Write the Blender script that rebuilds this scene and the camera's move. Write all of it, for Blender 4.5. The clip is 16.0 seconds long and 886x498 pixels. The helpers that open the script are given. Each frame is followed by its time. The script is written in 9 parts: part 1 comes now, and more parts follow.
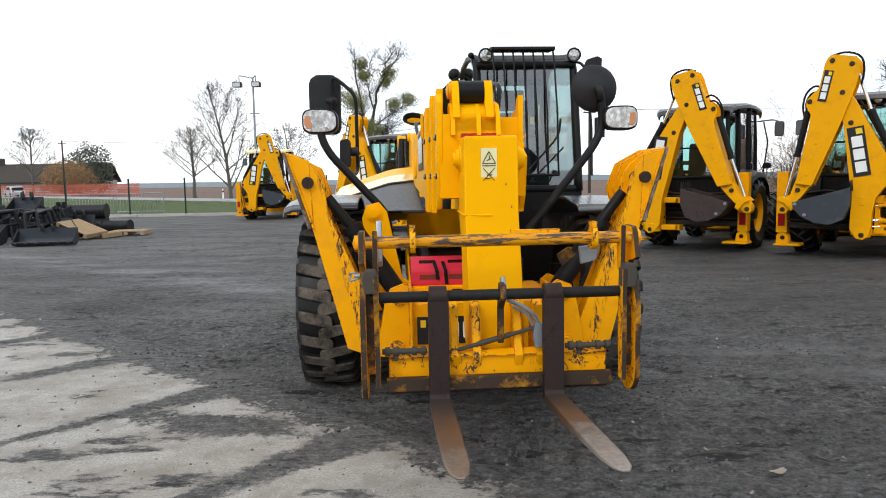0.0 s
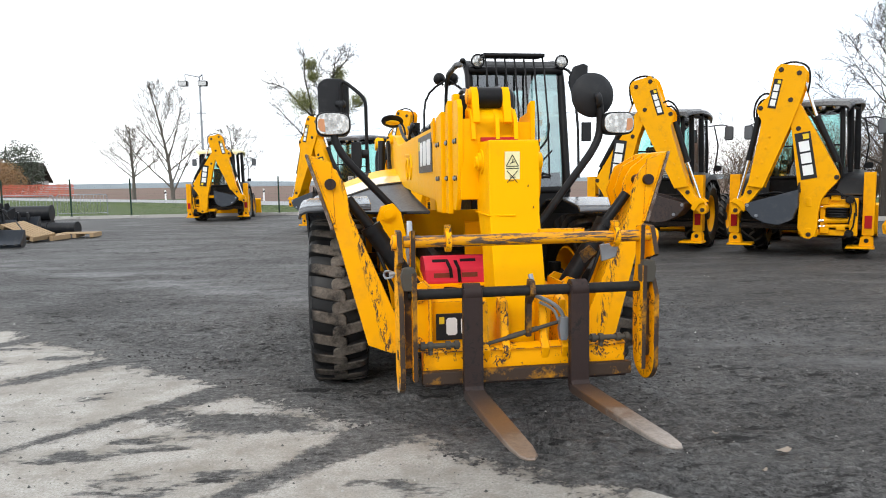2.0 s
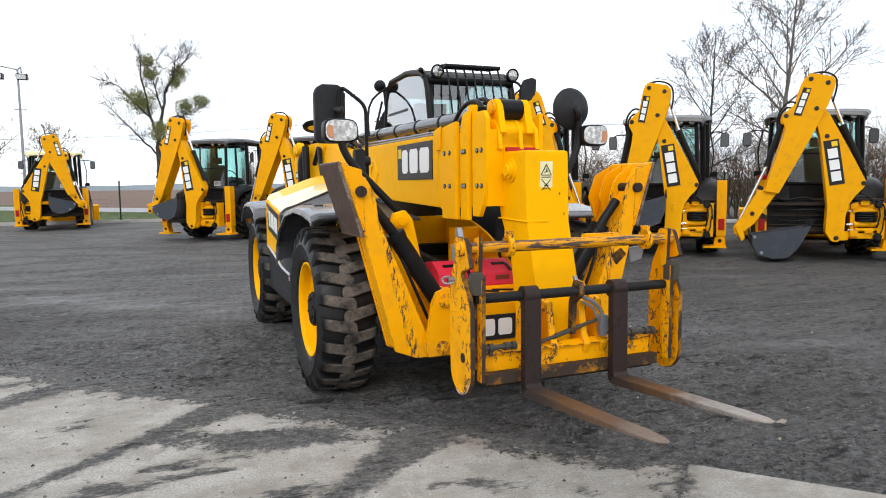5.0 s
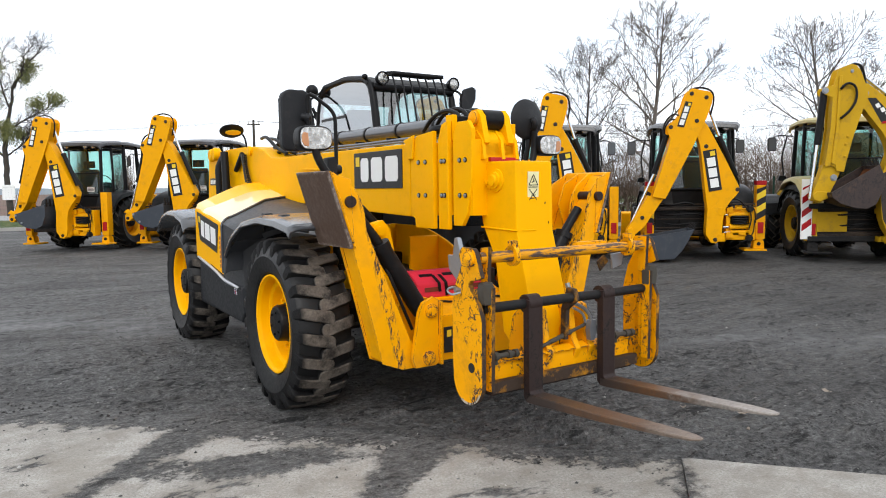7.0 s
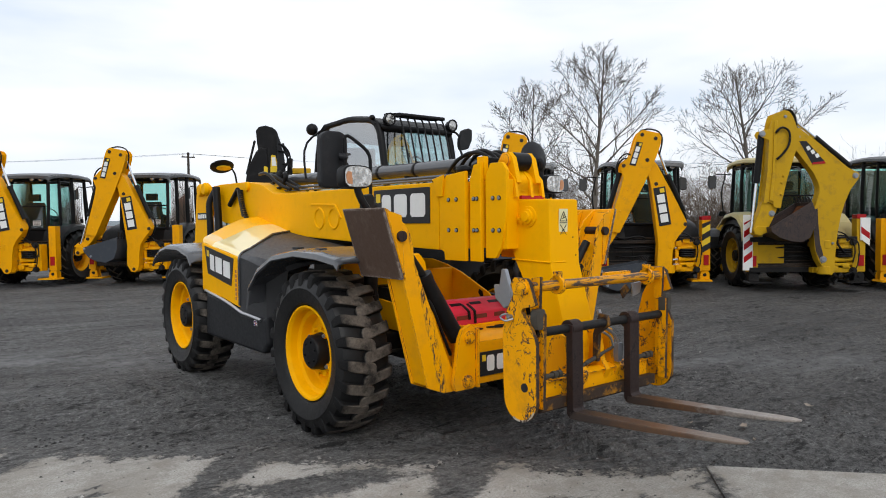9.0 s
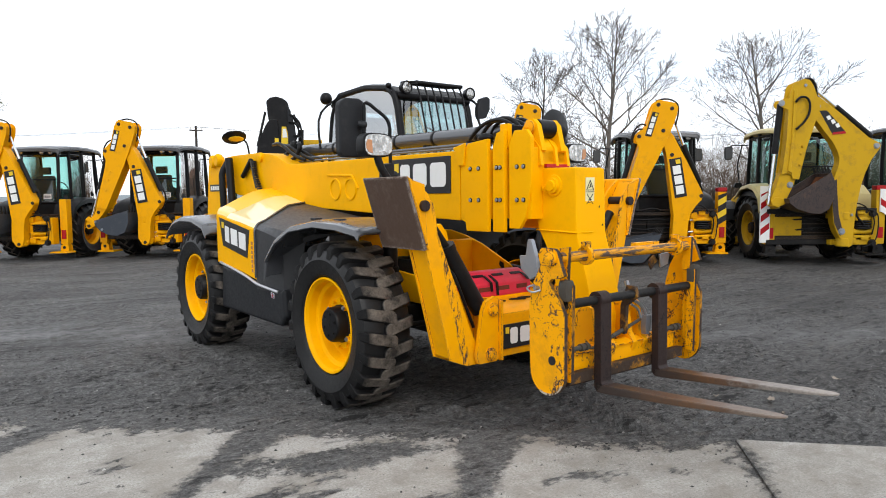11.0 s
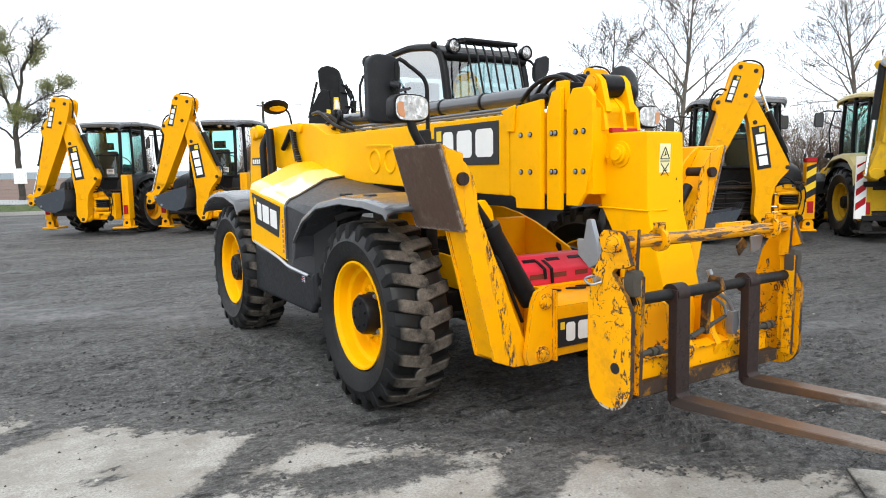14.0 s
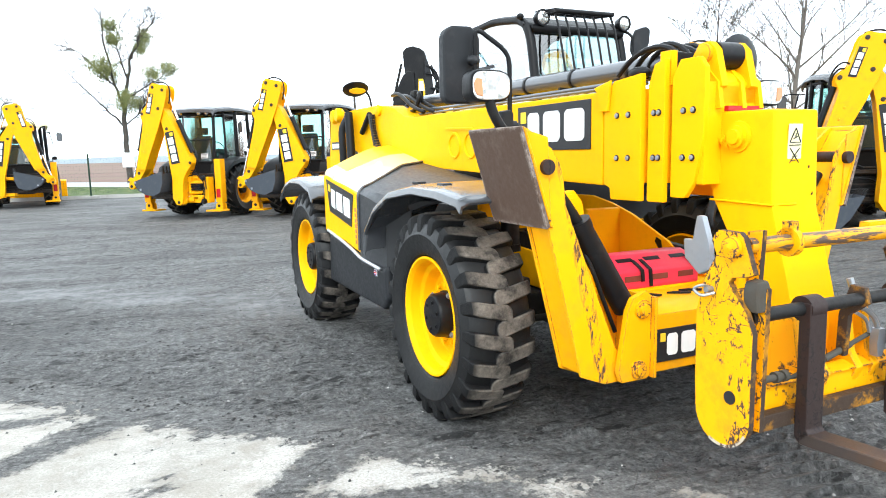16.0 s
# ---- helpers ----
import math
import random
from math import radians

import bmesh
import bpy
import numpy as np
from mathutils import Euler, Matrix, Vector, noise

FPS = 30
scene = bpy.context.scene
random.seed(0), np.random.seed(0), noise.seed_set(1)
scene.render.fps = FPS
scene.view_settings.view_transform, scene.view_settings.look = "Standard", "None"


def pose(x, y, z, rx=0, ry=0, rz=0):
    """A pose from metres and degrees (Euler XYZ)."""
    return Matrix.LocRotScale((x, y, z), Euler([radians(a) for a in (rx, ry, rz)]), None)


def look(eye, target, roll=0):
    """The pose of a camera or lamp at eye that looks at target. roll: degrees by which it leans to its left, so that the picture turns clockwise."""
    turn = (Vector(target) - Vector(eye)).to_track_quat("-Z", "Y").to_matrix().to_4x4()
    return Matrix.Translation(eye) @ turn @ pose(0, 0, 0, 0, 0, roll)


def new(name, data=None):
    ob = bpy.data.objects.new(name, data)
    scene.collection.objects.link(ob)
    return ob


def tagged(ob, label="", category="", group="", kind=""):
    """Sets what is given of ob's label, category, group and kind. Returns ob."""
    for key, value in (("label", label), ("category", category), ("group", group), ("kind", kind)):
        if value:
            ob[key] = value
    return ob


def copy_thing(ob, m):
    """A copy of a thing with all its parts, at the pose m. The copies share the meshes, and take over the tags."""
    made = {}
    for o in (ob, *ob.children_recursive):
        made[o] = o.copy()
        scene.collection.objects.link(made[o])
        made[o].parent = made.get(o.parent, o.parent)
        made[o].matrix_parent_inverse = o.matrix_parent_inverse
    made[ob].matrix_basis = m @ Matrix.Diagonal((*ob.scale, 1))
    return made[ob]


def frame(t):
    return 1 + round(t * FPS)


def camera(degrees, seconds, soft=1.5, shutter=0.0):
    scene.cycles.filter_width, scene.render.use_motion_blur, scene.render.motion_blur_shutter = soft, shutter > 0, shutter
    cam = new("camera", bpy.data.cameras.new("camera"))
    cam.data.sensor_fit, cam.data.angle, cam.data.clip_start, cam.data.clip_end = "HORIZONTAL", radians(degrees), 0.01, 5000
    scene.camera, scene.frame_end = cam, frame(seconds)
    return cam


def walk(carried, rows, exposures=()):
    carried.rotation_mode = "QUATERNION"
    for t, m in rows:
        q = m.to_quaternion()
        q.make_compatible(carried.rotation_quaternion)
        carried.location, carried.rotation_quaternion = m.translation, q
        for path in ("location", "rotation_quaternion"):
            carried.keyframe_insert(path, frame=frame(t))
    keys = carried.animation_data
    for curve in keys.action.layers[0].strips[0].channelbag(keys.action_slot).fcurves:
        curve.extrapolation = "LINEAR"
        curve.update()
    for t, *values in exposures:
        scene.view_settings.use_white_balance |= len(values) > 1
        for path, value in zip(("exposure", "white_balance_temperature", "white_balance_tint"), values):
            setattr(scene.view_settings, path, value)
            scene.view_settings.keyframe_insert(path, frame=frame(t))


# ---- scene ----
cam = camera(65.4, 16.0, soft=1.0)
METRES, EYE, TILT, LEAN, TURN = 4.762, 1.43, 0.0, 0.0, 0.0
ROWS = [
    (0.0, 0.0, 0.0, 0.0, -0.1, -5.67, 1.03),
    (0.5, -0.022, 0.012, 0.0027, -0.32, -5.72, 1.02),
    (1.0, -0.0474, 0.0134, 0.0025, -1.7, -5.7, 0.96),
    (1.5, -0.0682, -0.008, 0.0018, -2.93, -5.69, 0.95),
    (2.0, -0.0947, -0.0294, 0.0019, -4.76, -5.62, 0.9),
    (2.5, -0.1312, -0.0179, 0.0051, -6.64, -5.64, 0.85),
    (3.0, -0.1726, -0.004, 0.0055, -11.04, -5.42, 0.72),
    (3.5, -0.2181, -0.0119, 0.0058, -13.41, -5.39, 0.71),
    (6.0, -0.4065, 0.0219, 0.0091, -23.39, -5.3, 0.68),
    (6.5, -0.4384, 0.05, 0.0097, -26.56, -5.28, 0.7),
    (7.0, -0.4727, 0.0583, 0.0162, -29.18, -5.11, 0.66),
    (7.5, -0.5185, 0.041, 0.0168, -31.21, -4.45, 0.65),
    (8.0, -0.5605, 0.0447, 0.0212, -33.41, -3.01, 0.62),
    (8.5, -0.6045, 0.0657, 0.0186, -34.69, -2.37, 0.61),
    (9.0, -0.633, 0.074, 0.0201, -34.87, -2.37, 0.56),
    (9.5, -0.6474, 0.0679, 0.016, -34.67, -3.1, 0.63),
    (10.0, -0.6555, 0.0802, 0.0161, -34.53, -4.07, 0.67),
    (12.5, -0.5736, 0.1497, 0.0121, -32.79, -4.89, 0.93),
    (13.0, -0.5558, 0.1754, 0.0146, -31.29, -5.07, 0.98),
    (13.5, -0.5477, 0.1934, 0.0138, -30.02, -5.61, 0.99),
    (14.0, -0.5362, 0.2066, 0.011, -28.79, -6.62, 1.02),
    (14.5, -0.512, 0.2234, 0.0113, -26.51, -7.18, 1.08),
    (15.0, -0.4925, 0.2369, 0.0079, -23.77, -7.54, 1.14),
    (15.5, -0.4833, 0.2594, 0.0108, -22.05, -7.89, 1.19),
    (16.0, -0.484, 0.2856, 0.0144, -21.42, -7.89, 1.19),
]
EXPOSURES = [(0, 0.0, 6500, 9), (0.5, 0.20, 6500, 9), (1, 0.31, 6500, 9), (2.5, 0.32, 6500, 9), (3.1, 0.21, 6500, 10), (3.5, 0.07, 6500, 10), (6, 0.22, 6500, 10), (7, 0.16, 6500, 10), (8, -0.09, 6500, 10), (8.7, -0.32, 6500, 10), (9.2, -0.32, 6500, 10), (10, -0.13, 6500, 10), (12.5, 0.25, 6500, 10), (13.5, 0.33, 6500, 9), (14, 0.45, 6450, 8), (14.5, 0.74, 6400, 6), (15, 1.19, 6300, 4.5), (15.5, 1.25, 6200, 4), (16, 1.25, 6150, 4)]
walk(cam, [(t, pose(0, 0, EYE, TILT, LEAN, TURN) @ pose(METRES * x, METRES * y, METRES * z, 90 + pitch, roll, yaw)) for t, x, y, z, yaw, pitch, roll in ROWS], EXPOSURES)

# ---- light ----
world = bpy.data.worlds.new("overcast")
scene.world = world
world.use_nodes = True
wn, wl = world.node_tree.nodes, world.node_tree.links
wn.clear()
sky = wn.new("ShaderNodeTexSky")
sky.sky_type, sky.sun_disc = "NISHITA", False
sky.sun_elevation, sky.sun_rotation = radians(48), radians(205)
grey = wn.new("ShaderNodeRGBToBW")
cloud_at = wn.new("ShaderNodeTexCoord")
cloud_map = wn.new("ShaderNodeMapping")
cloud_map.inputs["Scale"].default_value = (1.2, 1.2, 5.0)
cloud = wn.new("ShaderNodeTexNoise")
cloud.inputs["Scale"].default_value, cloud.inputs["Detail"].default_value = 2.2, 5.0
cloud_ramp = wn.new("ShaderNodeValToRGB")
cloud_ramp.color_ramp.elements[0].position, cloud_ramp.color_ramp.elements[1].position = 0.3, 0.62
cloud_ramp.color_ramp.elements[0].color = (0.72, 0.79, 0.88, 1)
cloud_ramp.color_ramp.elements[1].color = (1.0, 1.0, 1.0, 1)
veil = wn.new("ShaderNodeMixRGB")
veil.inputs[0].default_value = 0.94
lift = wn.new("ShaderNodeBackground")
lift.inputs["Strength"].default_value = 1.0
gain = wn.new("ShaderNodeMixRGB")
gain.blend_type = "MULTIPLY"
gain.inputs[0].default_value = 1.0
gain.inputs[2].default_value = (1.42, 1.44, 1.47, 1)
wout = wn.new("ShaderNodeOutputWorld")
wl.new(cloud_at.outputs["Generated"], cloud_map.inputs[0])
wl.new(cloud_map.outputs[0], cloud.inputs["Vector"])
wl.new(cloud.outputs["Fac"], cloud_ramp.inputs[0])
wl.new(cloud_ramp.outputs[0], gain.inputs[1])
sky_gain = wn.new("ShaderNodeMixRGB")
sky_gain.blend_type = "MULTIPLY"
sky_gain.inputs[0].default_value, sky_gain.inputs[2].default_value = 1.0, (0.12, 0.12, 0.12, 1)
wl.new(sky.outputs[0], sky_gain.inputs[1])
wl.new(sky_gain.outputs[0], veil.inputs[1])
wl.new(gain.outputs[0], veil.inputs[2])
wl.new(veil.outputs[0], lift.inputs["Color"])
wl.new(lift.outputs[0], wout.inputs["Surface"])

sun_lamp = bpy.data.lights.new("sun", "SUN")
sun_lamp.energy, sun_lamp.angle, sun_lamp.color = 1.1, radians(22), (1.0, 0.97, 0.92)
sun_ob = new("sun", sun_lamp)
sun_ob.matrix_world = look((-6, -8, 13), (0.5, 5, 0))

# ---- materials ----


def material(name):
    m = bpy.data.materials.new(name)
    m.use_nodes = True
    t = m.node_tree
    b = t.nodes["Principled BSDF"]
    return m, t.nodes, t.links, b


def noise_node(n, l, scale, detail=4.0, rough=0.55, space="Object", stretch=None):
    at = n.new("ShaderNodeTexCoord")
    tex = n.new("ShaderNodeTexNoise")
    tex.inputs["Scale"].default_value, tex.inputs["Detail"].default_value, tex.inputs["Roughness"].default_value = scale, detail, rough
    if stretch:
        mp = n.new("ShaderNodeMapping")
        mp.inputs["Scale"].default_value = stretch
        l.new(at.outputs[space], mp.inputs[0])
        l.new(mp.outputs[0], tex.inputs["Vector"])
    else:
        l.new(at.outputs[space], tex.inputs["Vector"])
    return tex.outputs["Fac"]


def ramp(n, l, fac, stops):
    r = n.new("ShaderNodeValToRGB")
    e = r.color_ramp.elements
    while len(e) < len(stops):
        e.new(0.5)
    for k, (pos, col) in zip(e, stops):
        k.position = pos
        k.color = (*col, 1) if isinstance(col, tuple) else (col, col, col, 1)
    l.new(fac, r.inputs[0])
    return r.outputs[0]


def mix(n, l, fac, a, b, blend="MIX"):
    m = n.new("ShaderNodeMixRGB")
    m.blend_type = blend
    for k, v in zip((0, 1, 2), (fac, a, b)):
        if isinstance(v, (int, float)):
            m.inputs[k].default_value = v if k == 0 else (v, v, v, 1)
        elif isinstance(v, tuple):
            m.inputs[k].default_value = (*v, 1)
        else:
            l.new(v, m.inputs[k])
    return m.outputs[0]


def bump(n, l, b, height, strength=0.2, dist=0.01):
    k = n.new("ShaderNodeBump")
    k.inputs["Strength"].default_value, k.inputs["Distance"].default_value = strength, dist
    l.new(height, k.inputs["Height"])
    l.new(k.outputs[0], b.inputs["Normal"])


def paint(name, col, rough=0.38, dirt=(0.12, 0.09, 0.06), dirty=0.25, chips=0.0, under=(0.045, 0.028, 0.02), metal=0.0, grain=0.05, spec=0.22, band=None, edges=0.0):
    """Painted or moulded surface with dust in broad patches and, where chips is set, bare worn spots."""
    m, n, l, b = material(name)
    broad = noise_node(n, l, 2.3, 5)
    fine = noise_node(n, l, 38, 6, 0.7)
    shade = mix(n, l, ramp(n, l, broad, [(0.3, 0.0), (0.75, 0.16)]), col, tuple(c * 0.72 for c in col))
    dust = mix(n, l, broad, ramp(n, l, fine, [(0.45, 0.0), (0.72, 1.0)]), 0.0, "MULTIPLY")
    mud = noise_node(n, l, 5.5, 8, 0.72)
    spots = ramp(n, l, mud, [(0.52, 0.0), (0.74, dirty)])
    c = mix(n, l, spots, shade, dirt)
    r = ramp(n, l, fine, [(0.3, rough * 0.8), (0.75, min(1, rough * 1.35))])
    if chips > 0:
        wear = noise_node(n, l, 10, 8, 0.66, stretch=(0.35, 1, 0.6))
        patch = ramp(n, l, wear, [(0.70 - 0.19 * chips, 0.0), (0.72 - 0.19 * chips, 1.0)]) if chips > 0.8 else ramp(n, l, wear, [(0.72, 0.0), (0.74, 0.8)])
        start = 0.72 if chips < 0.01 else 0.64 if chips < 0.05 else 0.51
        where = ramp(n, l, noise_node(n, l, 2.6, 5, 0.6), [(start - 0.3 * chips, 0.0), (start + 0.03 - 0.3 * chips, 1.0)])
        worn = mix(n, l, 1.0, patch, ramp(n, l, noise_node(n, l, 2.9, 6, 0.65), [(0.52 - 0.14 * chips, 0.1), (0.58 - 0.14 * chips, 1.0)]), "MULTIPLY")
        for scale, stretch, thin in ((9, (1, 1, 0.45), 0.020), (19, (1, 1, 0.5), 0.030), (13, (0.5, 0.5, 1.2), 0.016)):
            off = n.new("ShaderNodeMath")
            off.operation = "SUBTRACT"
            off.inputs[1].default_value = 0.5
            crack = n.new("ShaderNodeMath")
            crack.operation = "ABSOLUTE"
            l.new(noise_node(n, l, scale, 4, 0.55, stretch=stretch), off.inputs[0])
            l.new(off.outputs[0], crack.inputs[0])
            lines = ramp(n, l, crack.outputs[0], [(thin * (0.4 + chips), 1.0), (thin * (0.7 + 1.6 * chips), 0.0)])
            broken = ramp(n, l, noise_node(n, l, 7 + 0.6 * scale, 4, 0.6), [(0.50, 0.0), (0.53, 1.0)])
            worn = mix(n, l, mix(n, l, 1.0, mix(n, l, 1.0, lines, where, "MULTIPLY"), broken, "MULTIPLY"), worn, 1.0)
        if edges:
            rim = n.new("ShaderNodeBevel")
            rim.samples = 4
            rim.inputs["Radius"].default_value = edges
            flat = n.new("ShaderNodeNewGeometry")
            turn = n.new("ShaderNodeVectorMath")
            turn.operation = "DOT_PRODUCT"
            l.new(rim.outputs[0], turn.inputs[0])
            l.new(flat.outputs["Normal"], turn.inputs[1])
            corner = ramp(n, l, turn.outputs["Value"], [(0.90, 1.0), (0.985, 0.0)])
            torn = ramp(n, l, noise_node(n, l, 14, 7, 0.75), [(0.44, 0.0), (0.52, 1.0)])
            worn = mix(n, l, mix(n, l, 1.0, corner, torn, "MULTIPLY"), worn, 1.0)
        if band:
            rubbed = ramp(n, l, noise_node(n, l, 58, 7, 0.75, stretch=(1, 1, 0.25)), [(0.515, 0.0), (0.545, 1.0)])
            worn = mix(n, l, mix(n, l, 1.0, band(n, l), rubbed, "MULTIPLY"), worn, 1.0)
        c = mix(n, l, worn, c, mix(n, l, fine, under, tuple(u * 2.2 for u in under)))
        r = mix(n, l, worn, r, 0.75)
    l.new(c, b.inputs["Base Color"])
    l.new(r, b.inputs["Roughness"])
    b.inputs["Metallic"].default_value = metal
    b.inputs["Specular IOR Level"].default_value = spec
    bump(n, l, b, fine, grain, 0.004)
    return m


YEL = (0.93, 0.445, 0.0)
yellow = paint("yellow_paint", YEL, 0.42, dirty=0.16, dirt=(0.24, 0.12, 0.02), spec=0.05)
yellow_used = paint("yellow_paint_scuffed", (0.87, 0.375, 0.0), 0.40, dirty=0.24, chips=0.02, dirt=(0.16, 0.11, 0.06), spec=0.12, edges=0.007)


def leg_rub(n, l):
    """Where the folded leg rubs: a strip down its outer edge, thinning out."""
    at = n.new("ShaderNodeTexCoord")
    sep = n.new("ShaderNodeSeparateXYZ")
    l.new(at.outputs["Object"], sep.inputs[0])
    side = n.new("ShaderNodeMath")
    side.operation = "ABSOLUTE"
    l.new(sep.outputs[0], side.inputs[0])
    line = n.new("ShaderNodeMath")
    line.operation = "MULTIPLY_ADD"
    line.inputs[1].default_value, line.inputs[2].default_value = -0.23, -0.578
    l.new(sep.outputs[2], line.inputs[0])
    gap = n.new("ShaderNodeMath")
    l.new(side.outputs[0], gap.inputs[0])
    l.new(line.outputs[0], gap.inputs[1])
    away = n.new("ShaderNodeMath")
    away.operation = "ABSOLUTE"
    l.new(gap.outputs[0], away.inputs[0])
    return mix(n, l, 1.0, ramp(n, l, away.outputs[0], [(0.018, 1.0), (0.042, 0.0)]), ramp(n, l, sep.outputs[2], [(1.04, 1.0), (1.22, 0.0)]), "MULTIPLY")


yellow_leg = paint("yellow_leg_scraped", (0.89, 0.39, 0.0), 0.40, dirty=0.20, chips=0.005, dirt=(0.16, 0.11, 0.06), spec=0.12, band=leg_rub, edges=0.007)
yellow_worn = paint("yellow_paint_worn", (0.88, 0.375, 0.0), 0.45, dirty=0.4, chips=0.15, dirt=(0.12, 0.07, 0.03), spec=0.12, edges=0.010)


def rubbed_bar():
    """Bare brown steel with yellow paint left in streaks along the bar."""
    m, n, l, b = material("rubbed_brown_bar")
    streak = noise_node(n, l, 20, 9, 0.72, stretch=(0.22, 2.0, 2.0))
    left = ramp(n, l, streak, [(0.475, 0.0), (0.50, 1.0)])
    fine = noise_node(n, l, 55, 6, 0.72)
    bare = mix(n, l, fine, (0.022, 0.013, 0.010), (0.15, 0.10, 0.075))
    l.new(mix(n, l, left, bare, mix(n, l, fine, (0.55, 0.22, 0.0), (0.74, 0.32, 0.0))), b.inputs["Base Color"])
    l.new(ramp(n, l, fine, [(0.3, 0.32), (0.7, 0.6)]), b.inputs["Roughness"])
    b.inputs["Specular IOR Level"].default_value = 0.25
    bump(n, l, b, streak, 0.25, 0.008)
    return m


yellow_bar = rubbed_bar()
yellow_deep = paint("yellow_digger", (0.84, 0.375, 0.0), 0.4, dirty=0.3, dirt=(0.16, 0.10, 0.05), spec=0.12)


def coated(name, col, haze=0.06, coat=0.6):
    """Smooth clear-coated body paint."""
    m, n, l, b = material(name)
    l.new(mix(n, l, ramp(n, l, noise_node(n, l, 3.0, 6), [(0.35, 0.0), (0.75, 0.22)]), col, tuple(c * 0.8 for c in col)), b.inputs["Base Color"])
    b.inputs["Roughness"].default_value, b.inputs["Specular IOR Level"].default_value = 0.4, 0.2
    b.inputs["Coat Weight"].default_value, b.inputs["Coat Roughness"].default_value, b.inputs["Coat IOR"].default_value = coat, haze, 1.5
    return m


yellow_gloss = coated("yellow_cover_gloss", (0.92, 0.46, 0.0), 0.15, 0.12)
yellow_edge = coated("glossy_yellow_edge", (0.92, 0.52, 0.03), 0.05, 1.0)
# yellow paint with the sky's reflection put into a paler base colour
sky_sheen_gloss = coated("glossy_pale_band", (0.93, 0.76, 0.34), 0.05, 1.0)
yellow_old = paint("yellow_faded", (0.55, 0.322, 0.010), 0.5, dirty=0.55, dirt=(0.16, 0.10, 0.04), spec=0.15)
black_paint = paint("black_paint", (0.008, 0.008, 0.009), 0.4, dirt=(0.06, 0.056, 0.052), dirty=0.25, spec=0.16)
black_steel = paint("black_steel", (0.012, 0.0115, 0.0115), 0.5, dirt=(0.07, 0.058, 0.05), dirty=0.35, grain=0.12, spec=0.18)
dark_grey = paint("dark_grey_plastic", (0.016, 0.017, 0.0195), 0.45, dirt=(0.09, 0.088, 0.085), dirty=0.22, spec=0.18)
mid_grey = paint("grey_plastic", (0.055, 0.058, 0.065), 0.20, dirt=(0.12, 0.115, 0.11), dirty=0.25, spec=0.7)
cover_grey = paint("grey_cover_plastic", (0.030, 0.031, 0.034), 0.42, dirt=(0.07, 0.069, 0.067), dirty=0.12, spec=0.30)
roof_grey = paint("grey_roof_skin", (0.045, 0.047, 0.052), 0.28, dirt=(0.12, 0.115, 0.11), dirty=0.3, spec=0.6)
mirror_shell = paint("mirror_shell", (0.018, 0.019, 0.0215), 0.5, dirt=(0.09, 0.09, 0.09), dirty=0.2, spec=0.2)
white_paint = paint("white_paint", (0.78, 0.78, 0.75), 0.35, dirty=0.12)
silver = paint("silver_trim", (0.55, 0.56, 0.58), 0.35, dirty=0.1, metal=0.6)
red_cover = paint("red_plastic", (0.64, 0.030, 0.060), 0.38, dirty=0.2, dirt=(0.12, 0.04, 0.04))
rubbed_red = paint("dirty_red_slot", (0.16, 0.035, 0.02), 0.7, dirty=0.5)
scraped_rim = paint("scraped_pale_rim", (0.46, 0.40, 0.32), 0.6, dirt=(0.30, 0.17, 0.05), dirty=1.0, chips=0.3, grain=0.4)
red_light = paint("red_lens", (0.38, 0.012, 0.015), 0.2, dirty=0.1)
orange_lens = paint("orange_lens", (0.50, 0.22, 0.09), 0.15, dirty=0.05, spec=0.6)
rust = paint("rusty_brown_steel", (0.028, 0.0175, 0.016), 0.5, dirt=(0.07, 0.035, 0.022), dirty=0.45, chips=0.2, under=(0.012, 0.010, 0.010), grain=0.25, spec=0.2)
caked = paint("caked_dirt_steel", (0.045, 0.03, 0.022), 0.6, dirt=(0.66, 0.28, 0.0), dirty=1.0, grain=0.4, spec=0.15)
grip_pad = paint("scoured_steel_plate", (0.088, 0.055, 0.040), 0.5, dirt=(0.19, 0.145, 0.115), dirty=0.6, chips=0.005, under=(0.20, 0.17, 0.15), grain=0.4, spec=0.2, edges=0.03)
sticker_blue = paint("sticker_blue", (0.02, 0.04, 0.22), 0.4, dirty=0.05)
dull_steel = paint("dull_dirty_steel", (0.060, 0.055, 0.046), 0.55, dirt=(0.06, 0.04, 0.025), dirty=0.7, grain=0.2)
zinc = paint("zinc_steel", (0.30, 0.32, 0.35), 0.42, dirty=0.3, metal=0.7)
chrome = paint("chrome_rod", (0.70, 0.71, 0.73), 0.15, dirty=0.08, metal=1.0)
tube_steel = paint("polished_tube", (0.10, 0.105, 0.115), 0.2, dirty=0.15, metal=0.35, spec=0.7)
decal_black = paint("decal_black", (0.02, 0.02, 0.022), 0.4, dirty=0.1)
decal_white = paint("decal_white", (0.82, 0.82, 0.80), 0.4, dirty=0.06)
decal_yellow = paint("decal_yellow", (0.80, 0.55, 0.03), 0.4, dirty=0.06)
cream = paint("cream_sticker", (0.80, 0.74, 0.42), 0.45, dirty=0.25, dirt=(0.4, 0.3, 0.15))
interior = paint("cab_interior", (0.03, 0.032, 0.036), 0.6, dirty=0.15)
tyre_rubber = paint("tyre_rubber", (0.009, 0.009, 0.0095), 0.42, dirt=(0.05, 0.046, 0.042), dirty=0.35, grain=0.2, spec=0.28)

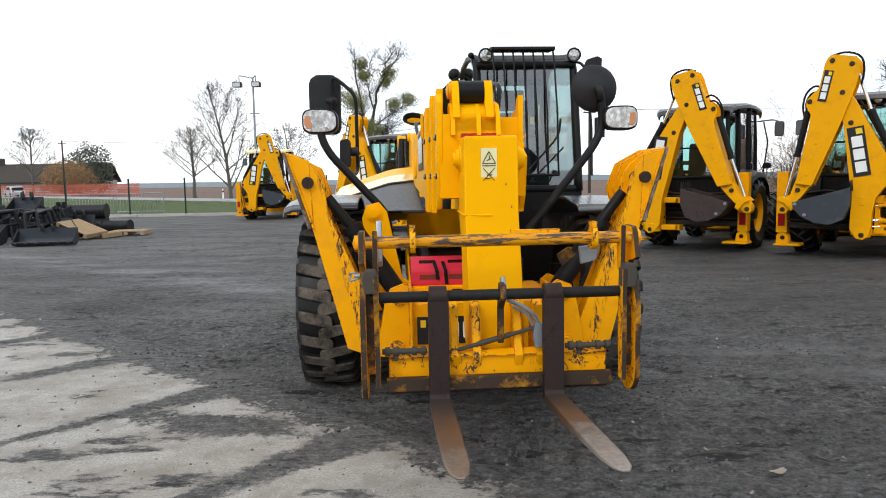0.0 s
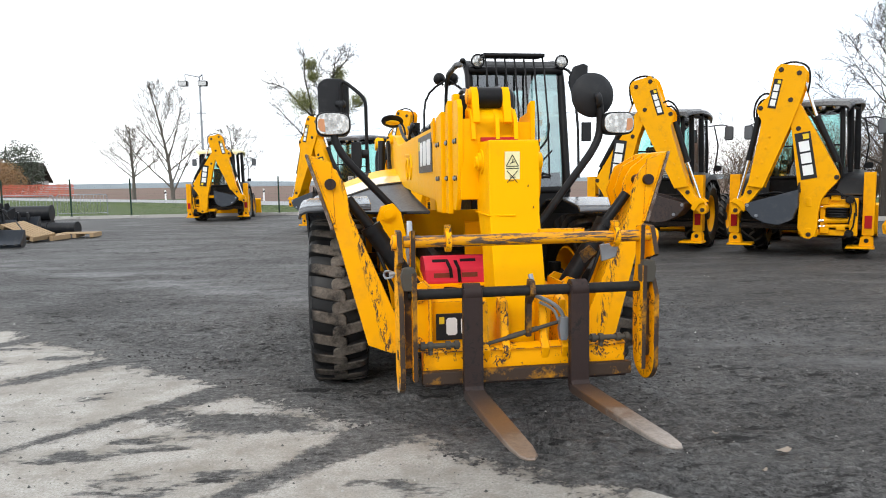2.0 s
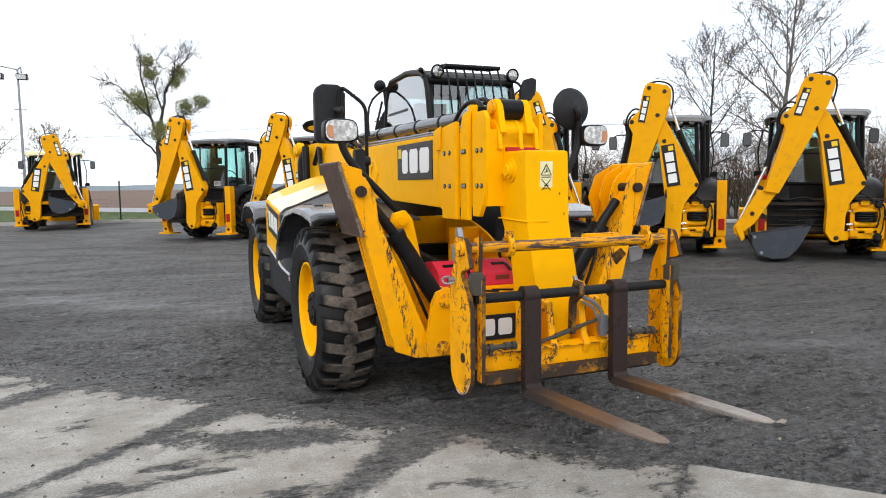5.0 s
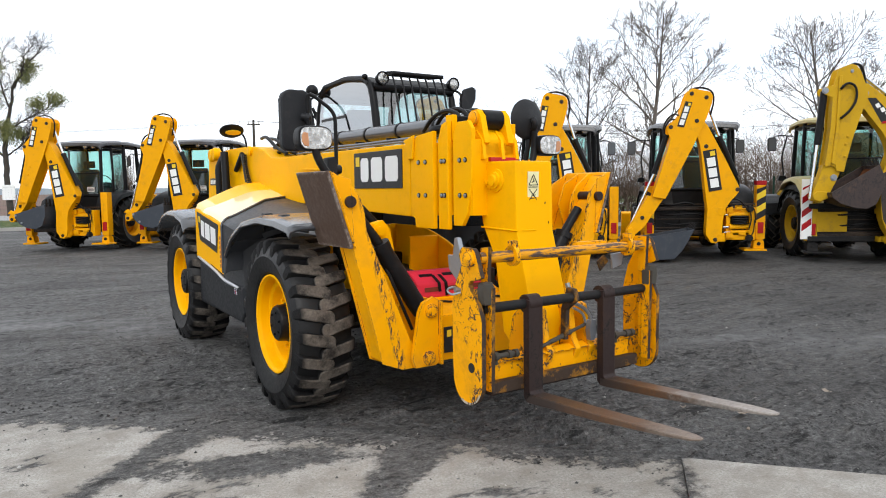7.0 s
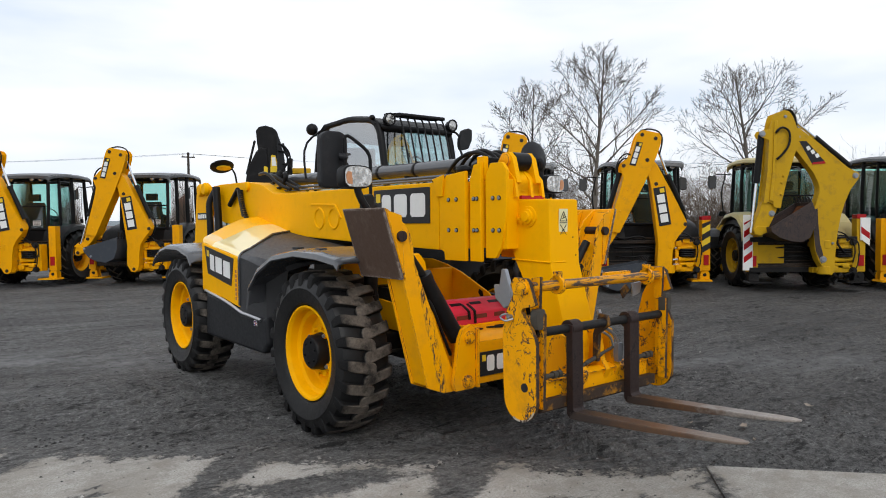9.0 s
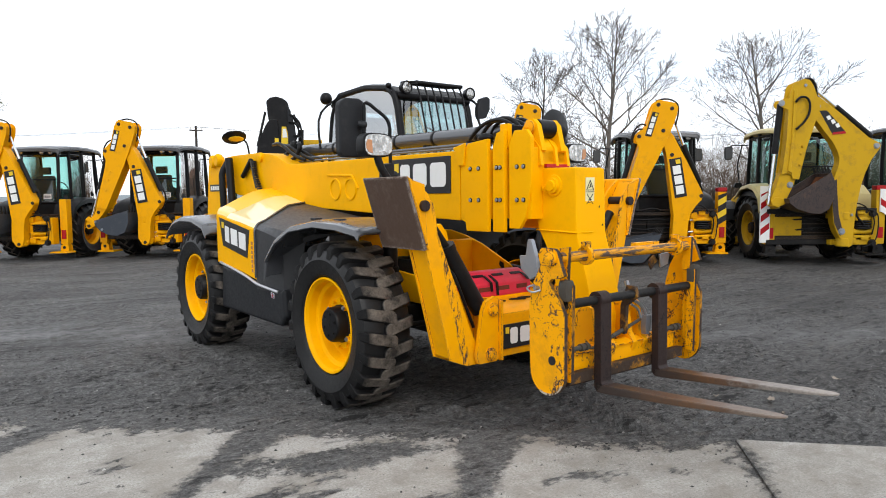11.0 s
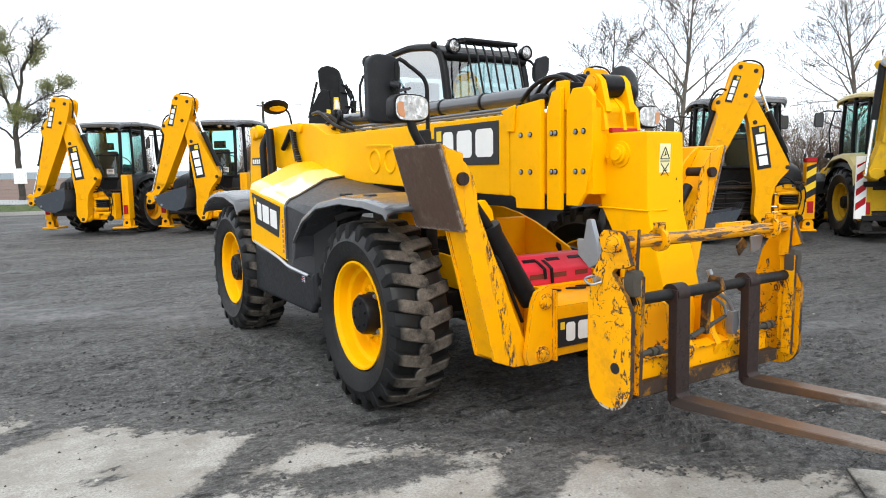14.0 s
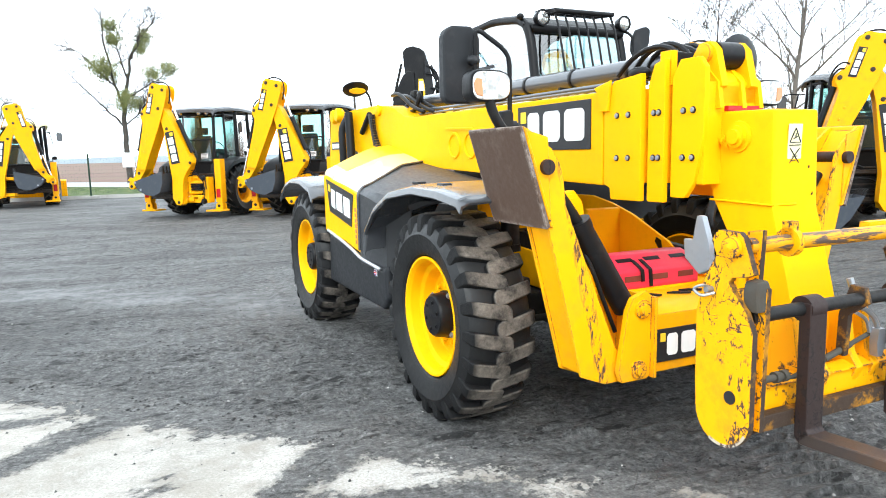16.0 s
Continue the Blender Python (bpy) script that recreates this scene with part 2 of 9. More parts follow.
bucket_dark = paint("bucket_dark_paint", (0.045, 0.052, 0.064), 0.5, dirt=(0.15, 0.14, 0.13), dirty=0.3)
bucket_rust = paint("rusty_brown_steel", (0.040, 0.026, 0.023), 0.55, dirt=(0.10, 0.05, 0.03), dirty=0.6, chips=0.2, under=(0.014, 0.012, 0.012), grain=0.25, spec=0.4)
grease_steel = paint("greasy_brown_steel", (0.030, 0.020, 0.014), 0.45, dirt=(0.10, 0.06, 0.03), dirty=0.6, grain=0.2, spec=0.3)
rust_bright = paint("orange_rust", (0.12, 0.042, 0.018), 0.85, dirt=(0.22, 0.085, 0.03), dirty=0.9, grain=0.5, spec=0.1)
cream_paint = paint("cream_paint", (0.50, 0.42, 0.20), 0.4, dirty=0.3)
green_post = paint("green_post_paint", (0.012, 0.035, 0.022), 0.5, dirty=0.2)
concrete_base = paint("cast_concrete", (0.42, 0.41, 0.39), 0.85, dirty=0.4, grain=0.4)
roof_tile = paint("brown_roof_tile", (0.16, 0.075, 0.05), 0.85, dirty=0.5, grain=0.3)
pallet_wood = paint("pallet_wood", (0.34, 0.24, 0.14), 0.8, dirty=0.5, dirt=(0.2, 0.15, 0.1), grain=0.4)
bark = paint("bark", (0.13, 0.115, 0.10), 0.9, dirty=0.5, dirt=(0.05, 0.045, 0.035), grain=0.6)
bark_dark = paint("bark_dark", (0.055, 0.048, 0.042), 0.9, dirty=0.4, grain=0.6)


def glass_mat(name, tint, rough=0.03, shine=0.12, ior=1.6):
    m, n, l, b = material(name)
    l_out = n["Material Output"]
    tr = n.new("ShaderNodeBsdfTransparent")
    tr.inputs[0].default_value = (*tint, 1)
    gl = n.new("ShaderNodeBsdfGlossy")
    gl.inputs["Roughness"].default_value = rough
    fr = n.new("ShaderNodeFresnel")
    fr.inputs["IOR"].default_value = ior
    mx = n.new("ShaderNodeMixShader")
    film = n.new("ShaderNodeMath")
    film.inputs[1].default_value = shine
    l.new(fr.outputs[0], film.inputs[0])
    l.new(film.outputs[0], mx.inputs[0])
    l.new(tr.outputs[0], mx.inputs[1])
    l.new(gl.outputs[0], mx.inputs[2])
    l.new(mx.outputs[0], l_out.inputs["Surface"])
    return m


glass = glass_mat("tinted_glass", (0.55, 0.74, 0.72), 0.03, 0.15)
glass_teal = glass_mat("green_cab_glass", (0.58, 0.84, 0.80), 0.03, 0.05, 1.45)
glass_clear = glass_mat("clear_glass", (0.80, 0.90, 0.90))
glass_bright = glass_mat("side_glass", (0.74, 0.88, 0.90), 0.04, 0.38)


def blade_mat(name, shift, pale):
    """Fork steel: dark at the heel, rust brown along it, scoured towards the tip from shift on."""
    m, n, l, b = material(name)
    at = n.new("ShaderNodeTexCoord")
    sep = n.new("ShaderNodeSeparateXYZ")
    l.new(at.outputs["Object"], sep.inputs[0])
    add = n.new("ShaderNodeMath")
    add.operation = "MULTIPLY_ADD"
    add.inputs[1].default_value, add.inputs[2].default_value = -1.0, -1.75 + shift
    l.new(sep.outputs[1], add.inputs[0])
    wave = n.new("ShaderNodeMath")
    wave.operation = "MULTIPLY_ADD"
    wave.inputs[1].default_value, wave.inputs[2].default_value = 0.7, -0.35
    l.new(noise_node(n, l, 7, 7, 0.68), wave.inputs[0])
    s = n.new("ShaderNodeMath")
    l.new(add.outputs[0], s.inputs[0])
    l.new(wave.outputs[0], s.inputs[1])
    fine = noise_node(n, l, 45, 6, 0.75)
    c = ramp(n, l, s.outputs[0], [(0.0, (0.040, 0.028, 0.024)), (0.12, (0.052, 0.030, 0.020)), (0.42, (0.112, 0.052, 0.021)), (0.56, (0.105, 0.058, 0.034)), (0.70, pale), (1.0, tuple(c * 1.3 for c in pale))])
    c = mix(n, l, ramp(n, l, fine, [(0.42, 0.0), (0.62, 0.45)]), c, (0.055, 0.038, 0.03))
    l.new(c, b.inputs["Base Color"])
    l.new(ramp(n, l, s.outputs[0], [(0.5, 0.0), (0.75, 0.4)]), b.inputs["Metallic"])
    b.inputs["Roughness"].default_value = 0.42
    bump(n, l, b, fine, 0.2, 0.004)
    return m


fork_rusty, fork_pale = blade_mat("rusty_fork_blade", -0.08, (0.19, 0.145, 0.115)), blade_mat("scoured_fork_blade", 0.10, (0.27, 0.24, 0.215))


def lens_mat():
    m, n, l, b = material("lamp_lens")
    facets = noise_node(n, l, 34, 3, 0.5, stretch=(1.1, 1, 0.8))
    l.new(ramp(n, l, facets, [(0.34, (0.30, 0.295, 0.285)), (0.50, (0.45, 0.445, 0.43)), (0.64, (0.66, 0.655, 0.64))]), b.inputs["Base Color"])
    b.inputs["Metallic"].default_value, b.inputs["Roughness"].default_value = 0.75, 0.12
    bump(n, l, b, facets, 0.25, 0.01)
    return m


lamp_lens = lens_mat()
mirror_glass, _n, _l, _b = material("mirror_glass")
_b.inputs["Metallic"].default_value, _b.inputs["Roughness"].default_value, _b.inputs["Base Color"].default_value = 1.0, 0.02, (0.8, 0.82, 0.84, 1)

# ---- mesh helpers ----


def B():
    return bmesh.new()


def box(bm, x0, x1, y0, y1, z0, z1, m=None):
    c = Matrix.Translation(((x0 + x1) / 2, (y0 + y1) / 2, (z0 + z1) / 2)) @ Matrix.Diagonal((x1 - x0, y1 - y0, z1 - z0, 1))
    bmesh.ops.create_cube(bm, size=1, matrix=m @ c if m else c)
    return bm


def prism(bm, pts, axis, a, b):
    """A plate: the outline pts, drawn in the two other axes in order, from a to b along the axis."""
    def at(u, v, w):
        return {"x": (w, u, v), "y": (u, w, v), "z": (u, v, w)}[axis]
    lo = [bm.verts.new(at(u, v, a)) for u, v in pts]
    hi = [bm.verts.new(at(u, v, b)) for u, v in pts]
    new_faces = [bm.faces.new(lo), bm.faces.new(hi[::-1])]
    for i in range(len(pts)):
        j = (i + 1) % len(pts)
        new_faces.append(bm.faces.new((lo[i], hi[i], hi[j], lo[j])))
    bmesh.ops.recalc_face_normals(bm, faces=new_faces)
    return bm


def cyl(bm, p0, p1, r0, r1=None, seg=18, caps=True):
    p0, p1 = Vector(p0), Vector(p1)
    d = p1 - p0
    m = Matrix.Translation((p0 + p1) / 2) @ d.to_track_quat("Z", "Y").to_matrix().to_4x4()
    bmesh.ops.create_cone(bm, cap_ends=caps, segments=seg, radius1=r0, radius2=r0 if r1 is None else r1, depth=d.length, matrix=m)
    return bm


def ball(bm, c, r, sx=1, sy=1, sz=1, seg=14):
    bmesh.ops.create_uvsphere(bm, u_segments=seg, v_segments=seg // 2 + 2, radius=r, matrix=Matrix.Translation(c) @ Matrix.Diagonal((sx, sy, sz, 1)))
    return bm


def rounded(pts, cut=0.06, steps=3):
    """The way through pts with its corners rounded off."""
    pts = [Vector(p) for p in pts]
    out = [pts[0]]
    for a, b, c in zip(pts, pts[1:], pts[2:]):
        p, q = b + (a - b).normalized() * min(cut, (a - b).length / 2), b + (c - b).normalized() * min(cut, (c - b).length / 2)
        for k in range(steps + 1):
            s = k / steps
            out.append(p * (1 - s) ** 2 + b * 2 * s * (1 - s) + q * s * s)
    return out + [pts[-1]]


def tube(bm, pts, r, seg=8, cut=0.06, r_end=None):
    way = rounded(pts, cut) if len(pts) > 2 and cut > 0 else [Vector(p) for p in pts]
    rings, side = [], None
    for i, p in enumerate(way):
        d = (way[min(i + 1, len(way) - 1)] - way[max(i - 1, 0)]).normalized()
        side = (d.orthogonal() if side is None else side - d * side.dot(d)).normalized()
        up = d.cross(side)
        rr = r if r_end is None else r + (r_end - r) * i / (len(way) - 1)
        rings.append([bm.verts.new(p + (side * math.cos(2 * math.pi * k / seg) + up * math.sin(2 * math.pi * k / seg)) * rr) for k in range(seg)])
    for a, b in zip(rings, rings[1:]):
        for k in range(seg):
            bm.faces.new((a[k], a[(k + 1) % seg], b[(k + 1) % seg], b[k]))
    bm.faces.new(rings[0][::-1])
    bm.faces.new(rings[-1])
    return bm


def lathe(bm, prof, c, seg=40, axis="x", flip=1):
    """Turns prof, pairs of (offset along the axis, radius), round the axis through c."""
    rings = []
    for h, r in prof:
        ring = []
        for k in range(seg):
            a = 2 * math.pi * k / seg
            ring.append(bm.verts.new((c[0] + flip * h, c[1] + r * math.cos(a), c[2] + r * math.sin(a)) if axis == "x" else (c[0] + r * math.cos(a), c[1] + flip * h, c[2] + r * math.sin(a)) if axis == "y" else (c[0] + r * math.cos(a), c[1] + r * math.sin(a), c[2] + flip * h)))
        rings.append(ring)
    made = []
    for a, b in zip(rings, rings[1:]):
        for k in range(seg):
            made.append(bm.faces.new((a[k], a[(k + 1) % seg], b[(k + 1) % seg], b[k])))
    bmesh.ops.recalc_face_normals(bm, faces=made)
    return bm


def quad_sheet(bm, rows):
    """A sheet through rows of points."""
    vs = [[bm.verts.new(p) for p in row] for row in rows]
    for a, b in zip(vs, vs[1:]):
        for k in range(len(a) - 1):
            bm.faces.new((a[k], a[k + 1], b[k + 1], b[k]))
    return bm


def thicken(bm, t):
    bmesh.ops.recalc_face_normals(bm, faces=bm.faces[:])
    bmesh.ops.solidify(bm, geom=bm.faces[:], thickness=t)
    return bm


def soft_edges(bm, width, seg=2, angle=30):
    bmesh.ops.recalc_face_normals(bm, faces=bm.faces[:])
    es = [e for e in bm.edges if len(e.link_faces) == 2 and e.calc_face_angle(0) > radians(angle)]
    if es:
        bmesh.ops.bevel(bm, geom=es, offset=width, segments=seg, affect="EDGES", profile=0.6, clamp_overlap=True)
    return bm


def part(name, bm, mat, parent=None, label="", smooth=38):
    for f in bm.faces:
        f.smooth = True
    for e in bm.edges:
        if len(e.link_faces) != 2 or e.calc_face_angle(0) > radians(smooth):
            e.smooth = False
    me = bpy.data.meshes.new(name)
    bm.to_mesh(me)
    bm.free()
    for k in mat if isinstance(mat, (list, tuple)) else [mat]:
        me.materials.append(k)
    ob = new(name, me)
    if 8 < len(me.polygons) < 6000:
        even = ob.modifiers.new("even_faces", "WEIGHTED_NORMAL")
        even.keep_sharp, even.weight = True, 60
    if parent is not None:
        ob.parent = parent
    if label:
        ob["label"] = label
    return ob


def again(ob, m, parent=None):
    """Another object on the same mesh, with its parts."""
    o = new(ob.name.split(".")[0], ob.data)
    o.parent = parent if parent is not None else ob.parent
    o.matrix_basis = m
    if "label" in ob:
        o["label"] = ob["label"]
    for ch in ob.children:
        again(ch, ch.matrix_basis.copy(), o)
    return o


def thing(name, m, label, category, group=""):
    return_ob = new(name)
    return_ob.empty_display_size = 0.3
    return_ob.matrix_basis = m
    return tagged(return_ob, label, category, group)


def put(bm, m):
    bmesh.ops.transform(bm, matrix=m, verts=bm.verts[:])
    return bm


def emblem(parent, m, w, h):
    """A dark plate with three plain white blocks and a small yellow square, lying in the x-z plane of m and facing -y."""
    plate = part("emblem_plate", put(soft_edges(box(B(), 0, w, -0.004, 0.004, 0, h), 0.002, 1), m), decal_black, parent, "black plate with three white blocks")
    bm = B()
    u, s = w / 100, h / 100
    for x0, x1, z0, z1 in ((16, 33, 18, 84), (39, 62, 18, 84), (68, 93, 18, 84)):
        o = [(x0 + 3, z0), (x1 - 3, z0), (x1, z0 + 8), (x1, z1 - 8), (x1 - 3, z1), (x0 + 3, z1), (x0, z1 - 8), (x0, z0 + 8)]
        prism(bm, [(a * u, b * s) for a, b in o], "y", -0.007, -0.0042)
    part("white_block", put(bm, m), decal_white, plate)
    bm = B()
    prism(bm, [(5 * u, 62 * s), (13 * u, 62 * s), (13 * u, 88 * s), (5 * u, 88 * s)], "y", -0.007, -0.0042)
    part("yellow_square", put(bm, m), decal_yellow, plate)
    return plate


def basis(o, ux, uy):
    """A frame at o whose x runs along ux and z along uy."""
    ux, uz = Vector(ux).normalized(), Vector(uy).normalized()
    uyy = uz.cross(ux)
    return Matrix.Translation(o) @ Matrix((ux, uyy, uz)).transposed().to_4x4()


def bolt(bm, p, d, r=0.014, h=0.012):
    p, d = Vector(p), Vector(d).normalized()
    cyl(bm, p, p + d * h * 0.35, r * 1.5, seg=12)
    cyl(bm, p + d * h * 0.3, p + d * h, r, seg=6)


def lug_tyre(bm_carcass, bm_lugs, R, W, rim_r, lugs, lug_h, lug_w, sweep, seg=56):
    """A deep-treaded tyre round the x axis at the origin: its carcass, and its tread bars reaching in turn from either shoulder."""
    w = W / 2
    r0 = R - lug_h
    prof = [(-w * 0.62, rim_r - 0.01), (-w * 0.80, rim_r + 0.02), (-w * 0.86, rim_r + 0.028), (-w * 0.87, rim_r + 0.036), (-w * 0.885, rim_r + 0.038), (-w * 0.97, rim_r + (r0 - rim_r) * 0.40), (-w * 1.005, rim_r + (r0 - rim_r) * 0.56), (-w * 1.02, rim_r + (r0 - rim_r) * 0.58), (-w * 1.02, rim_r + (r0 - rim_r) * 0.61), (-w * 1.0, rim_r + (r0 - rim_r) * 0.63),
            (-w * 0.90, rim_r + (r0 - rim_r) * 0.88), (-w * 0.72, r0 - 0.006), (-w * 0.35, r0), (0, r0 + 0.002)]
    prof = prof + [(-a, b) for a, b in prof[-2::-1]]
    lathe(bm_carcass, prof, (0, 0, 0), seg)
    rng = random.Random(5)
    for side in (-1, 1):
        for k in range(lugs):
            a0 = 2 * math.pi * (k + (0.5 if side > 0 else 0)) / lugs
            st = []
            for i, (fx, dr_top, dr_bot, wd) in enumerate(((0.985, -0.095, -0.12, 0.66), (0.955, -0.030, -0.08, 0.80), (0.88, -0.010, -0.05, 0.92), (0.70, -0.002, -0.03, 0.96), (0.40, 0.0, -0.02, 0.94), (0.05, 0.0, -0.02, 1.04), (-0.10, 0.0, -0.02, 1.08), (-0.19, 0.0, -0.02, 0.90), (-0.245, -0.004, -0.02, 0.45))):
                x = side * w * fx
                ang = a0 + sweep * max(0.0, 0.985 - fx) ** 0.85
                hw = lug_w * wd * 0.5
                rt, rb = R + dr_top, R - lug_h + dr_bot
                tw = hw * 0.82
                ring = []
                for rr, hh in ((rb, -hw), (rt, -tw), (rt, tw), (rb, hw)):
                    aa = ang + hh / R
                    ring.append(bm_lugs.verts.new((x, rr * math.cos(aa), rr * math.sin(aa))))
                st.append(ring)
            made = [bm_lugs.faces.new(st[0]), bm_lugs.faces.new(st[-1][::-1])]
            for a, b in zip(st, st[1:]):
                for q in range(4):
                    made.append(bm_lugs.faces.new((a[q], b[q], b[(q + 1) % 4], a[(q + 1) % 4])))
            bmesh.ops.recalc_face_normals(bm_lugs, faces=made)
    bm_lugs.verts.ensure_lookup_table()
    return prof


TREADS = {}


def tread_material(R):
    """Black rubber bars whose running faces carry pale dried mud."""
    if R in TREADS:
        return TREADS[R]
    m, n, l, b = material("tread_rubber")
    TREADS[R] = m
    at = n.new("ShaderNodeTexCoord")
    flat = n.new("ShaderNodeVectorMath")
    flat.operation = "MULTIPLY"
    flat.inputs[1].default_value = (0, 1, 1)
    ln = n.new("ShaderNodeVectorMath")
    ln.operation = "LENGTH"
    l.new(at.outputs["Object"], flat.inputs[0])
    l.new(flat.outputs[0], ln.inputs[0])
    face = ramp(n, l, ln.outputs["Value"], [(R - 0.012, 0.0), (R - 0.004, 1.0)])
    mud = ramp(n, l, noise_node(n, l, 9, 8, 0.72), [(0.36, 0.10), (0.50, 0.62), (0.62, 0.95)])
    fine = noise_node(n, l, 60, 6, 0.75)
    c = mix(n, l, mix(n, l, 1.0, face, mud, "MULTIPLY"), mix(n, l, ramp(n, l, fine, [(0.5, 0.0), (0.7, 0.4)]), (0.008, 0.008, 0.0085), (0.032, 0.028, 0.024)), mix(n, l, fine, (0.060, 0.050, 0.041), (0.26, 0.225, 0.19)))
    l.new(c, b.inputs["Base Color"])
    b.inputs["Roughness"].default_value, b.inputs["Specular IOR Level"].default_value = 0.6, 0.16
    bump(n, l, b, fine, 0.3, 0.006)
    return m


def wheel(parent, R=0.60, W=0.40, rim_r=0.335, lugs=23, lug_h=0.034, lug_w=0.098, sweep=0.085, face=-1, rim_mat=None, hub_r=0.132, hub_out=0.0):
    """A wheel about the origin whose outer side looks along face on the x axis: a rim with its tyre, tread and hub."""
    rim_mat = rim_mat or yellow
    w = W / 2
    bm = B()
    lathe(bm, [(-w * 0.66, rim_r - 0.02), (-w * 0.80, rim_r + 0.012), (-w * 0.84, rim_r + 0.010), (-w * 0.84, rim_r - 0.002), (-w * 0.74, rim_r - 0.016), (-w * 0.70, rim_r - 0.020), (-w * 0.44, rim_r - 0.026), (-w * 0.41, rim_r - 0.032),
               (-w * 0.39, rim_r - 0.052), (-w * 0.36, rim_r - 0.058), (-w * 0.12, rim_r - 0.068), (-w * 0.06, rim_r - 0.078), (-w * 0.04, rim_r - 0.10), (-w * 0.12, rim_r * 0.60), (-w * 0.20, rim_r * 0.56), (-w * 0.22, rim_r * 0.54), (-w * 0.22, 0.02)], (0, 0, 0), 48, flip=-face)
    lathe(bm, [(w * 0.66, rim_r - 0.02), (w * 0.80, rim_r + 0.012), (w * 0.84, rim_r - 0.002), (w * 0.5, rim_r - 0.04), (w * 0.1, rim_r - 0.06)], (0, 0, 0), 48, flip=-face)
    for k in range(10):
        a = 2 * math.pi * k / 10
        bolt(bm, (face * w * 0.19, 0.165 * math.cos(a), 0.175 * math.sin(a)), (face, 0, 0), 0.014, 0.03)
    rim = part("wheel", bm, rim_mat, parent)
    bc, bl = B(), B()
    lug_tyre(bc, bl, R, W, rim_r, lugs, lug_h, lug_w, sweep)
    tyre = part("tyre", bc, tyre_rubber, rim, "black rubber tyre with deep tread bars")
    part("tread", soft_edges(bl, 0.006, 1, 50), tread_material(R), rim, "dusty rubber tread bars")
    bm = B()
    o = face * hub_out
    lathe(bm, [(0.0, hub_r * 1.05), (0.06, hub_r * 1.05), (0.065, hub_r), (0.13, hub_r * 0.95), (0.145, hub_r * 0.85), (0.147, 0.02), (0.15, 0.0)], (o, 0, 0), 28, flip=face)
    for k in range(6):
        a = 2 * math.pi * (k + 0.3) / 6
        bolt(bm, (o + face * 0.145, hub_r * 0.6 * math.cos(a), hub_r * 0.6 * math.sin(a)), (face, 0, 0), 0.008, 0.01)
    part("hub", bm, black_paint, rim, "black hub cover")
    for k in range(4):
        a = 2 * math.pi * (k + 0.15) / 4
        bm = B()
        box(bm, -0.016, 0.016, -0.012, 0.012, -0.026, 0.022)
        soft_edges(bm, 0.005, 1)
        put(bm, Matrix.Translation((face * (w * 0.22 + 0.018), hub_r * 1.22 * math.cos(a), hub_r * 1.22 * math.sin(a))) @ Matrix.Rotation(a - math.pi / 2, 4, "X"))
        st = part("steering_stop", bm, [rim_mat], rim)
        bm = B()
        bolt(bm, (face * 0.016, 0, -0.004), (face, 0, 0), 0.011, 0.014)
        put(bm, Matrix.Translation((face * (w * 0.22 + 0.018), hub_r * 1.22 * math.cos(a), hub_r * 1.22 * math.sin(a))) @ Matrix.Rotation(a - math.pi / 2, 4, "X"))
        part("stop_bolt", bm, zinc, rim, "bright bolt")
    return rim

# ---- ground ----
EDGE, ALONG, INTO = Vector((0.67, 2.855)), Vector((-0.715, 0.70)), Vector((-0.70, -0.715))  # where the slabs end; along that edge; into the slabs
SLAB_W, SLAB_L = 1.457, 3.0


def maths(n, l, op, a, b=0.0):
    k = n.new("ShaderNodeMath")
    k.operation = op
    for i, v in enumerate((a, b)):
        if isinstance(v, (int, float)):
            k.inputs[i].default_value = v
        else:
            l.new(v, k.inputs[i])
    return k.outputs[0]


def world_noise(n, l, scale, detail=6.0, rough=0.6, stretch=None, turn=0.0):
    at = n.new("ShaderNodeNewGeometry")
    mp = n.new("ShaderNodeMapping")
    mp.inputs["Scale"].default_value = stretch or (1, 1, 1)
    mp.inputs["Rotation"].default_value = (0, 0, turn)
    tex = n.new("ShaderNodeTexNoise")
    tex.inputs["Scale"].default_value, tex.inputs["Detail"].default_value, tex.inputs["Roughness"].default_value = scale, detail, rough
    l.new(at.outputs["Position"], mp.inputs[0])
    l.new(mp.outputs[0], tex.inputs["Vector"])
    return tex.outputs["Fac"]


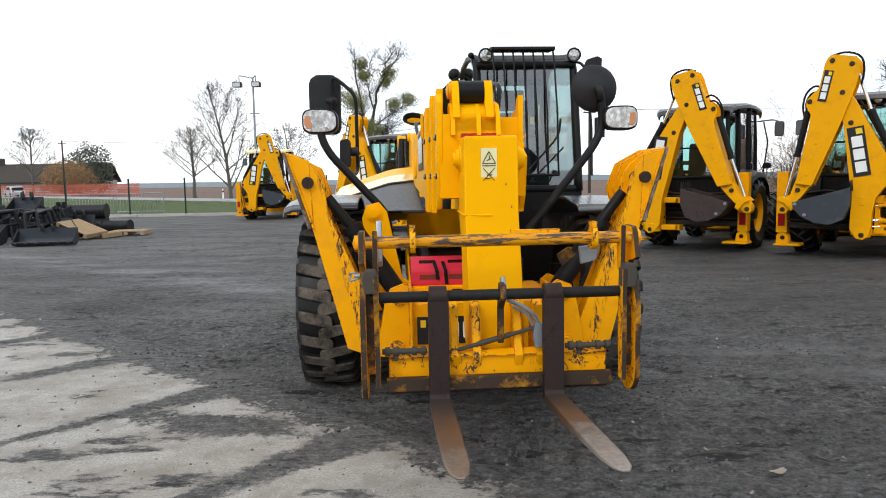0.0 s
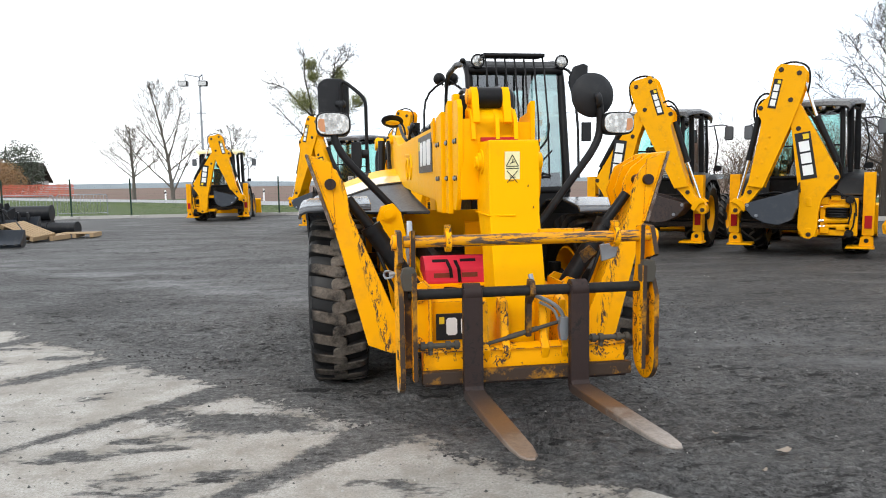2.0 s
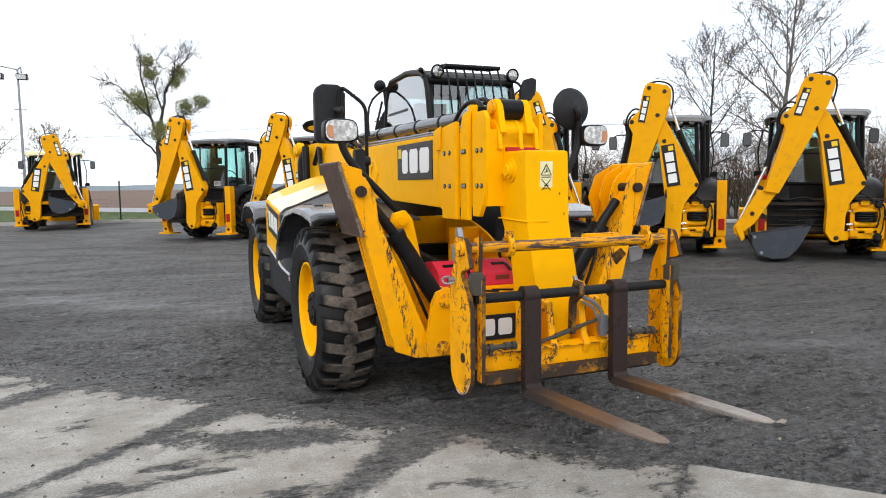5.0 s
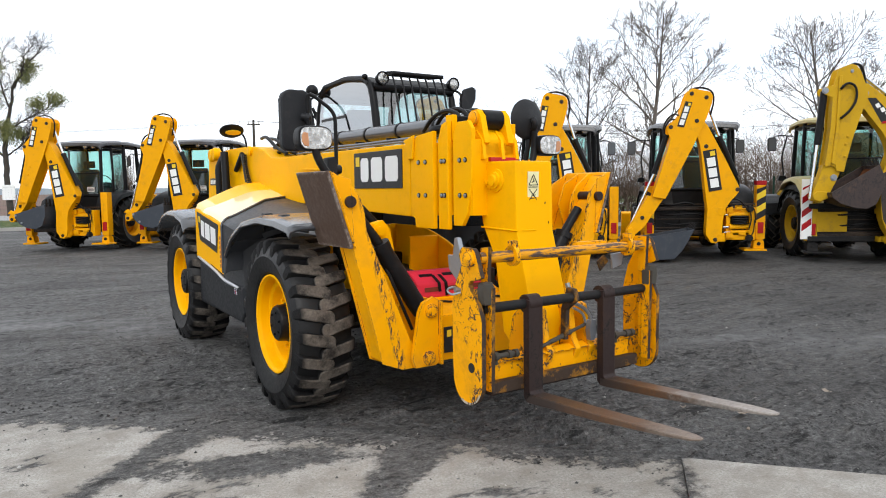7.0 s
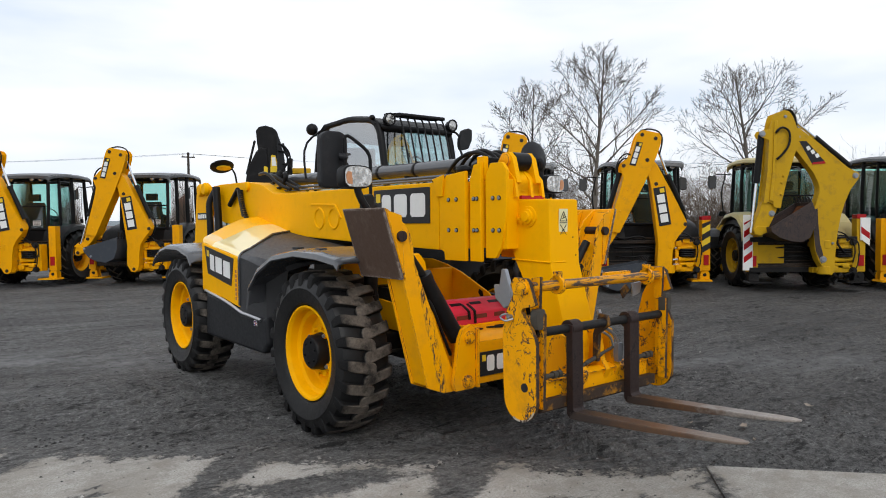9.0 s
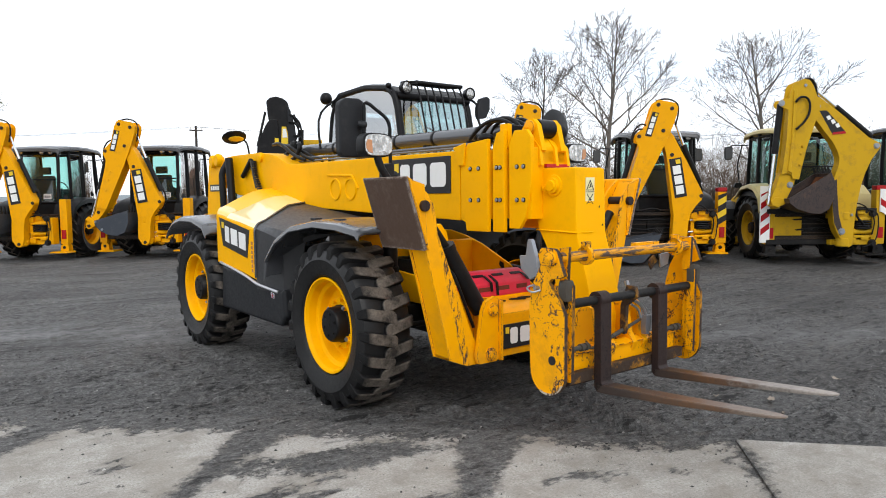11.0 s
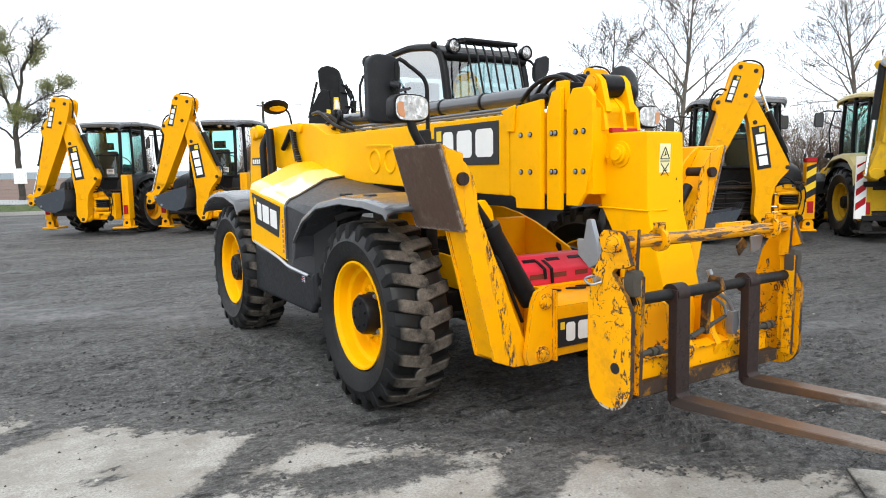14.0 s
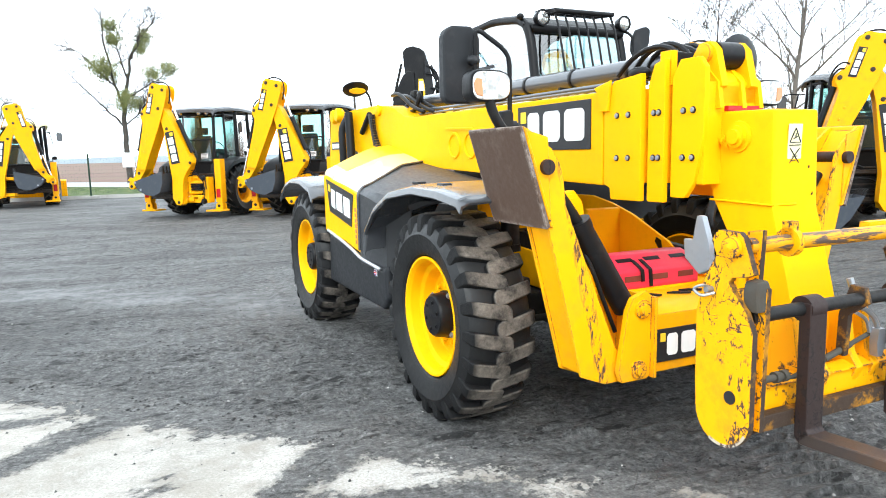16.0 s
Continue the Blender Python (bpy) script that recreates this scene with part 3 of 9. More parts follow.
def grit_nodes(n, l):
    """Dark ash and gravel: colour and height."""
    broad = world_noise(n, l, 0.30, 5, 0.6)
    dry = world_noise(n, l, 1.3, 9, 0.72, (0.6, 1.4, 1), 0.35)
    ridge = world_noise(n, l, 4.6, 10, 0.72, (0.55, 1.6, 1), -0.12)
    clod = world_noise(n, l, 15, 9, 0.74, (0.85, 1.15, 1), 0.2)
    grit = world_noise(n, l, 42, 8, 0.82)
    c = ramp(n, l, clod, [(0.36, (0.030, 0.0295, 0.029)), (0.46, (0.078, 0.0765, 0.0755)), (0.55, (0.118, 0.116, 0.114)), (0.66, (0.19, 0.187, 0.184))])
    c = mix(n, l, 0.9, c, ramp(n, l, grit, [(0.36, 0.30), (0.46, 0.80), (0.54, 1.15), (0.62, 1.7), (0.70, 2.6)]), "MULTIPLY")
    crumb = world_noise(n, l, 10, 10, 0.82, (0.7, 1.4, 1), 0.12)
    c = mix(n, l, ramp(n, l, crumb, [(0.385, 0.85), (0.425, 0.0)]), c, (0.011, 0.0105, 0.0105))
    c = mix(n, l, ramp(n, l, dry, [(0.50, 0.0), (0.60, 0.45)]), c, mix(n, l, ramp(n, l, grit, [(0.4, 0.0), (0.62, 1.0)]), (0.050, 0.049, 0.049), (0.21, 0.208, 0.205)))
    c = mix(n, l, ramp(n, l, broad, [(0.46, 0.0), (0.60, 0.42)]), c, mix(n, l, ramp(n, l, grit, [(0.4, 0.0), (0.62, 1.0)]), (0.012, 0.012, 0.012), (0.085, 0.083, 0.082)))
    c = mix(n, l, ramp(n, l, ridge, [(0.395, 0.85), (0.43, 0.0)]), c, (0.012, 0.0115, 0.0115))
    h = mix(n, l, 0.55, mix(n, l, 0.5, ridge, crumb), mix(n, l, 0.55, clod, grit))
    return c, h


def ground_material():
    m, n, l, b = material("dark_ash_gravel")
    c, h = grit_nodes(n, l)
    # a paler, drier strip in front of the parked row
    at = n.new("ShaderNodeNewGeometry")
    sep = n.new("ShaderNodeSeparateXYZ")
    l.new(at.outputs["Position"], sep.inputs[0])
    across = maths(n, l, "ADD", maths(n, l, "MULTIPLY", sep.outputs[0], 0.0612), maths(n, l, "MULTIPLY", sep.outputs[1], 0.0791))
    strip_at = ramp(n, l, across, [(0.0, 0.0), (0.52, 0.0), (0.56, 0.70), (0.60, 0.85), (0.66, 0.30), (0.80, 0.08)])
    patchy = ramp(n, l, world_noise(n, l, 0.9, 8, 0.7, (0.6, 1.8, 1), 0.65), [(0.42, 0.0), (0.58, 1.0)])
    fines = world_noise(n, l, 6, 8, 0.75)
    c = mix(n, l, mix(n, l, 1.0, strip_at, patchy, "MULTIPLY"), c, mix(n, l, ramp(n, l, fines, [(0.35, 0.0), (0.65, 1.0)]), (0.10, 0.10, 0.102), (0.26, 0.26, 0.262)))
    # ground darkened to the machine's left, with a ragged edge
    dark_side = maths(n, l, "ADD", maths(n, l, "MULTIPLY", sep.outputs[0], 0.10), maths(n, l, "MULTIPLY", world_noise(n, l, 0.7, 7, 0.65, (0.6, 1.5, 1), 0.4), 0.55))
    dark_side = ramp(n, l, dark_side, [(0.40, 0.0), (0.56, 0.62)])
    c = mix(n, l, dark_side, c, mix(n, l, 1.0, c, (0.58, 0.56, 0.55), "MULTIPLY"))
    l.new(c, b.inputs["Base Color"])
    l.new(ramp(n, l, world_noise(n, l, 0.9, 6, 0.65, (0.5, 1.6, 1), 0.3), [(0.40, 0.62), (0.58, 0.92)]), b.inputs["Roughness"])
    b.inputs["Specular IOR Level"].default_value = 0.25
    bump(n, l, b, h, 1.0, 0.055)
    return m


def slab_material():
    """Pale worn concrete with drifts of dark grit lying over it."""
    m, n, l, b = material("worn_concrete")
    c, h = grit_nodes(n, l)
    fine = world_noise(n, l, 70, 8, 0.8)
    stain = world_noise(n, l, 1.9, 9, 0.72)
    pock = world_noise(n, l, 22, 6, 0.75)
    conc = ramp(n, l, fine, [(0.34, (0.21, 0.198, 0.180)), (0.50, (0.395, 0.378, 0.350)), (0.66, (0.55, 0.53, 0.497))])
    conc = mix(n, l, ramp(n, l, stain, [(0.44, 0.0), (0.62, 0.62)]), conc, (0.25, 0.225, 0.190))
    conc = mix(n, l, ramp(n, l, world_noise(n, l, 4.3, 8, 0.7), [(0.50, 0.0), (0.60, 0.45)]), conc, (0.21, 0.188, 0.158))
    conc = mix(n, l, ramp(n, l, world_noise(n, l, 0.9, 8, 0.7, (0.7, 1.4, 1), 0.5), [(0.46, 0.0), (0.62, 0.55)]), conc, (0.20, 0.182, 0.155))
    conc = mix(n, l, ramp(n, l, pock, [(0.60, 0.0), (0.68, 0.6)]), conc, (0.12, 0.115, 0.11))
    at = n.new("ShaderNodeNewGeometry")
    sep = n.new("ShaderNodeSeparateXYZ")
    l.new(at.outputs["Position"], sep.inputs[0])
    px, py = maths(n, l, "SUBTRACT", sep.outputs[0], EDGE.x), maths(n, l, "SUBTRACT", sep.outputs[1], EDGE.y)
    drift, lumps, rag = world_noise(n, l, 2.2, 8, 0.65), world_noise(n, l, 6.5, 9, 0.72), world_noise(n, l, 22, 8, 0.78)
    along = maths(n, l, "ADD", maths(n, l, "MULTIPLY", px, ALONG.x), maths(n, l, "MULTIPLY", py, ALONG.y))
    into = maths(n, l, "ADD", maths(n, l, "MULTIPLY", px, INTO.x), maths(n, l, "MULTIPLY", py, INTO.y))
    off = [maths(n, l, "MULTIPLY", maths(n, l, "SUBTRACT", v, 0.5), k) for v, k in ((drift, 0.6), (lumps, 0.6), (rag, 0.6))]
    wob = maths(n, l, "ADD", maths(n, l, "ADD", off[0], off[1]), off[2])
    dirty = maths(n, l, "GREATER_THAN", along, 0.0)
    # grit reaching in over the end of the slabs, further along it
    reach = maths(n, l, "ADD", 0.12, maths(n, l, "MULTIPLY", maths(n, l, "MAXIMUM", along, 0.0), 0.055))
    d_edge = maths(n, l, "ADD", maths(n, l, "MULTIPLY", maths(n, l, "SUBTRACT", reach, into), 1.0), wob)
    d_edge = maths(n, l, "SUBTRACT", d_edge, maths(n, l, "MULTIPLY", maths(n, l, "SUBTRACT", 1.0, dirty), 2.0))
    # filling the joints, wider towards their ends
    joint = maths(n, l, "PINGPONG", along, SLAB_W / 2)
    width = maths(n, l, "ADD", 0.06, maths(n, l, "MAXIMUM", maths(n, l, "SUBTRACT", 0.15, maths(n, l, "MULTIPLY", into, 0.13)), 0.0))
    width = maths(n, l, "MULTIPLY", width, maths(n, l, "ADD", 0.12, maths(n, l, "MULTIPLY", maths(n, l, "GREATER_THAN", along, 0.7), 0.88)))
    d_joint = maths(n, l, "ADD", maths(n, l, "SUBTRACT", width, joint), maths(n, l, "MULTIPLY", wob, 0.42))
    # one long drift lying across the second slab
    da, di = maths(n, l, "SUBTRACT", along, 2.28), maths(n, l, "SUBTRACT", into, 0.60)
    u = maths(n, l, "ADD", maths(n, l, "MULTIPLY", da, 0.90), maths(n, l, "MULTIPLY", di, 0.42))
    v = maths(n, l, "SUBTRACT", maths(n, l, "MULTIPLY", di, 0.90), maths(n, l, "MULTIPLY", da, 0.42))
    rr = maths(n, l, "SQRT", maths(n, l, "ADD", maths(n, l, "POWER", maths(n, l, "DIVIDE", maths(n, l, "ABSOLUTE", u), 0.56), 2.0), maths(n, l, "POWER", maths(n, l, "DIVIDE", maths(n, l, "ABSOLUTE", v), 0.17), 2.0)))
    d_blob = maths(n, l, "ADD", maths(n, l, "MULTIPLY", maths(n, l, "SUBTRACT", 1.0, rr), 0.17), maths(n, l, "MULTIPLY", wob, 0.6))
    # loose smears further in
    d_loose = maths(n, l, "SUBTRACT", maths(n, l, "MULTIPLY", maths(n, l, "SUBTRACT", world_noise(n, l, 1.7, 8, 0.68, (0.7, 1.5, 1), 0.5), 0.59), 1.3), maths(n, l, "MULTIPLY", maths(n, l, "SUBTRACT", 1.0, dirty), 0.5))
    d = maths(n, l, "MAXIMUM", maths(n, l, "MAXIMUM", d_edge, d_joint), maths(n, l, "MAXIMUM", d_blob, d_loose))
    mask = ramp(n, l, maths(n, l, "ADD", maths(n, l, "MULTIPLY", d, 3.4), 0.5), [(0.38, 0.0), (0.48, 0.35), (0.54, 0.80), (0.62, 0.97)])
    l.new(mix(n, l, mask, conc, c), b.inputs["Base Color"])
    b.inputs["Roughness"].default_value = 0.9
    b.inputs["Specular IOR Level"].default_value = 0.25
    bump(n, l, b, mix(n, l, mask, mix(n, l, 0.8, fine, 0.25), h), 0.8, 0.04)
    return m


gravel, slab_mat = ground_material(), slab_material()


def yard_height(x, y):
    """Ruts, clods and tyre prints; sunk under the slabs."""
    v = Vector((x, y, 0))
    d = (Vector((x, y)) - EDGE).dot(INTO)
    clods = max(0.0, noise.noise(Vector((x * 5, y * 11, 7))) - 0.12) * max(0.0, 0.5 + noise.noise(v * 0.9))
    h = 0.022 * noise.noise(v * 0.8) + 0.016 * noise.noise(Vector((x * 1.4, y * 3.4, 3))) + 0.014 * noise.noise(Vector((x * 3.5, y * 8, 5))) + 0.085 * clods + 0.010 * noise.noise(v * 14) + 0.007 * noise.noise(Vector((x * 20, y * 24, 9)))
    # tread prints: one running out under the forks, one behind the front wheel
    for px, py, ux, uy, ln, hw in ((0.17, 3.10, 0.377, 0.926, 1.30, 0.24), (-1.22, 4.1, 0.30, 0.954, 0.80, 0.26)):
        u, w = (x - px) * ux + (y - py) * uy, (y - py) * ux - (x - px) * uy
        if 0 < u < ln and abs(w) < hw:
            fade = min(1.0, 4 * u / ln, 4 * (1 - u / ln)) * math.cos(math.pi * w / hw / 2) ** 0.5
            beat = ((u + 1.1 * w * w + 0.25 * w + 0.016 * noise.noise(v * 6)) / 0.115) % 1.0
            h = h * (1 - 0.7 * fade) + 0.05 * fade * ((1 - beat) ** 1.5 - 0.4) * (0.75 + 0.5 * noise.noise(v * 4))
    h -= 0.014
    return h * max(0.0, min(1.0, (-d + 0.12) / 0.3)) - (0.016 * max(0.0, min(1.0, (d + 0.02) / 0.10)) if d > -0.02 else 0.0)


def spaced(lo, hi, near, fine, coarse):
    """Steps from lo to hi: fine within near, coarse outside."""
    out, v = [lo], lo
    while v < hi - 1e-6:
        v = min(hi, v + (fine if near[0] <= v < near[1] else coarse))
        out.append(v)
    return out


def build_yard():
    xs, ys = spaced(-60, 60, (-5.0, 3.6), 0.019, 0.35), spaced(-60, 32.6, (1.8, 7.2), 0.017, 0.3)
    verts = []
    for y in ys:
        for x in xs:
            close = abs(x) < 15 and -5 < y < 24
            verts.append((x, y, yard_height(x, y) if close else 0.0))
    w = len(xs)
    faces = [(j * w + i, j * w + i + 1, (j + 1) * w + i + 1, (j + 1) * w + i) for j in range(len(ys) - 1) for i in range(w - 1)]
    me = bpy.data.meshes.new("ground")
    me.from_pydata(verts, [], faces)
    me.polygons.foreach_set("use_smooth", [True] * len(faces))
    me.materials.append(gravel)
    return tagged(new("ground", me), "dark grey ash and gravel yard", "ground", kind="structure")


build_yard()


def plain(name, base, scale, stops, stretch=None, rough=0.95, rel=0.0):
    m, n, l, b = material(name)
    l.new(ramp(n, l, world_noise(n, l, scale, 8, 0.65, stretch), stops), b.inputs["Base Color"])
    b.inputs["Roughness"].default_value = rough
    if rel:
        bump(n, l, b, world_noise(n, l, 30, 6, 0.8), 1.0, rel)
    return m


grass_mat = plain("verge_grass", None, 2.5, [(0.34, (0.028, 0.046, 0.010)), (0.5, (0.060, 0.096, 0.018)), (0.66, (0.115, 0.115, 0.045))], rel=0.06)
field_mat = plain("ploughed_field", None, 0.012, [(0.36, (0.095, 0.052, 0.038)), (0.5, (0.135, 0.072, 0.052)), (0.62, (0.105, 0.085, 0.045))], (0.3, 5, 1))
asphalt = plain("road_asphalt", None, 1.5, [(0.3, (0.22, 0.225, 0.23)), (0.7, (0.33, 0.335, 0.34))], rough=0.7)
# distance haze is put into the ridge's pale blue colour
hazed_ridge_mat = plain("far_wooded_ridge", None, 0.01, [(0.3, (0.27, 0.33, 0.38)), (0.7, (0.38, 0.44, 0.48))])


def strip(name, x0, x1, ya, yb, z0, z1, mat, label, n=60, rough=0.0):
    rows = []
    for j in range(7):
        s = j / 6
        rows.append([(x0 + (x1 - x0) * i / n, ya + (yb - ya) * s, z0 + (z1 - z0) * s + rough * noise.noise((i * 0.37, j * 1.3, ya)) * (0 < j < 6)) for i in range(n + 1)])
    return tagged(part(name, quad_sheet(B(), rows), mat), label, name.split("_")[0], kind="structure")


strip("grass_verge", -300, 300, 32.6, 75, 0.0, 0.0, grass_mat, "rough green grass verge behind the fence", 300, 0.16)
strip("field", -2600, 2600, 75, 2600, 0.0, -6.0, field_mat, "brown ploughed field reaching the horizon")
strip("field_near", -14, 40, 46, 75, 0.05, 0.06, field_mat, "brown ploughed field beside the road")
strip("ground_east", 60, 2600, -2600, 32.6, -0.005, -0.005, grass_mat, "flat grassland")
strip("ground_west", -2600, -60, -2600, 32.6, -0.005, -0.005, grass_mat, "flat grassland")
strip("ground_south", -60, 60, -2600, -60, -0.005, -0.005, grass_mat, "flat grassland")
bm = B()
way = [(60, 36.5), (20, 36.5), (5, 37), (-3, 39.5), (-16.6, 54), (-28, 65), (-50, 88), (-130, 160), (-300, 300)]
quad_sheet(bm, [[(x - 1.3, y - 1.9, 0.22), (x + 1.3, y + 1.9, 0.24)] for x, y in way])
bank = B()
quad_sheet(bank, [[(x - 2.6, y - 3.6, -0.1), (x - 1.3, y - 1.9, 0.21)] for x, y in way])
tagged(part("road_bank", bank, grass_mat), "grassy bank of the road", "bank", kind="structure")
tagged(part("road", bm, asphalt), "pale grey country road beyond the verge", "road", kind="structure")
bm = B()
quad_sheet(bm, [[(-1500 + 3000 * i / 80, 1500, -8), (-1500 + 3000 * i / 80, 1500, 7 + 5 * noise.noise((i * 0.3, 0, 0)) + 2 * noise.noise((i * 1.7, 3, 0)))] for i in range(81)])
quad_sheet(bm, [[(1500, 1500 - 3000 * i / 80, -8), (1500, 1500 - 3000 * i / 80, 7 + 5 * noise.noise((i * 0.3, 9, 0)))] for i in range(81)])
tagged(part("backdrop_ridge", bm, hazed_ridge_mat), "wooded ridge on the horizon, haze painted into its pale blue", "ridge", kind="structure")


def build_slabs():
    pav = tagged(new("pavement"), "pale worn concrete slabs with dark dirt drifts", "pavement", kind="structure")
    bm = B()
    box(bm, 0.0002, SLAB_W - 0.0002, 0.0, SLAB_L - 0.004, -0.16, 0.0)
    soft_edges(bm, 0.0006, 1)
    first_slab = None
    ang = math.degrees(math.atan2(ALONG.y, ALONG.x))
    for r in range(2):
        for k in range(-6, 9):
            o = EDGE + ALONG * (SLAB_W * k) + INTO * (SLAB_L * r)
            m = pose(o.x, o.y, 0.014 if k < 0 else 0.0, 0.0, 0, ang)
            if first_slab is None:
                first_slab = part("slab", bm, slab_mat, pav)
                first_slab.matrix_basis = m
            else:
                again(first_slab, m)


build_slabs()


def build_pebbles():
    rng = random.Random(11)
    verts, faces = [], []
    for _ in range(5200):
        x, y = rng.uniform(-5.5, 5.0), 1.6 + 8.0 * rng.random() ** 1.6
        r = 0.004 + 0.010 * rng.random() ** 3
        d = (Vector((x, y)) - EDGE).dot(INTO)
        z = 0.0 if d > 0.05 else yard_height(x, y)
        b = len(verts)
        t = rng.random() * 6.28
        for k in range(4):
            a = t + k * 1.5708
            verts.append((x + r * math.cos(a) * rng.uniform(0.7, 1.4), y + r * math.sin(a) * rng.uniform(0.7, 1.4), z - 0.002))
        verts.append((x, y, z + r * rng.uniform(0.5, 1.0)))
        faces += [(b + k, b + (k + 1) % 4, b + 4) for k in range(4)]
    me = bpy.data.meshes.new("pebbles")
    me.from_pydata(verts, [], faces)
    me.materials.append(stone_mat)
    return tagged(new("pebbles", me), "small grey stones scattered on the yard", "gravel", kind="stuff")


def build_clods():
    """Dark crumbs of soil lying in drifts on the yard and over the ends of the slabs."""
    rng = random.Random(23)
    verts, faces = [], []
    while len(faces) < 56000:
        x, y = rng.uniform(-6.0, 4.6), 1.9 + 6.5 * rng.random() ** 1.4
        d = (Vector((x, y)) - EDGE).dot(INTO)
        if d > 0.25 or noise.noise(Vector((x * 1.3, y * 3.0, 2))) + rng.uniform(-0.25, 0.25) < 0.12:
            continue
        r = 0.004 + 0.011 * rng.random() ** 3
        z = (0.002 if d > 0.0 else yard_height(x, y)) + r * 0.15
        b, t = len(verts), rng.random() * 6.28
        for k in range(5):
            a, q = t + k * 1.2566, r * rng.uniform(0.7, 1.4)
            verts.append((x + q * math.cos(a), y + q * math.sin(a) * 0.8, z + r * rng.uniform(-0.2, 0.25)))
        verts.append((x + r * rng.uniform(-0.4, 0.4), y, z + r * rng.uniform(0.45, 0.8)))
        verts.append((x, y, z - r * 0.5))
        for k in range(5):
            faces += [(b + k, b + (k + 1) % 5, b + 5), (b + (k + 1) % 5, b + k, b + 6)]
    me = bpy.data.meshes.new("clods")
    me.from_pydata(verts, [], faces)
    me.materials.append(clod_mat)
    return tagged(new("clods", me), "dark crumbs of soil scattered on the yard", "soil", kind="stuff")


clod_mat, _n, _l, _b = material("soil_crumbs")
_i = _n.new("ShaderNodeNewGeometry")
_l.new(ramp(_n, _l, _i.outputs["Random Per Island"], [(0.0, (0.016, 0.015, 0.0145)), (0.8, (0.045, 0.0435, 0.043)), (1.0, (0.09, 0.087, 0.085))]), _b.inputs["Base Color"])
_b.inputs["Roughness"].default_value = 0.9
build_clods()
stone_mat, _n, _l, _b = material("stone_chips")
_i = _n.new("ShaderNodeNewGeometry")
_l.new(ramp(_n, _l, _i.outputs["Random Per Island"], [(0.0, (0.03, 0.03, 0.03)), (0.7, (0.11, 0.105, 0.10)), (0.93, (0.22, 0.21, 0.20)), (1.0, (0.50, 0.49, 0.46))]), _b.inputs["Base Color"])
_b.inputs["Roughness"].default_value = 0.9
build_pebbles()

# ---- the telehandler: x to its own left, y backwards, from under its front axle ----


def build_telehandler():
    T = thing("telehandler", pose(0.16, 4.95, 0, 0, 0, 4.0), "yellow telescopic handler with pallet forks and raised stabilisers, on gravel", "telehandler")
    # wheels
    fl = wheel(T, face=-1)
    fl.name = "front_wheel"
    fl.matrix_basis = pose(-0.97, 0.14, 0.572, 23, 0, 0)
    again(fl, pose(-0.97, 2.89, 0.572, 61, 0, 0)).name = "rear_wheel"
    again(fl, pose(0.97, 0.14, 0.572, 12, 0, 180)).name = "front_wheel"
    again(fl, pose(0.97, 2.89, 0.572, 40, 0, 180)).name = "rear_wheel"
    # axles and underside
    for y in (0.14, 2.89):
        bm = B()
        box(bm, -0.78, 0.78, y - 0.09, y + 0.09, 0.49, 0.66)
        soft_edges(bm, 0.03)
        lathe(bm, [(-0.22, 0.06), (-0.18, 0.17), (-0.06, 0.21), (0.06, 0.21), (0.18, 0.17), (0.22, 0.06)], (0.02, y - 0.04, 0.57), 20)
        for s in (-1, 1):
            lathe(bm, [(0.0, 0.10), (0.03, 0.17), (0.10, 0.18), (0.14, 0.13)], (s * 0.66, y, 0.572), 18, flip=s)
            cyl(bm, (s * 0.70, y - 0.02, 0.38), (s * 0.70, y - 0.02, 0.80), 0.05)
        tube(bm, [(-0.66, y - 0.2, 0.53), (0.66, y - 0.2, 0.53)], 0.022)
        part("axle", bm, black_steel, T, "dirty black axle")
    bm = B()
    for s in (-1, 1):
        prism(bm, [(-0.50, 0.42), (-0.50, 0.92), (0.2, 0.98), (3.55, 1.0), (3.75, 0.85), (3.7, 0.55), (2.5, 0.46), (0.6, 0.44)], "x", s * 0.30 - 0.03, s * 0.30 + 0.03)
    box(bm, -0.27, 0.27, 0.35, 2.2, 0.50, 0.85)
    box(bm, -0.30, 0.95, 0.75, 2.5, 0.48, 0.95)
    part("chassis", soft_edges(bm, 0.015), black_steel, T, "black steel chassis frame")

    # front frame with the curved side plates
    bm = B()
    prism(bm, [(-0.89, 0.41), (-0.89, 0.70), (-0.80, 0.745), (-0.60, 0.76), (-0.40, 0.755), (-0.40, 0.45), (-0.55, 0.405)], "x", -0.42, 0.42)
    part("front_frame", soft_edges(bm, 0.012), yellow_used, T, "yellow welded front frame")
    bm = B()
    prism(bm, [(-0.66, 0.72), (-0.60, 0.78), (-0.42, 0.86), (-0.27, 0.95), (0.05, 1.09), (0.25, 1.15), (0.45, 1.19), (0.95, 1.19), (0.95, 0.70), (-0.3, 0.68)], "x", 0.26, 0.282)
    part("side_plate", soft_edges(bm, 0.004, 1), yellow, T)
    bm = B()
    prism(bm, [(-0.62, 0.70), (-0.50, 0.80), (-0.20, 0.86), (0.25, 0.90), (0.95, 0.92), (0.95, 0.70), (-0.3, 0.66)], "x", -0.42, -0.40)
    part("side_plate", soft_edges(bm, 0.004, 1), yellow, T)
    bm = B()
    prism(bm, [(-0.62, 0.745), (-0.62, 0.775), (-0.15, 0.80), (0.9, 0.84), (0.9, 0.80)], "x", -0.40, 0.26)
    prism(bm, [(0.16, 0.80), (0.16, 1.12), (0.19, 1.13), (0.19, 0.80)], "x", 0.0, 0.26)
    prism(bm, [(0.85, 0.8), (0.85, 1.19), (0.9, 1.19), (0.9, 0.8)], "x", -0.40, 0.26)
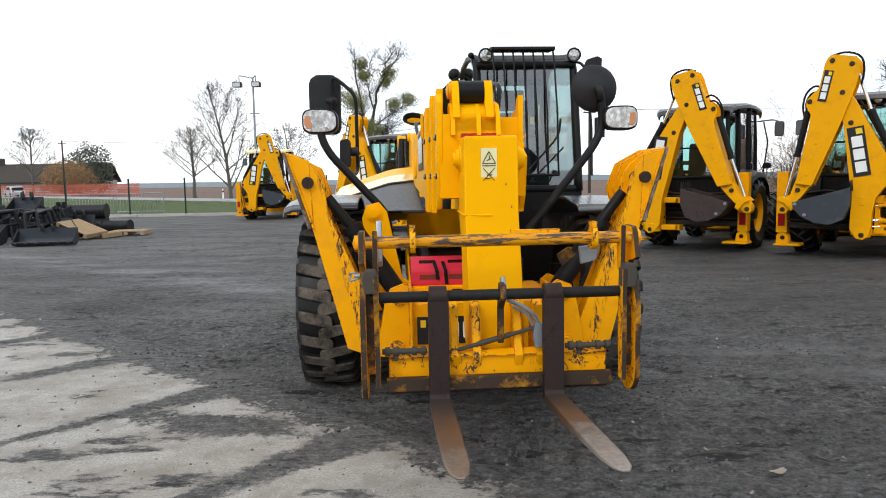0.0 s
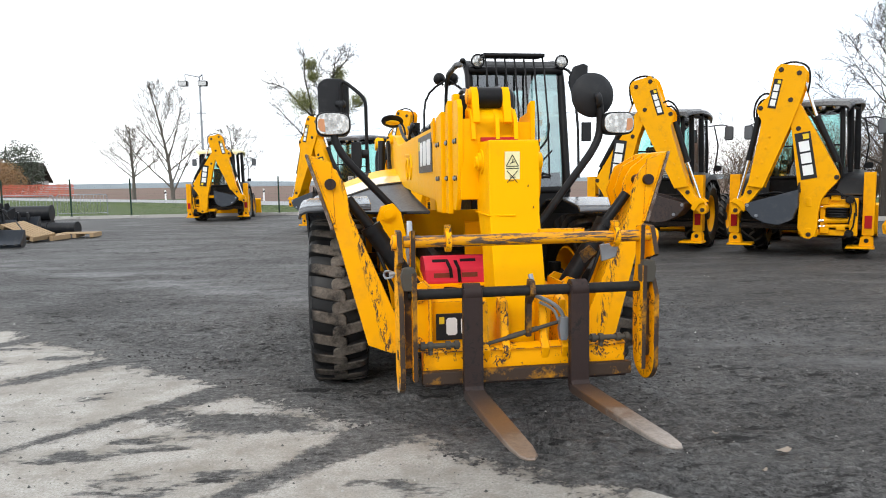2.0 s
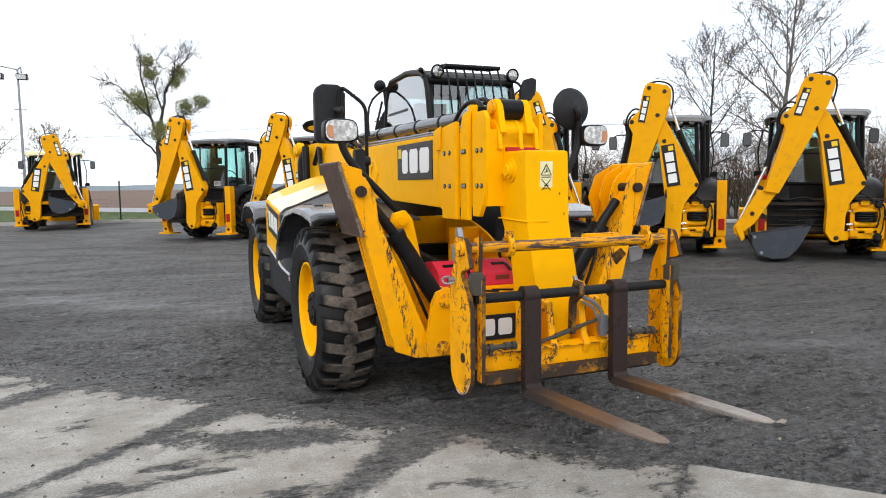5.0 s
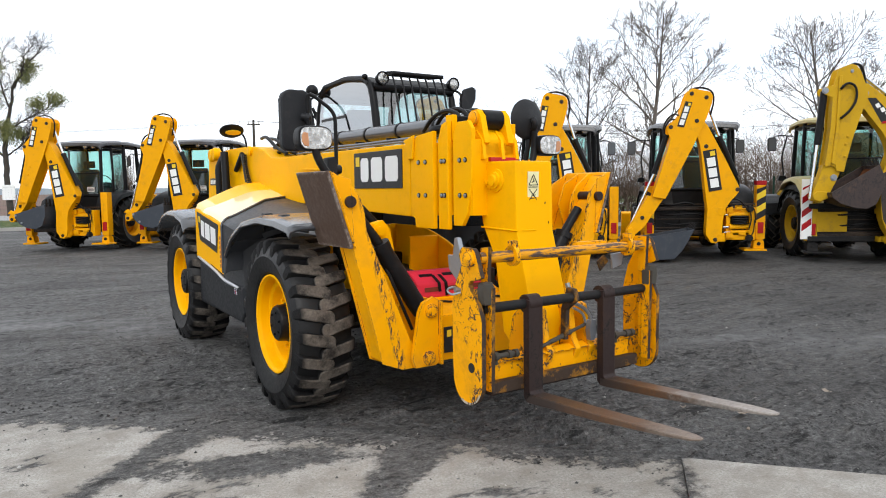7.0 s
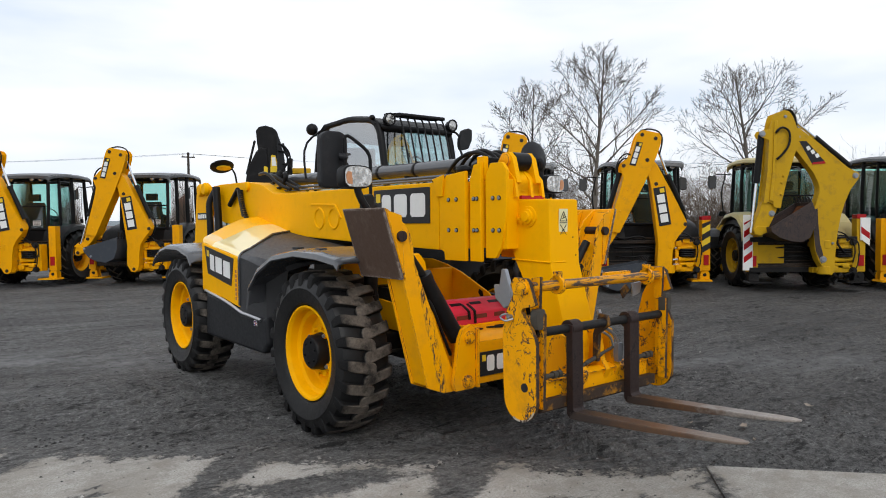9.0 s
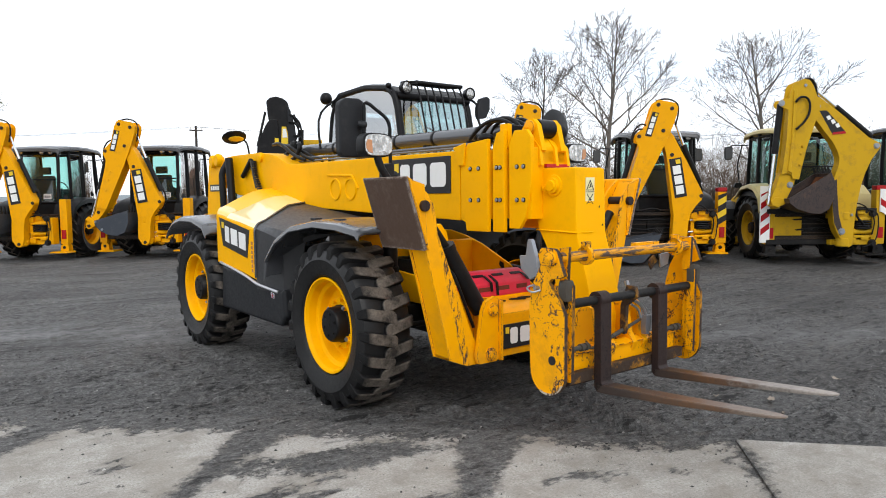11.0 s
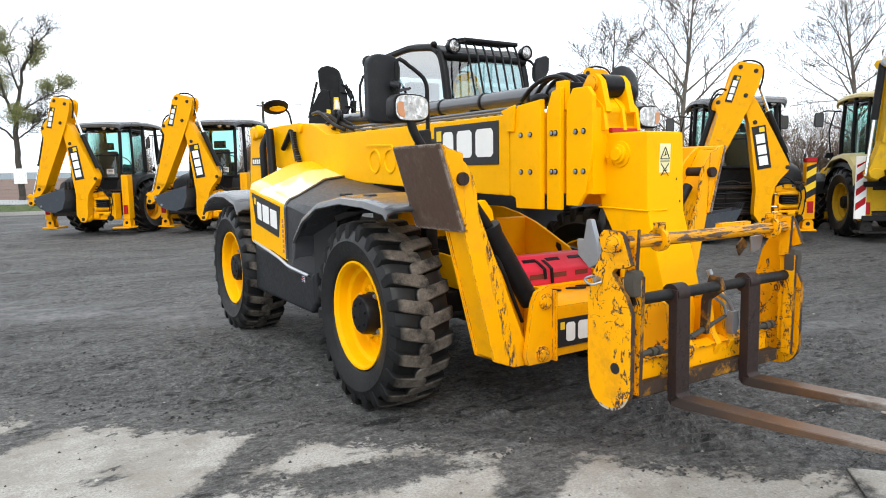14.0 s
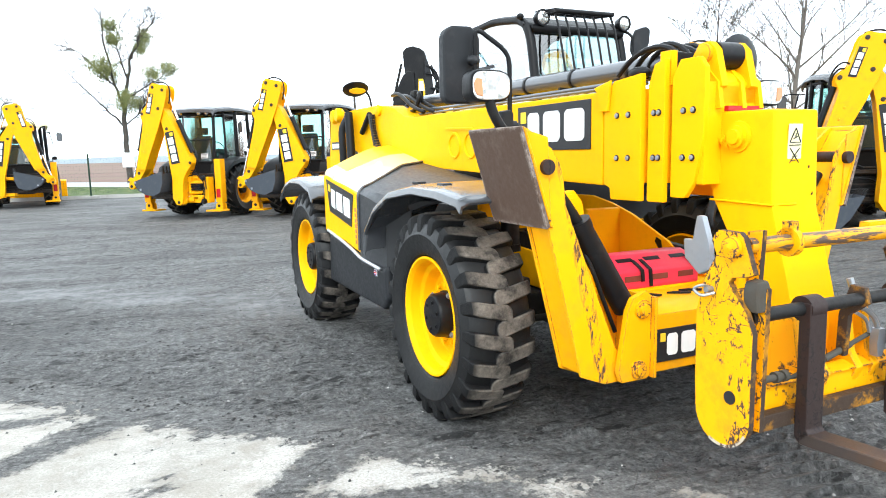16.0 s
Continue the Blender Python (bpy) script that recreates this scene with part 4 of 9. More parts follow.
    part("deck_plate", soft_edges(bm, 0.004, 1), yellow, T)
    bm = B()
    prism(bm, [(-0.23, 0.905), (-0.21, 0.89), (-0.17, 0.935), (-0.18, 0.965), (-0.22, 0.95)], "x", 0.256, 0.2595)
    part("cable_slot", bm, black_paint, T)
    bm = B()
    prism(bm, [(-0.205, 0.835), (-0.175, 0.835), (-0.175, 0.882), (-0.205, 0.882)], "x", 0.256, 0.2595)
    part("small_label", bm, decal_white, T)
    for s in (-1, 1):
        bm = B()
        o = [(-0.60, 0.395), (-0.45, 0.395), (-0.42, 0.42), (-0.42, 0.80), (-0.46, 0.83), (-0.54, 0.80), (-0.57, 0.74), (-0.62, 0.45)]
        prism(bm, [(s * -a, b) for a, b in o], "y", -0.905, -0.87)
        prism(bm, [(s * -a, b) for a, b in o], "y", -0.65, -0.61)
        box(bm, min(-s * -0.43, -s * -0.41), max(-s * -0.43, -s * -0.41), -0.93, -0.62, 0.40, 0.80)
        part("pivot_bracket", soft_edges(bm, 0.006), yellow_used, T)
        for p in ((-s * -0.485, 0.745), (-s * -0.505, 0.45)):
            bm = B()
            lathe(bm, [(0.0, 0.045), (0.012, 0.045), (0.014, 0.03), (0.03, 0.028), (0.032, 0.0)], (p[0], -0.905, p[1]), 18, "y", -1)
            part("pivot_pin", bm, yellow_worn, T)
    emblem(T, basis((-0.385, -0.896, 0.462), (1, 0, 0), (0, 0, 1)), 0.40, 0.165)

    # stabilisers, folded up
    for s in (-1, 1):
        q = -s
        name_leg = "stabiliser"
        bm = B()
        leg = [(-0.80, 0.44), (-0.66, 0.385), (-0.50, 0.385), (-0.52, 0.47), (-0.60, 0.56), (-0.89, 1.26), (-0.90, 1.36), (-0.92, 1.44), (-0.965, 1.51), (-1.09, 1.60), (-1.125, 1.60), (-0.985, 1.165)]
        prism(bm, [(q * a, b) for a, b in leg], "y", -0.855, -0.835)
        prism(bm, [(q * a, b) for a, b in leg], "y", -0.685, -0.665)
        box_leg = [(-0.79, 0.45), (-0.66, 0.395), (-0.62, 0.55), (-0.955, 1.37), (-1.10, 1.585), (-0.975, 1.175)]
        prism(bm, [(q * a, b) for a, b in box_leg], "y", -0.84, -0.68)
        leg_ob = part(name_leg, soft_edges(bm, 0.008), yellow_leg, T, "yellow folded stabiliser leg, paint scraped")
        bm = B()
        prism(bm, [(q * -1.145, 1.605), (q * -1.128, 1.61), (q * -0.985, 1.165), (q * -1.005, 1.155)], "y", -0.875, -0.40)
        soft_edges(bm, 0.008)
        part("foot_plate", bm, grip_pad, leg_ob, "scoured bare brown steel foot plate")
        bm = B()
        prism(bm, [(q * -1.126, 1.608), (q * -1.108, 1.600), (q * -0.966, 1.16), (q * -0.984, 1.165)], "y", -0.872, -0.404)
        for yy in (-0.42, -0.55):
            prism(bm, [(q * -1.11, 1.60), (q * -0.96, 1.52), (q * -0.90, 1.36), (q * -0.965, 1.165)], "y", yy, yy + 0.014)
        part("foot_gusset", soft_edges(bm, 0.004, 1), yellow_used, leg_ob)
        bm = B()
        cyl(bm, (q * -1.0, -0.885, 1.43), (q * -1.0, -0.66, 1.43), 0.034, seg=22)
        part("pin", soft_edges(bm, 0.005), rust, leg_ob, "dark steel pin")
        bm = B()
        prism(bm, [(q * a, b) for a, b in ((-0.99, 1.56), (-1.10, 1.592), (-1.118, 1.57), (-0.996, 1.19), (-0.975, 1.21))], "y", -0.862, -0.854)
        part("ear_plate", soft_edges(bm, 0.003, 1), yellow_used, leg_ob)
        bm = B()
        cyl(bm, (q * -0.47, -0.76, 0.72), (q * -0.76, -0.76, 1.16), 0.058, seg=20)
        cyl(bm, (q * -0.745, -0.76, 1.13), (q * -0.765, -0.76, 1.17), 0.066, seg=20)
        cyl(bm, (q * -0.76, -0.76, 1.16), (q * -0.90, -0.76, 1.34), 0.032)
        tube(bm, [(q * -0.56, -0.80, 0.62), (q * -0.64, -0.80, 0.80), (q * -0.72, -0.79, 1.0), (q * -0.74, -0.72, 1.06)], 0.011, cut=0.1)
        part("ram", bm, black_paint, leg_ob, "black hydraulic ram")
    # inner upright brackets beside the stabilisers
    bm = B()
    prism(bm, [(-0.62, 0.60), (-0.42, 0.62), (-0.55, 1.24), (-0.60, 1.30), (-0.68, 1.28), (-0.71, 1.20)], "y", -0.52, -0.46)
    soft_edges(bm, 0.01)
    lathe(bm, [(0, 0.05), (0.015, 0.05), (0.018, 0.03), (0.035, 0.03), (0.036, 0)], (-0.635, -0.52, 1.23), 18, "y", -1)
    part("bracket", bm, yellow, T)

    # boom
    bm = B()
    side = [(-0.36, 1.306), (-0.36, 1.81), (0.6, 1.815), (2.2, 1.82), (2.43, 1.832), (2.50, 1.852), (2.69, 1.922), (2.80, 1.945), (2.95, 1.965), (3.2, 1.985), (3.9, 1.99), (4.15, 1.98), (4.3, 1.90), (4.3, 1.64), (3.8, 1.52), (2.4, 1.40), (0.6, 1.335)]
    prism(bm, side, "x", -0.30, 0.30)
    soft_edges(bm, 0.016, 2)
    boom = part("boom", bm, yellow, T, "yellow telescopic boom")
    bm = B()
    lathe(bm, [(0, 0.052), (0.025, 0.052), (0.032, 0.042), (0.034, 0.0)], (-0.299, 3.09, 1.93), 20, flip=-1)
    part("rear_boss", bm, yellow, boom)
    bm = B()
    box(bm, -0.13, -0.03, 2.62, 2.72, 1.985, 2.085)
    box(bm, -0.11, -0.05, 2.63, 2.71, 1.90, 1.99)
    valve = part("valve_block", soft_edges(bm, 0.012), black_steel, T, "black valve block on the boom")
    for way in ([(-0.08, 3.12, 1.96), (-0.12, 3.05, 1.90), (-0.12, 2.90, 1.93), (-0.08, 2.70, 2.03)], [(-0.10, 2.60, 2.04), (-0.14, 2.46, 2.06), (-0.16, 2.46, 1.94), (-0.16, 2.62, 1.87), (-0.14, 2.78, 1.93)]):
        part("loop_hose", tube(B(), way, 0.020, 8, cut=0.12), black_paint, valve, "black hose loop")
    bm = B()
    for yc in (1.18, 1.45):
        lathe(bm, [(0, 0.105), (0.012, 0.10), (0.012, 0.085), (0.002, 0.08)], (-0.299, yc, 1.555), 28, flip=-1)
    part("boss_ring", bm, yellow, boom)
    bm = B()
    prism(bm, [(1.03, 1.56), (1.14, 1.685), (1.58, 1.70), (1.60, 1.68), (1.16, 1.665), (1.05, 1.55)], "x", -0.311, -0.299)
    part("boss_rib", soft_edges(bm, 0.004, 1), yellow, boom)
    emblem(boom, basis((-0.303, 0.50, 1.505), (0, -1, 0), (0, 0, 1)), 0.76, 0.275)
    # corner gusset and joint strip
    bm = B()
    prism(bm, [(-0.33, 1.80), (-0.36, 1.70), (-0.42, 1.70), (-0.44, 1.86), (-0.30, 1.83)], "x", -0.318, -0.302)
    part("gusset", soft_edges(bm, 0.004, 1), yellow, boom)
    # stepped section collars with bolts
    steps = ((-0.37, -0.66, 1.235, 1.875, 0.285, 0.06, -0.40), (-0.685, -0.80, 1.235, 1.93, 0.262, 0.05, -0.71), (-0.825, -1.03, 1.262, 1.915, 0.24, 0.04, -0.86))
    for i, (y0, y1, z0, z1, hx, tp, yb) in enumerate(steps):
        bm = B()
        if i == 0:
            o = [(y0, z0 + 0.08), (y0, z1 - 0.10), (y0 - 0.08, z1 - 0.02), (y1, z1), (y1, z0), (y0 - 0.06, z0), (y0 - 0.05, z0 + 0.06)]
        elif i == 1:
            o = [(y0, z0), (y0, z1 - 0.12), (y0 - 0.04, z1 - 0.02), (y1, z1), (y1, z0)]
        else:
            o = [(y0, z0), (y0, z1 - 0.08), (y0 - 0.05, z1), (y1 + 0.04, z1), (y1, z1 - 0.05), (y1, z0 + 0.30), (y1 + 0.05, z0 + 0.08), (y1 + 0.11, z0)]
        for s in (-1, 1):
            prism(bm, o if s < 0 or i < 2 else [(a, min(b, 1.65)) for a, b in o[:2] + o[5:]], "x", s * hx - 0.016, s * hx + 0.016)
        soft_edges(bm, 0.007)
        box(bm, -hx, hx if i < 2 else 0.09, y1 + 0.01, y0 - 0.01, 1.33, 1.80)
        if i == 2:
            box(bm, 0.08, hx, y1 + 0.01, y0 - 0.01, 1.335, 1.64)
        for s in (-1, 1):
            for zz in (1.455, 1.675):
                for yy in (y0 + (y1 - y0) * 0.38, y0 + (y1 - y0) * 0.68):
                    bolt(bm, (s * (hx + 0.016), yy, zz), (s, 0, 0), 0.006, 0.004)
        part("boom_collar", bm, yellow, T)
        for zz in (1.455, 1.675):
            for yy in (y0 + (y1 - y0) * 0.38, y0 + (y1 - y0) * 0.68):
                bm = B()
                cyl(bm, (-(hx + 0.015), yy, zz), (-(hx + 0.021), yy, zz), 0.0165, seg=14)
                washer = part("washer", bm, rust, T)
                bm = B()
                cyl(bm, (-(hx + 0.021), yy, zz), (-(hx + 0.028), yy, zz), 0.0125, seg=10)
                part("stud", soft_edges(bm, 0.002, 1), zinc, washer)
    # nose block with lifting ears and roller
    bm = B()
    prism(bm, [(-0.84, 1.58), (-0.84, 1.88), (-0.92, 1.88), (-1.00, 1.83), (-1.02, 1.78), (-1.02, 1.68), (-0.98, 1.66)], "x", -0.18, 0.105)
    soft_edges(bm, 0.025, 3)
    for x0, x1 in ((-0.165, -0.125), (0.02, 0.065)):
        prism(bm, [(-0.84, 1.84), (-0.86, 1.93), (-0.90, 1.985), (-0.96, 1.99), (-1.00, 1.95), (-1.045, 1.78), (-0.95, 1.74)], "x", x0, x1)
    for x in (-0.165, -0.02, 0.09):
        prism(bm, [(-0.95, 1.67), (-0.97, 1.86), (-1.03, 1.80), (-1.05, 1.68)], "x", x - 0.012, x + 0.012)
    part("boom_nose", bm, yellow, T)
    for x in (-0.22, 0.0):
        bm = B()
        box(bm, x - 0.02, x + 0.02, -0.80, -0.72, 1.80, 1.97)
        part("guide_post", soft_edges(bm, 0.008), yellow, T)
    bm = B()
    cyl(bm, (-0.124, -0.945, 1.93), (0.019, -0.945, 1.93), 0.062, seg=24)
    part("roller", bm, black_paint, T, "black nose roller")
    bm = B()
    lathe(bm, [(0, 0.045), (0.02, 0.045), (0.025, 0.03), (0.03, 0)], (-0.165, -0.94, 1.935), 18, flip=-1)
    part("pin_head", bm, yellow_worn, T)
    bm = B()
    box(bm, -0.199, -0.021, -0.79, -0.73, 1.80, 1.965)
    part("hose_guard", soft_edges(bm, 0.01), black_paint, T)
    bm = B()
    box(bm, -0.12, 0.10, -1.045, -0.985, 1.667, 1.69)
    part("wear_pad", bm, red_light, T, "red wear pad")
    # drop head
    bm = B()
    prof = [(-0.93, 1.665), (-1.30, 1.66), (-1.315, 1.24), (-1.39, 0.98), (-1.46, 0.72), (-1.45, 0.55), (-1.30, 0.50), (-1.18, 0.62), (-1.10, 1.06), (-0.985, 1.25), (-0.955, 1.34)]
    prism(bm, prof, "x", -0.135, 0.155)
    soft_edges(bm, 0.018, 2)
    head = part("boom_head", bm, yellow, T, "yellow drop head of the boom")
    bm = B()
    tube(bm, [(-0.138, -0.97, 1.255), (-0.138, -1.31, 1.245), (0.01, -1.319, 1.245)], 0.006, 6, cut=0)
    part("weld_seam", bm, yellow, head)
    bm = B()
    lathe(bm, [(0, 0.072), (0.008, 0.070), (0.010, 0.052), (0.026, 0.050), (0.028, 0.036), (0.040, 0.032), (0.040, 0)], (-0.135, -1.12, 1.545), 24, flip=-1)
    prism(bm, [(-1.05, 1.555), (-1.02, 1.545), (-1.03, 1.515), (-1.08, 1.49)], "x", -0.150, -0.134)
    bolt(bm, (-0.150, -1.045, 1.53), (-1, 0, 0), 0.009, 0.012)
    part("pivot_boss", bm, yellow, head)
    bm = B()
    lathe(bm, [(0, 0.075), (0.02, 0.075), (0.06, 0.05), (0.06, 0)], (0.155, -1.12, 1.545), 24, flip=1)
    part("pivot_boss", bm, yellow, head)
    # warning sticker
    m = basis((-0.045, -1.306, 1.405), (1, 0, 0), (0, -0.02, 1))
    st = part("warning_sticker", put(box(B(), 0, 0.085, -0.001, 0.002, 0, 0.19), m), cream, head, "faded cream warning sticker with a triangle")
    bm = B()
    for a, b in (((0.008, 0.110), (0.077, 0.110)), ((0.077, 0.110), (0.0425, 0.172)), ((0.0425, 0.172), (0.008, 0.110)), ((0.030, 0.125), (0.054, 0.135)), ((0.0425, 0.128), (0.046, 0.15)),
                 ((0.012, 0.02), (0.072, 0.085)), ((0.072, 0.02), (0.012, 0.085)), ((0.02, 0.03), (0.05, 0.03)), ((0.03, 0.05), (0.06, 0.05)), ((0.006, 0.098), (0.079, 0.098))):
        tube(bm, [(a[0], -0.002, a[1]), (b[0], -0.002, b[1])], 0.0028, 4, cut=0)
    part("sign_lines", put(bm, m), decal_black, st)
    bm = B()
    for p in ((0.08, 1.40), (0.11, 1.28), (0.03, 1.20)):
        prism(bm, [(p[0], p[1]), (p[0] + 0.008, p[1] + 0.003), (p[0] + 0.006, p[1] + 0.014)], "y", -1.3185, -1.314)
    part("chip", bm, rust, head)

    # ram tube, hoses along the boom
    bm = B()
    cyl(bm, (0.05, -0.70, 1.945), (0.05, 2.75, 1.99), 0.062, seg=24)
    part("extension_ram", bm, tube_steel, T, "long dark polished ram along the boom")
    bm = B()
    tube(bm, [(-0.08, -0.55, 1.87), (-0.08, 0.8, 1.875), (-0.08, 2.7, 1.90)], 0.014)
    tube(bm, [(-0.12, -0.5, 1.845), (-0.12, 2.7, 1.86)], 0.01)
    part("pipe", bm, tube_steel, T)
    for y in (-0.2, 0.35, 0.9, 1.45, 2.0):
        bm = B()
        lathe(bm, [(-0.012, 0.064), (-0.012, 0.069), (0.012, 0.069), (0.012, 0.064)], (0.05, y, 1.952 + 0.013 * y), 20, "y")
        box(bm, -0.09, -0.01, y - 0.012, y + 0.012, 1.885, 1.90)
        part("pipe_clamp", bm, black_paint, T)
    bm = B()
    for k in range(5):
        x = -0.15 + 0.07 * k
        tube(bm, [(x, -0.30 - 0.03 * k, 1.90), (x + 0.01, -0.42, 2.0 + 0.012 * (k % 3)), (x + 0.02, -0.60, 2.03 + 0.02 * (k % 2)), (x + 0.02, -0.74, 1.97), (x, -0.76, 1.86)], 0.015, 8, cut=0.12)
    ball(bm, (-0.13, -0.45, 1.90), 0.05, 1, 1.5, 0.7)
    part("hose", bm, black_paint, T, "black hydraulic hoses")
    bm = B()
    for k in range(3):
        x = -0.22 + 0.10 * k
        tube(bm, [(x, 2.2, 1.86), (x - 0.02, 2.45, 1.93), (x - 0.03, 2.7, 2.07 - 0.03 * k), (x, 2.95, 2.06)], 0.018, 8, cut=0.15)
    part("hose", bm, black_paint, T, "black hydraulic hoses")

    # rear tower with ram and bars for its size plate
    for sx in (-1, 1):
        bm = B()
        prism(bm, [(4.06, 0.95), (4.06, 1.86), (4.10, 1.97), (4.20, 2.02), (4.40, 2.0), (4.50, 1.88), (4.62, 1.2), (4.55, 0.95)], "x", sx * 0.36 - 0.03, sx * 0.36 + 0.03)
        soft_edges(bm, 0.012)
        for yy, z in ((4.28, 1.93), (4.12, 1.94)):
            lathe(bm, [(0, 0.08), (0.03, 0.08), (0.05, 0.065), (0.05, 0)], (sx * 0.39, yy, z), 22, flip=sx)
        part("rear_tower", bm, yellow, T, "yellow boom pivot tower")
    bm = B()
    prism(bm, [(4.10, 1.565), (4.45, 1.565), (4.45, 1.65), (4.10, 1.65)], "x", -0.397, -0.391)
    plate = part("size_plate", bm, decal_black, T)
    for k in range(4):
        bm = B()
        yk = 4.42 - 0.075 * k
        prism(bm, [(yk, 1.58), (yk - 0.05, 1.58), (yk - 0.05, 1.63), (yk, 1.63)], "x", -0.401, -0.3975)
        part("plate_bar", bm, decal_white, plate)
    bm = B()
    cyl(bm, (-0.40, 3.72, 1.40), (-0.38, 3.84, 1.95), 0.045)
    part("ram", bm, black_paint, T, "black hydraulic ram")
    bm = B()
    tube(bm, [(-0.42, 3.95, 1.35), (-0.42, 3.98, 1.78), (-0.36, 3.92, 1.92)], 0.04, 8)
    part("thick_hose", bm, dark_grey, T, "thick grey hose")
    bm = B()
    for k in range(13):
        f = k / 12
        y, z = 3.215 - 0.14 * f * f, 1.885 - 0.30 * f
        box(bm, -0.352, -0.318, y - 0.030, y + 0.030, z - 0.011, z + 0.011)
    chain = part("energy_chain", bm, black_steel, T, "black cable chain")
    part("chain_edge", tube(B(), [(-0.354, 3.26, 1.90), (-0.354, 3.225, 1.80), (-0.354, 3.13, 1.59)], 0.010, 6), dull_steel, chain)
    part("strut", cyl(B(), (-0.335, 3.29, 1.905), (-0.335, 3.54, 1.73), 0.028), black_paint, T, "black slanting strut")

    # engine pod on its right side
    zo = ((2.36, 1.335), (1.44, 1.215), (0.96, 1.13))
    zi = ((2.58, 1.59), (1.95, 1.525), (0.35, 1.25))
    bm = B()
    prism(bm, [(2.36, 0.87), (2.36, 1.335), (1.44, 1.215), (1.44, 0.775), (1.62, 0.80), (1.82, 0.83), (2.20, 0.85)], "x", -1.10, -0.60)
    pod = part("engine_pod", soft_edges(bm, 0.018), yellow, T, "yellow and grey side engine cover")
    # hood top: yellow behind, a glossy band round its outer and front edge; its front part is painted pale as sky
    # reflection
    cols = (-1.085, -1.05, -0.95, -0.55, -0.28)
    rows_y = ((2.36, 2.42, 2.50, 2.75, 2.87), (2.12, 2.13, 2.16, 2.38, 2.48), (1.44, 1.50, 1.58, 1.95, 2.09))

    def hood_z(i, yy):
        return (1.335 - (2.36 - yy) * 0.13, 1.378 - (2.42 - yy) * 0.135, 1.415 - (2.50 - yy) * 0.15, 1.553 - (2.75 - yy) * 0.19, 1.59 - (2.87 - yy) * 0.21)[i]

    def eased(row, n=4):
        """The row's points with the way between them rounded off."""
        pts = [Vector(p) for p in row]
        pts = [pts[0] * 2 - pts[1]] + pts + [pts[-1] * 2 - pts[-2]]
        made = []
        for k in range(1, len(pts) - 2):
            p0, p1, p2, p3 = pts[k - 1:k + 3]
            for i in range(n):
                u = i / n
                made.append(0.5 * (2 * p1 + (p2 - p0) * u + (2 * p0 - 5 * p1 + 4 * p2 - p3) * u * u + (3 * p1 - p0 - 3 * p2 + p3) * u ** 3))
        return made + [pts[-2]]

    grid = [eased([(cols[i], r[i], hood_z(i, r[i])) for i in range(5)]) for r in rows_y]
    mid = [[a.lerp(b, 0.5) + Vector((0, 0, 0.006)) for a, b in zip(grid[k], grid[k + 1])] for k in (0, 1)]
    bm = B()
    quad_sheet(bm, [grid[0][8:], mid[0][8:], grid[1][8:]])
    quad_sheet(bm, [grid[0], [(p.x, p.y + 0.02, 1.0) for p in grid[0]]])
    part("hood_top", thicken(bm, 0.02), yellow_gloss, pod, smooth=50)
    bm = B()
    quad_sheet(bm, [grid[0][:9], mid[0][:9], grid[1][:9]])
    quad_sheet(bm, [grid[1], mid[1], grid[2]])
    bmesh.ops.remove_doubles(bm, verts=bm.verts[:], dist=0.001)
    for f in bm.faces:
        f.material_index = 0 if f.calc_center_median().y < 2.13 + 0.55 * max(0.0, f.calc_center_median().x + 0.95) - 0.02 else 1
    part("cover_edge", thicken(bm, 0.021), [sky_sheen_gloss, yellow_edge], pod, "glossy cover edge, its front band painted pale as sky reflection", smooth=50)
    bm = B()
    tube(bm, [(-1.105, 1.435, 0.80), (-1.105, 1.435, 1.22), (-1.05, 1.495, 1.262), (-0.95, 1.575, 1.285), (-0.55, 1.945, 1.408), (-0.28, 2.085, 1.434)], 0.011, 6, cut=0.03)
    part("edge_trim", bm, mid_grey, pod)
    bm = B()
    quad_sheet(bm, [[(-1.102, 1.44, 0.70), (-1.10, 1.44, 1.222), (-1.05, 1.50, 1.254), (-0.55, 1.95, 1.398), (-0.28, 2.09, 1.424)], [(-1.10, 1.22, 0.70), (-1.095, 1.20, 1.19), (-1.045, 1.20, 1.235), (-0.55, 1.45, 1.345), (-0.28, 1.52, 1.36)],
                    [(-1.07, 0.97, 0.70), (-1.06, 0.97, 1.13), (-1.0, 0.92, 1.19), (-0.50, 0.85, 1.28), (-0.28, 0.85, 1.29)], [(-0.95, 0.90, 0.70), (-0.93, 0.85, 1.12), (-0.85, 0.60, 1.20), (-0.45, 0.10, 1.22), (-0.28, 0.05, 1.22)]])
    part("hood_front", soft_edges(thicken(bm, 0.024), 0.01, 2, 60), cover_grey, pod, "dark grey plastic cover")
    bm = B()
    prism(bm, [(2.30, 0.44), (2.26, 0.88), (2.18, 0.845), (1.80, 0.82), (1.62, 0.79), (1.42, 0.765), (1.0, 0.72), (0.93, 0.75), (0.90, 0.52), (1.0, 0.43)], "x", -1.095, -0.45)
    part("skirt", soft_edges(bm, 0.035, 3), dark_grey, pod, "black plastic lower skirt")
    bm = B()
    tube(bm, [(-1.10, 2.28, 0.875), (-1.112, 1.82, 0.825), (-1.112, 1.60, 0.79), (-1.112, 1.40, 0.745), (-1.11, 1.0, 0.72)], 0.013, 8)
    part("trim_rail", bm, silver, pod, "silver trim line")
    emblem_plate = part("emblem_panel", soft_edges(prism(B(), [(2.27, 1.305), (1.56, 1.205), (1.62, 0.955), (2.19, 1.04)], "x", -1.104, -1.10), 0.001, 1), decal_black, pod, "black panel with three white blocks")
    bm = B()
